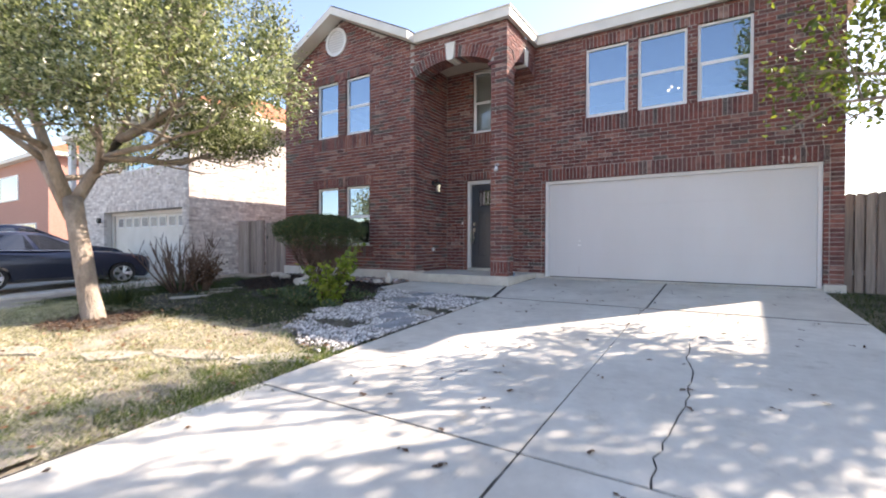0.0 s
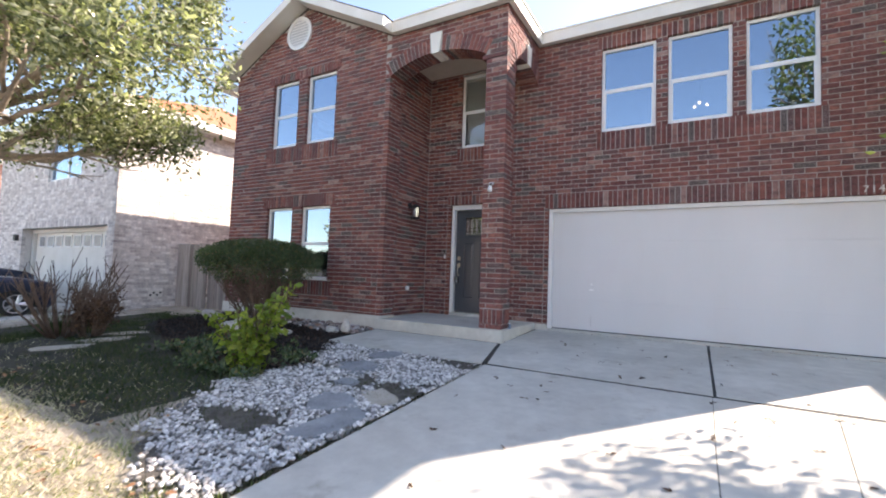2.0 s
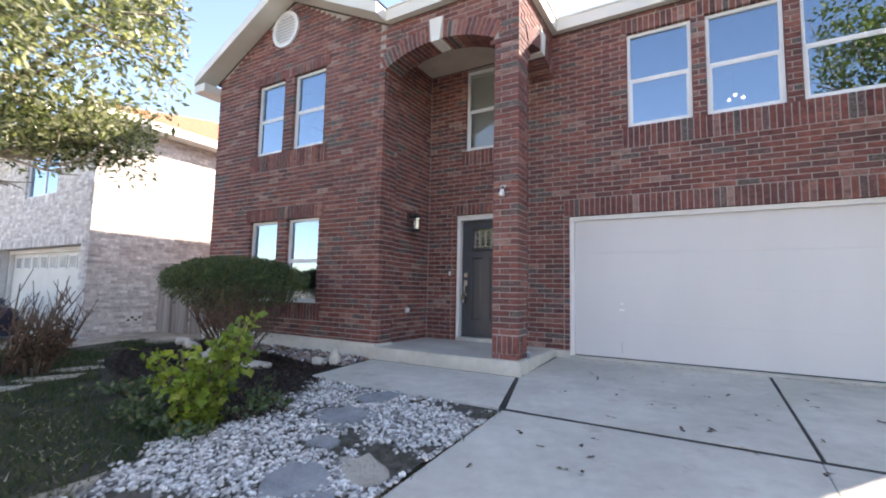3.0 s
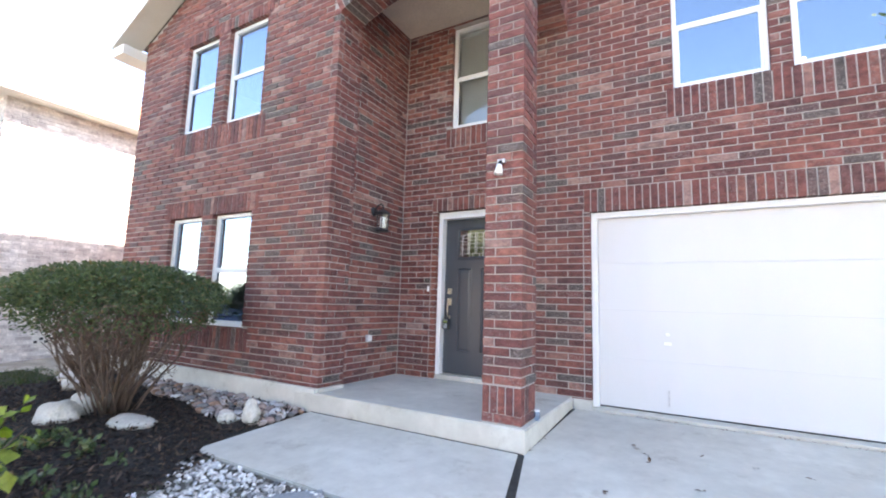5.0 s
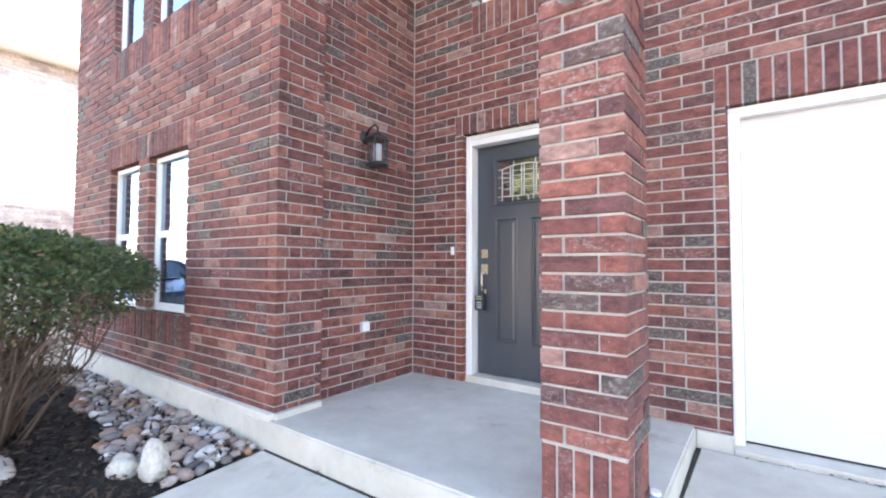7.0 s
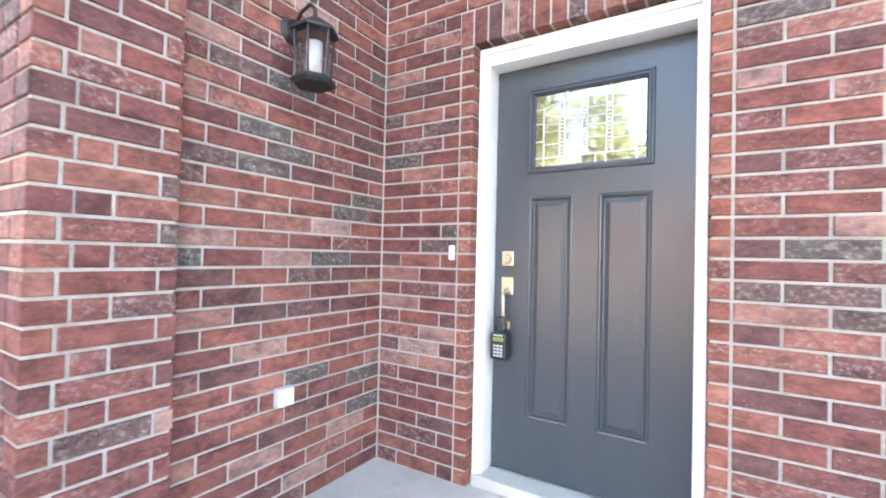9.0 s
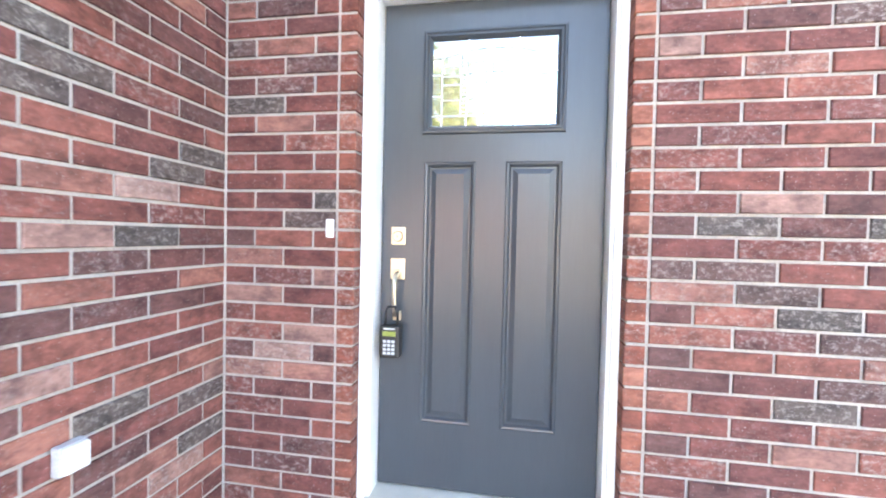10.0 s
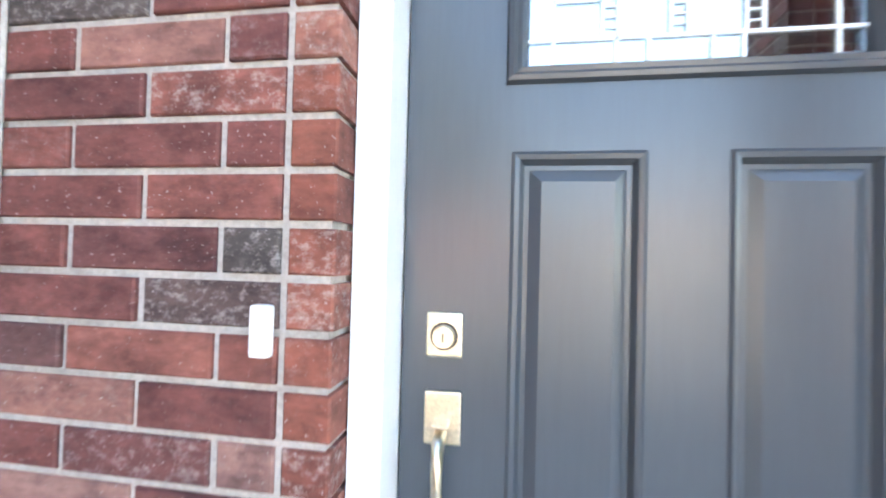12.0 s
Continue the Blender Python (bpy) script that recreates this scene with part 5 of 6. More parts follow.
bare_shrub(-9.62, 4.9, 1.25, 0.95, 30, 3, "bare pruned shrub with upright brown stems")
t_, ends_ = bare_shrub(-9.25, 5.15, 0.8, 0.38, 20, 5, "low twiggy shrub with dead brown leaves")
bare_shrub(-12.05, 6.3, 1.0, 0.6, 16, 9, "bare brown shrub beside the neighbour's drive")
cs = [k.lerp(e, random.random()) + Vector((random.uniform(-0.1, 0.1), random.uniform(-0.1, 0.1), random.uniform(-0.1, 0.05))) for k, e in ends_ for _ in range(70)]
leaves("dead_foliage", cs, [(0, 0, 0.2)] * len(cs), 0.05, dead_leaf_mat, t_, 4, 0.6)


def grass_clump(x, y, h, seed):
    r = np.random.RandomState(seed)
    sp = r.normal(size=(240, 2)) * 0.13 + np.array([x, y])
    return tagged(blades("grass_clump", sp, h, 0.006, shade_grass_mat, "arching clump of ornamental grass", "grass clump", seed, 0.7), kind="stuff")


grass_clump(-9.0, 3.55, 0.55, 2)
grass_clump(-10.6, 5.2, 0.4, 3)

# beds
gravel_soil_mat = surface("gravel_soil", (0.045, 0.038, 0.03), (0.13, 0.115, 0.095), 14, 90, 0.95, 0.8, 0.01)
GRAVEL_BED = [(-3.24, 3.2), (-3.22, 6.66), (-5.6, 6.66), (-5.3, 5.95), (-5.0, 5.5), (-5.1, 5.1), (-5.2, 4.7), (-4.9, 4.25), (-4.65, 3.8), (-4.0, 3.35)]
MULCH_BED = [(-5.83, 7.93), (-9.9, 7.93), (-9.8, 6.4), (-8.6, 5.75), (-7.0, 5.2), (-5.75, 4.95), (-5.2, 5.0), (-4.8, 5.5), (-5.25, 6.1), (-5.45, 6.68), (-5.83, 6.75)]


def bed(name, poly, material, lift, label, category):
    bm = bmesh.new()
    fine = []
    for (x0, y0), (x1, y1) in zip(poly, poly[1:] + poly[:1]):
        k = max(1, int(math.hypot(x1 - x0, y1 - y0) / 0.07))
        for i in range(k):
            x, y = x0 + (x1 - x0) * i / k, y0 + (y1 - y0) * i / k
            free = 1.0 if y < 6.6 and x < -3.3 else 0.0
            fine.append((x + free * 0.22 * noise.noise(Vector((x * 3, y * 3, 2))), y + free * 0.22 * noise.noise(Vector((x * 3, y * 3, 8)))))
    f = bm.faces.new([bm.verts.new((x, y, gz(y) + lift)) for x, y in fine])
    bmesh.ops.triangulate(bm, faces=[f])
    return tagged(part(name, bm, material), label, category, kind="structure")


bed("mulch_bed", MULCH_BED, mulch_mat, -0.004, "dark mulch planting bed before the wing", "planting bed")
bed("gravel_bed", GRAVEL_BED, gravel_soil_mat, 0.0, "dark soil under white landscaping gravel", "gravel bed")
tree_mulch_mat = surface("tree_ring_mulch", (0.11, 0.092, 0.072), (0.28, 0.235, 0.18), 16, 70, 0.95, 1.0, 0.03)
RING = [(-7.5 + 0.68 * math.cos(k * math.tau / 14), 2.68 + 0.6 * math.sin(k * math.tau / 14)) for k in range(14)]
bed("tree_ring", RING, tree_mulch_mat, -0.008, "ring of dark mulch round the oak trunk", "planting bed")
SLATES = [(-3.42, 4.4, 0.4, 0.19, 82, slate_mat), (-3.77, 4.74, 0.27, 0.24, 107, slate_mat), (-3.47, 5.06, 0.28, 0.17, 146, flag_mat), (-4.37, 5.82, 0.31, 0.24, 142, slate_mat), (-4.45, 6.42, 0.26, 0.21, 54, slate_mat), (-4.06, 5.27, 0.16, 0.11, 175, slate_mat)]
FLAGS = [(-3.66, 2.7, 0.4, 0.19, 30, flag_mat), (-4.54, 2.43, 0.48, 0.18, 20, flag_mat), (-5.25, 2.0, 0.36, 0.16, 25, flag_mat), (-6.4, 1.6, 0.4, 0.17, 20, flag_mat),
         (-8.5, 4.52, 0.36, 0.18, 60, flag_mat), (-8.62, 5.12, 0.34, 0.17, 60, flag_mat), (-8.9, 5.58, 0.34, 0.16, 55, flag_mat), (-9.15, 6.15, 0.32, 0.16, 50, flag_mat)]


def flat_stone(x, y, a, b, turn, material, label, thick=0.05, lift=0.014, group=""):
    rng = random.Random(round(x * 100 + y * 10))
    n, tr = 11, radians(turn)
    out = []
    for i in range(n):
        q = i * math.tau / n
        k = rng.uniform(0.72, 1.16) * (1.12 if i % 3 else 0.86)
        u, v = a * k * math.cos(q), b * k * math.sin(q)
        out.append((x + u * math.cos(tr) - v * math.sin(tr), y + u * math.sin(tr) + v * math.cos(tr)))
    out = [p for p in out if p[0] < DRIVE_L - 0.02 or y < 3.0]
    ob = gslab("stepping_stone", out, material, "", "", thick, lift, None, 0.012)
    tagged(ob, label, "stone", group)
    del ob["kind"]
    return ob


for s in SLATES:
    flat_stone(*s, "flat grey slate stone set in white gravel" if s[5] is slate_mat else "flat brown flagstone set in white gravel", group="stones in the gravel")
for s in FLAGS:
    flat_stone(*s, "flat buff flagstone set in the lawn", lift=-0.012, group="stones in the lawn")

# gravel: the stretch along the walk as single stones, the rest joined
rng = random.Random(77)
stone_shapes = []
for i in range(6):
    bm = rock(bmesh.new(), (0, 0, 0), (1, 0.72, 0.55), i + 2, 1, 0.5)
    me = bpy.data.meshes.new("gravel_stone")
    bm.to_mesh(me)
    bm.free()
    me.materials.append(gravel_mat)
    stone_shapes.append(me)


def on_slate(s, x, y):
    c, d = math.cos(radians(s[4])), math.sin(radians(s[4]))
    u, v = (x - s[0]) * c + (y - s[1]) * d, (y - s[1]) * c - (x - s[0]) * d
    return (u / s[2]) ** 2 + (v / s[3]) ** 2 < 0.72


gravel = thing("gravel", (-4.2, 5.0, gz(5.0)), "white and grey landscaping gravel beside the driveway", "gravel", kind="stuff")
verts, faces, single = [], [], 0
for i in range(17000):
    x, y = rng.uniform(-5.7, -3.2), rng.uniform(3.0, 6.68)
    if not inside(GRAVEL_BED, x + 0.22 * noise.noise(Vector((x * 2.5, y * 2.5, 1))) * min(1, max(0, (-3.3 - x) * 3)) - abs(rng.gauss(0, 0.11)), y + 0.22 * noise.noise(Vector((x * 2.5, y * 2.5, 7))) + rng.gauss(0, 0.1)) or x > -3.2 or y > 6.66:
        continue
    if noise.noise(Vector((x * 1.6, y * 1.6, 9))) + 0.5 * noise.noise(Vector((x * 5.0, y * 5.0, 19))) + 0.35 * rng.random() > 0.5:
        continue
    if any(on_slate(s, x, y) for s in SLATES):
        continue
    size = rng.uniform(0.011, 0.028)
    m = pose(x, y, gz(y) + size * 0.35, rng.uniform(-25, 25), rng.uniform(-25, 25), rng.uniform(0, 360)) @ Matrix.Scale(size, 4)
    if y > 5.6 and single < 300:
        ob = put(new("gravel_stone", stone_shapes[i % 6]), gravel)
        ob.matrix_basis = m
        single += 1
    else:
        me = stone_shapes[i % 6]
        n = len(verts)
        verts += [m @ v.co for v in me.vertices]
        faces += [tuple(k + n for k in p.vertices) for p in me.polygons]
tagged(put(new("gravel_field", mesh_from("gravel_field", verts, faces, gravel_rest_mat)), gravel), kind="stuff")

# cobbles along the footing
rng = random.Random(5)
cob = []
for i in range(5):
    bm = rock(bmesh.new(), (0, 0, 0), (1, 0.7, 0.5), i + 20, 2, 0.35)
    me = bpy.data.meshes.new("river_cobble")
    bm.to_mesh(me)
    bm.free()
    me.materials.append(cobble_mat)
    me.polygons.foreach_set("use_smooth", [True] * len(me.polygons))
    cob.append(me)
placed = []
tries = 0
while len(placed) < 290 and tries < 30000:
    tries += 1
    x, y = rng.uniform(-9.2, -5.84), rng.uniform(7.25, 7.92)
    if y < 7.34 + 0.15 * max(0.0, -6.5 - x) + 0.05 * math.sin(x * 5.0):
        continue
    s = rng.uniform(0.032, 0.08)
    if any((x - a) ** 2 + (y - b) ** 2 < (0.66 * (s + c)) ** 2 for a, b, c in placed):
        continue
    placed.append((x, y, s))
    ob = new("river_cobble", cob[len(placed) % 5])
    ob.matrix_basis = pose(x, y, gz(y) + s * 0.35, rng.uniform(-15, 15), rng.uniform(-15, 15), rng.uniform(0, 360)) @ Matrix.Scale(s, 4)
    tagged(ob, "smooth rounded river cobble beside the concrete footing", "stone", "cobbles along the footing")


def boulder(x, y, r, seed, label, up=0.4):
    ob = part("boulder", rock(bmesh.new(), (x, y, gz(y) + r[2] * up), r, seed, 3, 0.4), limestone_mat, None, "", True)
    return tagged(ob, label, "rock", "pale rocks in the bed")


boulder(-7.75, 6.8, (0.2, 0.16, 0.16), 3, "pale pitted limestone rock on dark mulch")
boulder(-7.66, 6.5, (0.21, 0.16, 0.13), 7, "pale pitted limestone rock on dark mulch")
boulder(-6.93, 6.78, (0.27, 0.15, 0.055), 9, "flat pale limestone rock on dark mulch", 0.3)
boulder(-6.0, 7.37, (0.085, 0.075, 0.13), 12, "upright white limestone rock beside the cobbles", 0.7)
boulder(-6.25, 7.3, (0.1, 0.075, 0.075), 14, "small pale limestone rock beside the cobbles")
boulder(-9.6, 7.3, (0.17, 0.13, 0.1), 15, "pale limestone rock at the corner of the wing")
boulder(-9.1, 7.15, (0.15, 0.12, 0.09), 17, "pale limestone rock at the corner of the wing")

# low green groundcover round the shrub
gr = np.random.RandomState(44)
sp = [p for p in np.stack([gr.uniform(-7.2, -4.9, 5200), gr.uniform(4.7, 6.3, 5200)], 1) if noise.noise(Vector((p[0] * 1.4, p[1] * 1.4, 31))) + 0.5 * noise.noise(Vector((p[0] * 4, p[1] * 4, 3))) > 0.05]
leaves("groundcover", [(x, y, gz(y) + 0.01 + 0.09 * gr.rand()) for x, y in sp], [(0, 0, 0.5)] * len(sp), 0.055, bush_leaf_mat, None, 21, 0.6)
tagged(bpy.data.objects["groundcover"], "low dark green groundcover in the mulch bed", "groundcover", kind="stuff")

# mulch chips, grass and fallen leaves
r = np.random.RandomState(3)
sp = [p for p in np.stack([r.uniform(-9.9, -4.8, 16000), r.uniform(4.9, 7.9, 16000)], 1) if inside(MULCH_BED, *p)]
leaves("mulch_chips", [(x, y, gz(y) + 0.006 + 0.02 * r.rand()) for x, y in sp], [(0, 0, 0.0)] * len(sp), 0.06, chip_mat, None, 12, 0.3, 0, 0.4)
sp = [p for p in np.stack([r.uniform(-8.3, -6.7, 2600), r.uniform(1.95, 3.4, 2600)], 1) if (p[0] + 7.5) ** 2 + (p[1] - 2.68) ** 2 < 0.45]
leaves("tree_litter", [(x, y, gz(y) + 0.004 + 0.02 * r.rand()) for x, y in sp], [(0, 0, 0.0)] * len(sp), 0.05, dead_leaf_mat, None, 17, 0.4, 0, 0.4)
tagged(bpy.data.objects["tree_litter"], "bark chips and dry leaves round the oak trunk", "mulch", kind="stuff")
tagged(bpy.data.objects["mulch_chips"], "dark shredded mulch chips", "mulch", kind="stuff")


def on_lawn(x, y):
    j = 0.3 * noise.noise(Vector((x * 3.5, y * 3.5, 21))) + random.gauss(0, 0.06)
    return x < -3.16 + (0.18 if y < 2.2 else 0.0) and not inside(MULCH_BED, x + j, y + j) and not (inside(GRAVEL_BED, x + j, y + j)) and (x + 7.5) ** 2 + (y - 2.68) ** 2 > 0.3 * (1 + 0.7 * noise.noise(Vector((x * 2.5, y * 2.5, 61)))) and y < 7.9 and not (x > -5.85 and y > 6.66)


sp = np.stack([r.uniform(-12.3, -2.9, 130000), r.uniform(-1.5, 4.6, 130000)], 1)
dens = np.array([noise.noise(Vector((a * 0.9, b * 0.9, 1))) + 0.45 * noise.noise(Vector((a * 3, b * 3, 5))) for a, b in sp])
ok = np.array([on_lawn(a, b) for a, b in sp])
# straw blades thin out past y 3, about at the house's shadow edge
fade = np.clip((sp[:, 1] - 3.0 - 0.5 * dens) * 1.2, 0, 0.93)
dry = sp[ok & (dens < 0.25 + 0.5 * r.rand(len(sp))) & (r.rand(len(sp)) > fade)]
blades("dry_grass", dry, 0.04, 0.0045, blade_mat, "thin dry straw-coloured lawn grass", "grass", 5, 1.5)
sp = np.stack([r.uniform(-12.3, -2.9, 110000), r.uniform(0.2, 7.9, 110000)], 1)
dens = np.array([noise.noise(Vector((a * 0.8, b * 0.8, 11))) + 0.5 * noise.noise(Vector((a * 3, b * 3, 15))) for a, b in sp])
edge = np.exp(-((sp[:, 0] + 3.35) / 0.35) ** 2) * 0.5
# the shade-coloured blades gather past y 2.6, towards the house's shadow
back_ = np.clip((sp[:, 1] - 2.6) * 0.6, 0, 0.65)
ok = np.array([on_lawn(a, b) for a, b in sp])
green = sp[ok & (dens + edge + back_ > 0.42 + 0.35 * r.rand(len(sp)))]
sp = np.stack([r.uniform(-4.9, -2.95, 26000), r.uniform(-1.2, 3.6, 26000)], 1)
dens = np.array([noise.noise(Vector((a * 1.1, b * 1.1, 41))) + 0.6 * noise.noise(Vector((a * 3.4, b * 3.4, 45))) for a, b in sp])
near_drive = np.exp(-((sp[:, 0] + 3.3) / 0.55) ** 2)
tufts = sp[np.array([on_lawn(a, b) for a, b in sp]) & (dens + 0.75 * near_drive > 0.32 + 0.4 * r.rand(len(sp)))]
side = np.stack([r.uniform(1.48, 4.6, 14000), r.uniform(3.0, 9.4, 14000)], 1)
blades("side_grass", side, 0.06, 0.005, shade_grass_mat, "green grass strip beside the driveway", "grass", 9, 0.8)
blades("edge_grass", tufts, 0.055, 0.0042, lit_grass_mat, "green grass tufts along the driveway edge, sunlight put into their colour", "grass", 8, 0.8)
blades("green_grass", green, 0.06, 0.004, shade_grass_mat, "patchy green lawn grass, shade put into its dark colour", "grass", 6, 0.7)
sp = np.array([(a, b) for a, b in np.stack([r.uniform(-5.4, -3.3, 9000), r.uniform(3.3, 6.5, 9000)], 1) if inside(GRAVEL_BED, a, b) and noise.noise(Vector((a * 1.6, b * 1.6, 9))) + 0.4 * noise.noise(Vector((a * 6, b * 6, 3))) > 0.1])
blades("gravel_weeds", sp, 0.06, 0.004, shade_grass_mat, "small green weeds growing through the gravel", "weeds", 7, 0.9)
sp = [(r.uniform(-3.0, 1.4), r.uniform(0.8, 8.6)) for _ in range(120)]
leaves("fallen_leaves", [(x, y, gz(y) + 0.006) for x, y in sp for _ in range(2)], [(0, 0, 0.05)] * 240, 0.048, dead_leaf_mat, None, 14, 0.6, 0, 0.12)
sp = [p for p in [(r.uniform(-8.5, -3.2), r.uniform(-0.5, 3.8)) for _ in range(420)] if on_lawn(*p)]
leaves("lawn_leaves", [(x, y, gz(y) + 0.015) for x, y in sp], [(0, 0, 0.1)] * len(sp), 0.06, lawn_leaf_mat, None, 16, 0.6, 0, 0.3)
tagged(bpy.data.objects["lawn_leaves"], "scattered rusty fallen leaves on the lawn", "leaves", kind="stuff")
tagged(bpy.data.objects["fallen_leaves"], "scattered dry brown leaves on the driveway", "leaves", kind="stuff")

sp = [(r.uniform(-5.7, -3.5), 7.945 + r.normal() * 0.012) for _ in range(120)] + [(r.uniform(-3.25, 1.4), 9.47 + r.normal() * 0.012) for _ in range(220)] + [(-3.485 + r.normal() * 0.006, r.uniform(8.0, 9.4)) for _ in range(30)]
leaves("joint_litter", [(x, y, gz(y) + 0.004) for x, y in sp], [(0, 0, 0.0)] * len(sp), 0.024, dead_leaf_mat, None, 15, 0.5, 0, 0.15)
tagged(bpy.data.objects["joint_litter"], "dry leaf litter along the concrete joints", "leaves", kind="stuff")


# ---- fittings of the house ----
lamp = thing("wall_lantern", (XA, 8.87, 2.08), "black wall lantern with clear glass and a white candle tube", "wall lamp")
LX, LY = XA + 0.15, 8.87
bm = bmesh.new()
bmesh.ops.create_cone(bm, cap_ends=True, segments=24, radius1=0.06, radius2=0.045, depth=0.025, matrix=pose(XA + 0.0135, LY, 2.3, 0, 90))
part("wall_plate", bm, black_mat, lamp)
part("arm", tube(bmesh.new(), [(XA + 0.02, LY, 2.31), (XA + 0.06, LY, 2.37), (XA + 0.12, LY, 2.39), (LX, LY, 2.36), (LX, LY, 2.325)], [0.009] * 5, 8), black_mat, lamp, "", True)
def hexring(bm, r0, z0, r1, z1):
    a = [bm.verts.new((LX + r0 * math.cos(i * math.tau / 6), LY + r0 * math.sin(i * math.tau / 6), z0)) for i in range(6)]
    b = [bm.verts.new((LX + r1 * math.cos(i * math.tau / 6), LY + r1 * math.sin(i * math.tau / 6), z1)) for i in range(6)]
    for i in range(6):
        bm.faces.new((a[i], a[(i + 1) % 6], b[(i + 1) % 6], b[i]))
    return a, b


bm = bmesh.new()
a, b = hexring(bm, 0.105, 2.262, 0.03, 2.315)
c, d = hexring(bm, 0.105, 2.252, 0.105, 2.262)
bm.faces.new(c[::-1])
bm.faces.new(b)
part("cap", bm, black_mat, lamp)
part("finial", tube(bmesh.new(), [(LX, LY, 2.31), (LX, LY, 2.325), (LX, LY, 2.335)], [0.014, 0.012, 0.004], 8), black_mat, lamp)
bm = bmesh.new()
a, b = hexring(bm, 0.084, 2.03, 0.1, 2.044)
bm.faces.new(a[::-1])
a, b = hexring(bm, 0.1, 2.044, 0.078, 2.066)
bm.faces.new(b)
part("base", bm, black_mat, lamp)
for i in range(6):
    an = i * math.tau / 6
    part("bar", tube(bmesh.new(), [(LX + 0.072 * math.cos(an), LY + 0.072 * math.sin(an), 2.064), (LX + 0.084 * math.cos(an), LY + 0.084 * math.sin(an), 2.255)], [0.005, 0.005], 6), black_mat, lamp)
bm = bmesh.new()
hexring(bm, 0.066, 2.067, 0.078, 2.25)
part("lantern_glass", bm, lantern_glass_mat, lamp).visible_shadow = False
part("candle_tube", tube(bmesh.new(), [(LX, LY, 2.066), (LX, LY, 2.215)], [0.034, 0.034], 14), white_mat, lamp, "white candle tube", True)

lamp.location.z -= 0.075

outlet = thing("outlet_cover", (XA, 8.87, 0.62), "grey weatherproof outlet cover on the brick wall", "outlet")
part("box", boxed(XA + 0.001, XA + 0.03, 8.83, 8.91, 0.585, 0.665, 0.004), grey_plastic_mat, outlet)
part("cover", boxed(XA + 0.031, XA + 0.045, 8.835, 8.905, 0.59, 0.662, 0.005), vinyl_mat, outlet)
bell = thing("doorbell", (-5.393, YM, 1.27), "small white doorbell button on the brick", "doorbell")
part("housing", boxed(-5.408, -5.378, YM - 0.02, YM - 0.001, 1.232, 1.305, 0.006), vinyl_mat, bell)
part("button", boxed(-5.4, -5.386, YM - 0.024, YM - 0.02, 1.255, 1.28, 0.002), white_mat, bell)
spot = thing("security_light", (-3.74, YL, 2.25), "small white outdoor security light on the pillar", "light")
part("bracket", boxed(-3.775, -3.705, YL - 0.03, YL - 0.003, 2.31, 2.35, 0.004), steel_mat, spot)
part("stem", tube(bmesh.new(), [(-3.74, YL - 0.02, 2.33), (-3.74, YL - 0.06, 2.31), (-3.74, YL - 0.07, 2.28)], [0.012] * 3, 8), black_mat, spot)
bm = bmesh.new()
bmesh.ops.create_cone(bm, cap_ends=True, segments=20, radius1=0.04, radius2=0.024, depth=0.085, matrix=pose(-3.74, YL - 0.07, 2.242, -12))
part("shade", bm, white_mat, spot, "", True)
bib = thing("glass_jar", (-3.5, 8.28, PORCH), "small blue glass jar at the foot of the pillar", "jar")
part("body", tube(bmesh.new(), [(-3.515, 8.3, PORCH + 0.001), (-3.515, 8.3, PORCH + 0.02), (-3.515, 8.3, PORCH + 0.06), (-3.515, 8.3, PORCH + 0.075)], [0.022, 0.027, 0.027, 0.02], 14), glass("blue_glass", (0.72, 0.84, 0.98), 0.1), bib, "", True)
part("lid", tube(bmesh.new(), [(-3.515, 8.3, PORCH + 0.076), (-3.515, 8.3, PORCH + 0.09)], [0.022, 0.022], 14), white_mat, bib)

# house number
for i, ch in enumerate("714"):
    cu = bpy.data.curves.new("house_number", "FONT")
    cu.body, cu.size, cu.extrude = ch, 0.125, 0.006
    tmp = bpy.data.objects.new("tmp", cu)
    me = bpy.data.meshes.new_from_object(tmp)
    me.materials.clear()
    me.materials.append(cream_mat)
    ob = new("house_number", me)
    ob.matrix_basis = pose(0.88 + 0.078 * i, YM - 0.012, 2.185, 90)
    tagged(ob, "pale metal house number digit on the brick lintel", "house number", "house number digits")

# chandelier in the upper room
ch_ = thing("chandelier", (-0.95, 11.6, 4.98), "small lit brass chandelier in the upper room", "chandelier")
part("rod", tube(bmesh.new(), [(-0.95, 11.6, 4.99), (-0.95, 11.6, 4.45)], [0.01, 0.01], 8), brass_mat, ch_)
for i in range(3):
    an = i * math.tau / 3 + 0.4
    p = (-0.95 + 0.12 * math.cos(an), 11.6 + 0.12 * math.sin(an), 4.4)
    part("arm", tube(bmesh.new(), [(-0.95, 11.6, 4.47), (p[0], p[1], 4.5), (p[0], p[1], 4.45)], [0.008] * 3, 6), brass_mat, ch_)
    bm = bmesh.new()
    bmesh.ops.create_uvsphere(bm, u_segments=12, v_segments=8, radius=0.03, matrix=Matrix.Translation(p))
    part("bulb", bm, bulb_mat, ch_, "lit globe bulb", True)


# ---- fences ----
def plank_shape(name, w, h, t, dog):
    bm = prism(bmesh.new(), [(-w / 2, 0), (w / 2, 0), (w / 2, h - dog), (w / 2 - dog, h), (-w / 2 + dog, h), (-w / 2, h - dog)], -t / 2, t / 2)
    me = bpy.data.meshes.new(name)
    bmesh.ops.recalc_face_normals(bm, faces=bm.faces[:])
    bm.to_mesh(me)
    bm.free()
    me.materials.append(fence_mat)
    return me


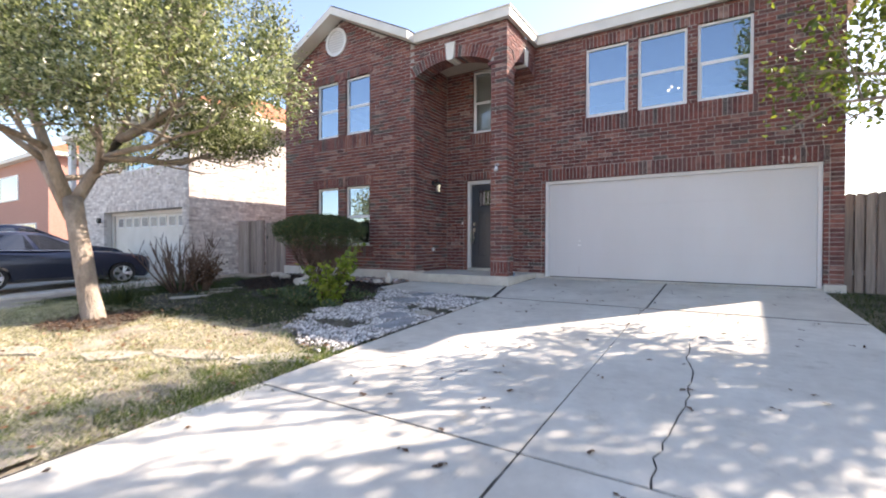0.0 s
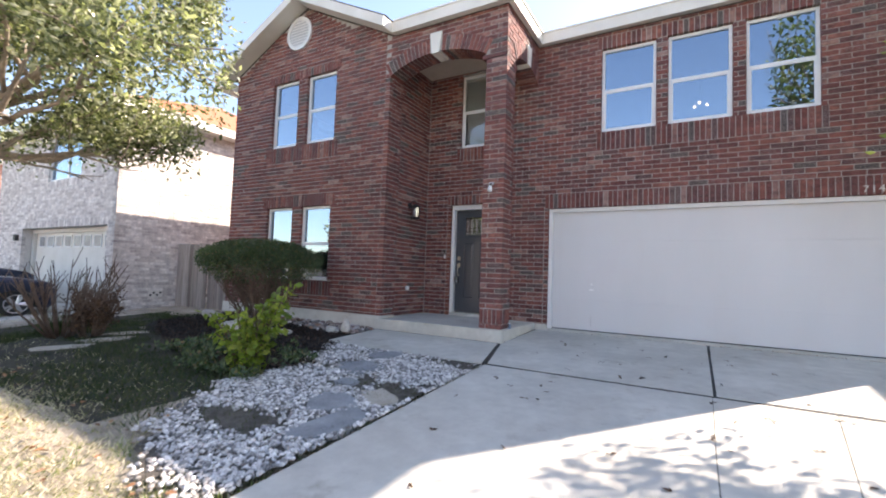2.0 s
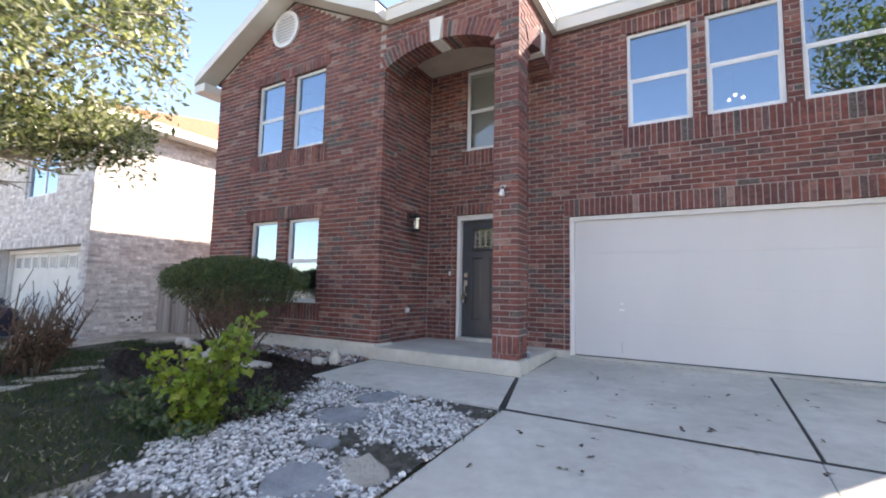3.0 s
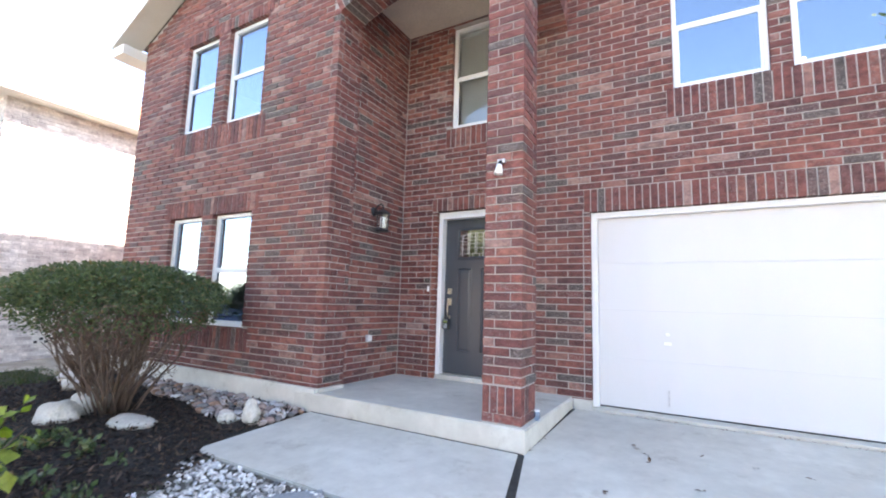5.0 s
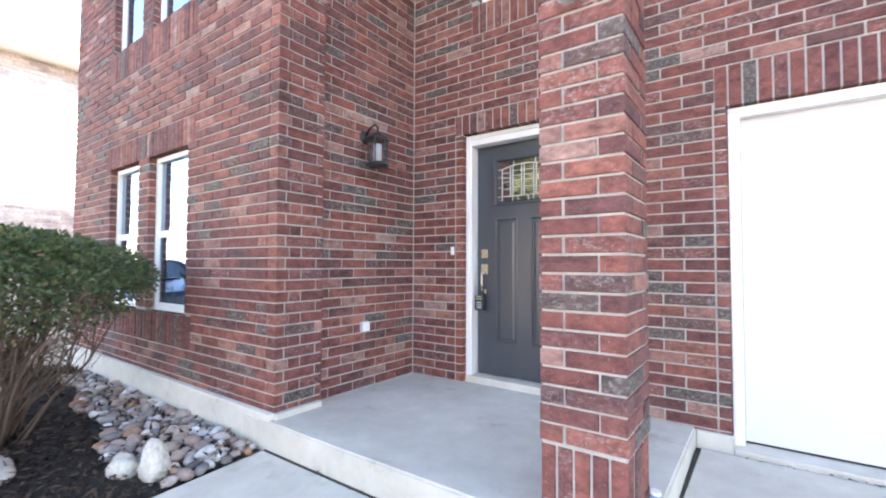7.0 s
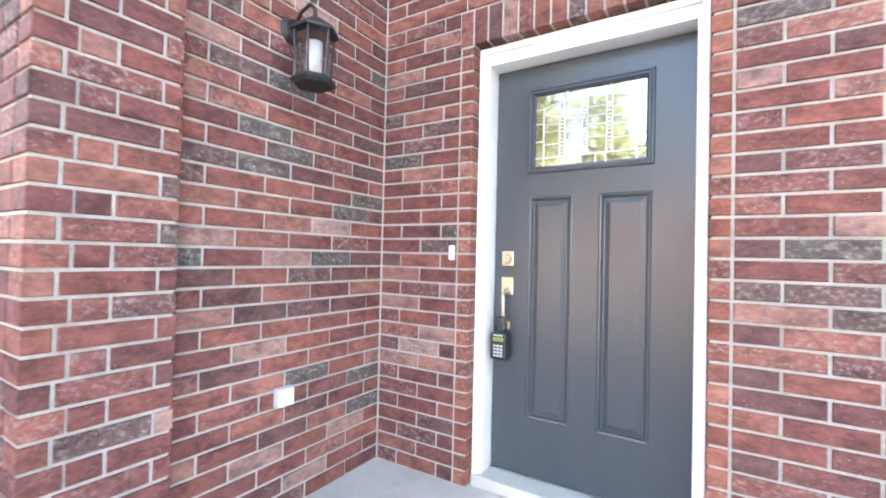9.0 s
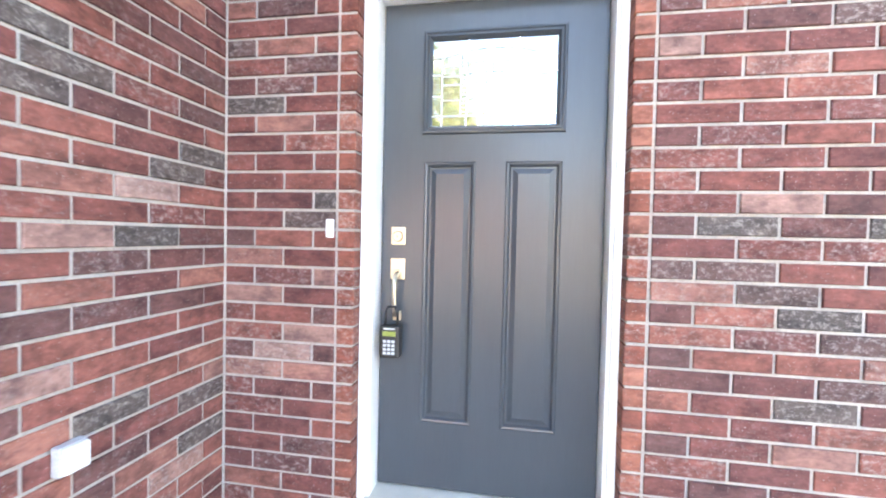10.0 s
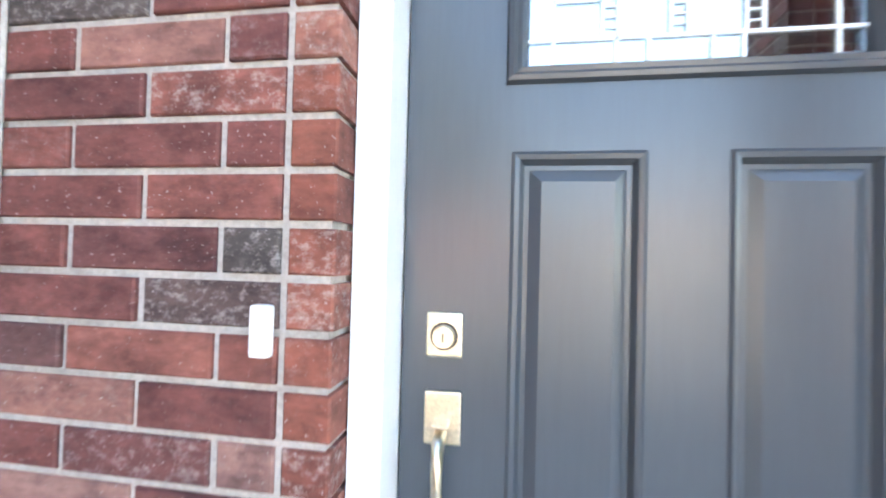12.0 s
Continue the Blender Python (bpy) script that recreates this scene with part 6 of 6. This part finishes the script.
def fence(x0, x1, y, z0, h, w, label, gap=0.006, dog=0.03, seed=1, both=False):
    f = thing("fence", ((x0 + x1) / 2, y, z0), label, "fence")
    rng = random.Random(seed)
    me = plank_shape("plank", w - gap, h, 0.018, dog)
    x = x0 + w / 2
    while x + w / 2 <= x1 + 0.001:
        ob = put(new("plank", me), f)
        ob.matrix_basis = pose(x, y + rng.uniform(-0.003, 0.003), z0 + rng.uniform(-0.012, 0.012), 0, rng.uniform(-0.4, 0.4), 0)
        if both and x + w <= x1:
            ob = put(new("plank", me), f)
            ob.matrix_basis = pose(x + w / 2, y + 0.066, z0 + rng.uniform(-0.02, 0.012), 0, rng.uniform(-0.4, 0.4), 0)
        x += w
    for z in (0.3, h - 0.3):
        part("rail", boxed(x0, x1, y + 0.014, y + 0.052, z0 + z, z0 + z + 0.085, 0.004), fence_mat, f)
    return f


fence(-13.7, -12.25, 8.9, -0.22, 1.72, 0.14, "weathered grey cedar fence beside the gate", dog=0.0)
gate = fence(-12.2, -10.2, 8.88, -0.2, 1.62, 0.14, "weathered grey cedar gate with black hinges", dog=0.0, seed=4)
gate.name = "fence_gate"
for z in (-0.02, 1.13):
    part("hinge", boxed(-10.75, -10.25, 8.855, 8.868, z, z + 0.05, 0.004), black_mat, gate, "black strap hinge")
part("latch", boxed(-12.18, -12.1, 8.845, 8.868, 0.9, 1.0, 0.004), black_mat, gate, "black gate latch")
fence(1.78, 6.6, 10.0, -0.06, 1.7, 0.14, "weathered cedar picket fence beside the garage", 0.03, 0.035, 7, True)
antenna = thing("pole", (2.25, 16.0, 0), "thin dark metal pole behind the fence", "pole")
part("shaft", tube(bmesh.new(), [(2.25, 16.0, -0.05), (2.25, 16.0, 3.6)], [0.03, 0.025], 8), black_mat, antenna)


# ---- the neighbour's house ----
NX, NY, NW = -13.75, 7.3, -22.0
nb_mats = (pale_brick_mat, pale_brick_rest_mat)
NG = (-19.7, -14.15, -0.6, 1.88)
NWIN = (-18.05, -15.88, 3.28, 4.6)
frosted_mat = surface("frosted_grey_pane", (0.13, 0.13, 0.135), (0.42, 0.41, 0.4), 2.5, 25, 0.45, 0.05)
neighbour = thing("neighbour_house", (-18, 9, -0.3), "two-storey pale brick house with a tan roof", "house")


def pale_wall(name, face, plane, u0, u1, z0, z1, holes, posts=()):
    bm = bmesh.new()
    wall_body(bm, face, plane, u0, u1, z0, z1, holes, 0.25)
    wl = part(name, bm, pale_mortar_mat, neighbour)
    bits = courses(u0, u1, z0, z1, list(holes) + list(posts), ends=(0, 1) if face == "S" else (2, 0))
    for p in posts:
        bits += soldiers(*p)
    laid.append((wl, face, plane, bits, lambda u, z: False, nb_mats))


pale_wall("front_wall", "S", NY, NW, NX, -0.6, 4.85, [NG, NWIN], [(-19.8, -14.05, 1.88, 2.1), (-18.15, -15.78, 3.06, 3.28)])
pale_wall("side_wall", "E", NX, NY, 16.0, -0.6, 4.85, [])
part("back_wall", boxed(NW, NX - 0.3, 15.8, 16.0, -0.6, 4.85), pale_mortar_mat, neighbour)
part("west_wall", boxed(NW, NW + 0.2, NY + 0.26, 15.8, -0.6, 4.85), pale_mortar_mat, neighbour)
bm = bmesh.new()
q = [(NW - 0.4, NY - 0.4, 5.06), (NX + 0.4, NY - 0.4, 5.06), (NX + 0.4, 16.4, 5.06), (NW - 0.4, 16.4, 5.06), (-18.2, 11.4, 7.2), (-17.5, 12.3, 7.2)]
v = [bm.verts.new(p) for p in q]
for f in ((0, 1, 4), (1, 2, 5, 4), (2, 3, 5), (3, 0, 4, 5), (3, 2, 1, 0)):
    bm.faces.new([v[i] for i in f])
part("roof", bm, tan_shingle_mat, neighbour, "tan shingle hip roof")
for dims in ((NX + 0.4, NX + 0.425, NY - 0.42, 16.4, 4.84, 5.06), (NW - 0.4, NX + 0.399, NY - 0.425, NY - 0.4, 4.84, 5.06)):
    part("fascia_board", boxed(*dims), cream_mat, neighbour, "cream painted eaves board")
for dims in ((NX + 0.002, NX + 0.4, NY - 0.4, 16.4, 4.83, 4.85), (NW - 0.4, NX, NY - 0.4, NY - 0.002, 4.83, 4.85)):
    part("soffit", boxed(*dims), cream_mat, neighbour)
ngd = part("garage_door", boxed(NG[0] + 0.12, NG[1] - 0.12, NY + 0.35, NY + 0.39, -0.5, NG[3] - 0.1), cream_mat, neighbour, "white garage door with a row of small lights")
part("garage_trim", ring_frame(NG[0] + 0.001, NG[1] - 0.001, -0.6, NG[3] - 0.001, NY + 0.26, NY + 0.34, 0.12), cream_mat, neighbour)
for i in range(8):
    x = NG[0] + 0.36 + i * 0.615
    pn = part("light", ring_frame(x, x + 0.46, 1.32, 1.68, NY + 0.33, NY + 0.348, 0.03), white_mat, ngd)
    part("pane", boxed(x + 0.031, x + 0.429, NY + 0.338, NY + 0.345, 1.351, 1.649), frosted_mat, ngd)
nw = part("window", ring_frame(NWIN[0], NWIN[1], NWIN[2], NWIN[3], NY + 0.06, NY + 0.13, 0.05), vinyl_mat, neighbour)
for a, b in ((NWIN[0] + 0.051, -16.91), (-16.86, NWIN[1] - 0.051)):
    part("pane", boxed(a, b, NY + 0.09, NY + 0.1, NWIN[2] + 0.051, NWIN[3] - 0.051), window_glass_mat, nw)
part("mullion", boxed(-16.909, -16.861, NY + 0.07, NY + 0.12, NWIN[2] + 0.051, NWIN[3] - 0.051), vinyl_mat, nw)
part("room_back", boxed(NW + 0.3, NX - 0.3, NY + 1.6, NY + 1.7, 2.4, 4.8), room_mat, neighbour)
part("wall_lamp", boxed(-20.05, -19.9, NY - 0.12, NY - 0.001, 1.5, 1.7, 0.02), black_mat, neighbour)
vent_ = part("foundation_vent", boxed(NX + 0.001, NX + 0.02, 8.2, 8.55, 0.02, 0.2, 0.003), cream_mat, neighbour, "patterned foundation vent")
for i in range(4):
    part("vent_hole", boxed(NX + 0.0201, NX + 0.024, 8.215 + 0.085 * i, 8.275 + 0.085 * i, 0.05 + 0.06 * (i % 2), 0.1 + 0.06 * (i % 2), 0.002), black_mat, vent_)
part("downspout", boxed(NW - 0.45, NW - 0.12, NY - 0.2, NY - 0.02, -0.5, 4.82, 0.01), grey_plastic_mat, neighbour)
ndrive = gslab("neighbour_drive", [(-20.2, -4.0), (-13.4, -4.0), (-13.4, 7.28), (-20.2, 7.28)][::1], concrete_mat, "pale concrete driveway of the house next door", "driveway", 0.2, -0.16)


def plain_house(name, x0, x1, y0, y1, z0, eave, rise, wall_m, roof_m, label, wins=()):
    h = thing(name, ((x0 + x1) / 2, (y0 + y1) / 2, z0), label, "house")
    part("wall", boxed(x0, x1, y0, y1, z0, eave), wall_m, h)
    bm = bmesh.new()
    o, d = 0.35, min(x1 - x0, y1 - y0) / 2
    q = [(x0 - o, y0 - o, eave), (x1 + o, y0 - o, eave), (x1 + o, y1 + o, eave), (x0 - o, y1 + o, eave)]
    q += [(x0 + d, y0 + d, eave + rise), (x1 - d, y1 - d, eave + rise)]
    v = [bm.verts.new(p) for p in q]
    long_x = (x1 - x0) > (y1 - y0)
    for f in (((0, 1, 5, 4), (1, 2, 5), (2, 3, 4, 5), (3, 0, 4), (3, 2, 1, 0)) if long_x else ((0, 1, 4), (1, 2, 5, 4), (2, 3, 5), (3, 0, 4, 5), (3, 2, 1, 0))):
        bm.faces.new([v[i] for i in f])
    bmesh.ops.translate(bm, verts=bm.verts[:], vec=(0, 0, 0.06))
    part("roof", bm, roof_m, h)
    part("eaves", boxed(x0 - o + 0.01, x1 + o - 0.01, y0 - o + 0.01, y1 + o - 0.01, eave - 0.12, eave + 0.055), cream_mat, h)
    for a, b, c, dd, y in wins:
        s = -1 if abs(y - y0) < 0.01 else 1
        wn = part("window", ring_frame(a, b, c, dd, min(y, y + s * 0.05), max(y, y + s * 0.05), 0.07), vinyl_mat, h)
        part("pane", boxed(a + 0.071, b - 0.071, min(y, y + s * 0.03), max(y, y + s * 0.03), c + 0.071, dd - 0.071), car_glass_mat, wn)
    return h


plain_house("salmon_house", -36, -26, 7.5, 16, -0.6, 4.9, 2.2, stucco_mat, tan_shingle_mat, "two-storey salmon brick house farther along the street", [(-33, -30, 2.9, 4.2, 7.5), (-31, -27.5, -0.5, 1.7, 7.5)])
plain_house("east_house", 5.25, 15, 10.4, 20, -0.2, 5.1, 2.4, siding_mat, shingle_mat, "two-storey cream house east of the driveway")
for x, m, nm in ((-24, siding_mat, "cream"), (-9, stucco_mat, "salmon brick"), (6, siding_mat, "cream"), (21, stucco_mat, "salmon brick")):
    plain_house("house_across", x - 5.5, x + 5.5, -33, -24, -0.8, 4.6, 2.4, m, tan_shingle_mat, "two-storey %s house across the street" % nm,
                [(x - 4, x - 2.2, 2.6, 3.9, -24), (x + 0.5, x + 2.3, 2.6, 3.9, -24), (x - 4.2, x - 0.4, -0.6, 1.5, -24), (x + 2, x + 3.8, 0.2, 1.6, -24)])


def far_tree(x, y, h, seed):
    t = thing("street_tree", (x, y, gz(y)), "leafy green tree across the street", "tree", "trees across the street")
    rng = random.Random(seed)
    bm, tips = bmesh.new(), []
    tube(bm, [(x, y, gz(y) - 0.1), (x + 0.05, y, 1.2), (x, y + 0.05, 2.0)], [0.2, 0.15, 0.12], 8)
    for k in range(6):
        a = k * math.tau / 6
        branch_tree(bm, (x, y, 1.9), (math.cos(a), math.sin(a), 0.9), h * 0.3, 0.07, 2, rng, tips, 0.8, 0.15, 5)
    part("trunk", bm, bark_mat, t)
    cs, ns = crown_points(tips, 20, 0.35, seed)
    leaves("crown", cs, ns, 0.16, oak_leaf_mat, t, seed, 0.6)


for x, y, h, s in ((-15, -20, 4.5, 2), (-3, -21, 4.2, 3), (13, -20, 5, 5), (-17, -5, 4.0, 7)):
    far_tree(x, y, h, s)


# ---- parked cars ----
def sedan(x, y, z):
    """A saloon car with its nose towards +y; x is its middle, y its front axle."""
    car = thing("parked_car", (x, y - 1.3, z), "dark blue-grey saloon car parked before the neighbour's garage", "car")
    prof = [(0.74, 0.2), (0.88, 0.28), (0.93, 0.42), (0.92, 0.58), (0.89, 0.72), (0.8, 0.83), (0.55, 0.92), (0.1, 0.99), (-0.35, 1.03), (-0.75, 1.05), (-2.0, 1.03), (-3.1, 1.06), (-3.55, 1.05),
            (-3.74, 0.98), (-3.8, 0.75), (-3.82, 0.5), (-3.76, 0.3), (-3.5, 0.22)]
    for cy_ in (-2.78, 0.0):
        prof += [(cy_ - 0.38, 0.22)] + [(cy_ + 0.38 * math.cos(a), 0.32 + 0.38 * math.sin(a)) for a in [math.pi - k * math.pi / 12 for k in range(13)]] + [(cy_ + 0.38, 0.22)]
    # sections across the car: half width, drop of the upper edge, setback of nose and tail
    secs = [(0.0, 0.0, 0.0), (0.35, 0.005, 0.02), (0.6, 0.02, 0.07), (0.75, 0.045, 0.14), (0.84, 0.09, 0.22), (0.89, 0.17, 0.3), (0.905, 0.3, 0.34)]
    secs = [(-w, d, q) for w, d, q in reversed(secs[1:])] + secs
    bm = bmesh.new()
    rows_ = []
    for w, drop, back in secs:
        row = []
        for p, q in prof:
            edge_ = max(0.0, min(1.0, (abs(p + 1.43) - 1.65) / 0.7))
            top_ = max(0.0, min(1.0, (q - 0.6) / 0.35))
            row.append(bm.verts.new((x + w, y + p - math.copysign(back * edge_ ** 2, p + 1.43), z + q - drop * top_ * 0.3)))
        rows_.append(row)
    n = len(prof)
    for r0, r1 in zip(rows_, rows_[1:]):
        for i in range(n):
            bm.faces.new((r0[i], r0[(i + 1) % n], r1[(i + 1) % n], r1[i]))
    bm.faces.new(list(reversed(rows_[0])))
    bm.faces.new(rows_[-1])
    bmesh.ops.recalc_face_normals(bm, faces=bm.faces)
    body = part("body", bm, car_mat, car, smooth=True)
    body.data.set_sharp_from_angle(angle=0.9)

    def side(u, v):
        """A point of the cabin's outline: u runs from cowl to boot, v from belt to roof."""
        front = (-0.62 - 1.02 * v - 0.1 * v * v, 1.03 + 0.52 * v)
        rear = (-3.3 + 0.72 * v, 1.05 + 0.49 * v)
        crown_ = 0.03 * math.sin(math.pi * u) * v
        return front[0] + (rear[0] - front[0]) * u, front[1] + (rear[1] - front[1]) * u + crown_, 0.8 - 0.2 * v - 0.03 * v * v - 0.05 * (2 * u - 1) ** 2

    def cabin_point(u, v, s_, out=0.0):
        p, q, w = side(u, v)
        return (x + s_ * (w + out), y + p, z + q + out * 0.3)

    bm = bmesh.new()
    us, vs = [i / 10 for i in range(11)], [0.0, 0.35, 0.7, 0.92, 1.0]
    grid_ = {s_: [[bm.verts.new(cabin_point(u, v, s_)) for u in us] for v in vs] for s_ in (-1, 1)}
    for s_ in (-1, 1):
        g = grid_[s_]
        for i in range(4):
            for j in range(10):
                bm.faces.new((g[i][j], g[i][j + 1], g[i + 1][j + 1], g[i + 1][j]))
    a_, b_ = grid_[-1], grid_[1]
    for i in range(4):
        bm.faces.new((a_[i][0], b_[i][0], b_[i + 1][0], a_[i + 1][0]))
        bm.faces.new((a_[i][10], b_[i][10], b_[i + 1][10], a_[i + 1][10]))
    mid = [bm.verts.new((x, y + side(u, 1)[0], z + side(u, 1)[1] + 0.035)) for u in us]
    for j in range(10):
        bm.faces.new((a_[4][j], a_[4][j + 1], mid[j + 1], mid[j]))
        bm.faces.new((mid[j], mid[j + 1], b_[4][j + 1], b_[4][j]))
    for j in (0, 10):
        bm.faces.new((a_[4][j], mid[j], b_[4][j]))
    bmesh.ops.recalc_face_normals(bm, faces=bm.faces)
    part("cabin", bm, car_mat, car, smooth=True).data.set_sharp_from_angle(angle=0.6)

    def pane(name, corners):
        bm = bmesh.new()
        q = [bm.verts.new(c) for c in corners]
        bm.faces.new(q)
        bmesh.ops.solidify(bm, geom=bm.faces[:], thickness=0.004)
        part(name, bm, car_glass_mat, car, "dark tinted glass")

    for s_ in (-1, 1):
        for u0, u1 in ((0.06, 0.44), (0.48, 0.86)):
            k = 5
            low = [cabin_point(u0 + (u1 - u0) * i / k, 0.08, s_, 0.012) for i in range(k + 1)]
            top = [cabin_point(u0 + 0.02 + (u1 - u0 - 0.03) * i / k, 0.86, s_, 0.012) for i in range(k + 1)]
            pane("side_window", low + top[::-1])
        for v in (0.04, 0.9):
            pts = [cabin_point(0.05 + 0.82 * i / 6, v, s_, 0.014) for i in range(7)]
            if v < 0.5:
                part("window_trim", tube(bmesh.new(), pts, [0.009] * 7, 6), rim_mat, car, "bright trim strip")
        part("mirror", boxed(x + s_ * 0.93 - 0.1, x + s_ * 0.93 + 0.1, y - 1.0, y - 0.86, z + 1.04, z + 1.17, 0.04), car_mat, car)
        part("headlight", boxed(x + s_ * 0.68 - 0.16, x + s_ * 0.68 + 0.16, y + 0.5, y + 0.77, z + 0.68, z + 0.8, 0.04), rim_mat, car, "clear headlight")
        for hy in (-1.55, -2.5):
            part("door_handle", boxed(min(s_ * 0.9, s_ * 0.925) + x, max(s_ * 0.9, s_ * 0.925) + x, y + hy - 0.1, y + hy + 0.1, z + 0.8, z + 0.83, 0.008), car_mat, car)
        part("sill", boxed(min(s_ * 0.86, s_ * 0.915) + x, max(s_ * 0.86, s_ * 0.915) + x, y - 2.35, y - 0.43, z + 0.2, z + 0.28, 0.015), black_mat, car)
        for cy_ in (0.0, -2.78):
            bm = bmesh.new()
            bmesh.ops.create_cone(bm, cap_ends=True, segments=28, radius1=0.325, radius2=0.325, depth=0.2, matrix=pose(x + s_ * 0.8, y + cy_, z + 0.325, 0, 90))
            wheel = part("wheel", bm, tyre_mat, car, "black tyre with alloy rim")
            bm = bmesh.new()
            bmesh.ops.create_cone(bm, cap_ends=True, segments=24, radius1=0.23, radius2=0.23, depth=0.01, matrix=pose(x + s_ * 0.9, y + cy_, z + 0.325, 0, 90))
            part("rim", bm, black_mat, wheel)
            ring_ = [(x + s_ * 0.906, y + cy_ + 0.225 * math.cos(k * math.tau / 24), z + 0.325 + 0.225 * math.sin(k * math.tau / 24)) for k in range(25)]
            part("rim_edge", tube(bmesh.new(), ring_, [0.012] * 25, 5), rim_mat, wheel)
            for k in range(10):
                a = (k // 2) * math.tau / 5 + (0.17 if k % 2 else -0.17)
                part("spoke", tube(bmesh.new(), [(x + s_ * 0.912, y + cy_, z + 0.325), (x + s_ * 0.907, y + cy_ + 0.22 * math.cos(a), z + 0.325 + 0.22 * math.sin(a))], [0.03, 0.024], 5), rim_mat, wheel)
    part("grille", boxed(x - 0.4, x + 0.4, y + 0.85, y + 0.925, z + 0.3, z + 0.52, 0.02), black_mat, car)
    return car


CZ = gxy(-14.5, 5.0) - 0.02
first_car = sedan(-14.95, 5.72, CZ + 0.02)
low_build = Matrix.Diagonal((0.95, 0.95, 0.88, 1.0))
first_car.matrix_world = Matrix.Translation((-14.95, 4.43, CZ + 0.02)) @ low_build
tagged(copy_thing(first_car, Matrix.Translation((-17.9, 5.0, CZ + 0.02)) @ Matrix.Diagonal((1.0, 1.0, 1.18, 1.0))), "dark saloon car parked beside the blue-grey one")


# ---- laying the bricks ----
for wall, face, plane, pieces, near, mats in laid:
    lay(wall, face, plane, pieces, near, mats)
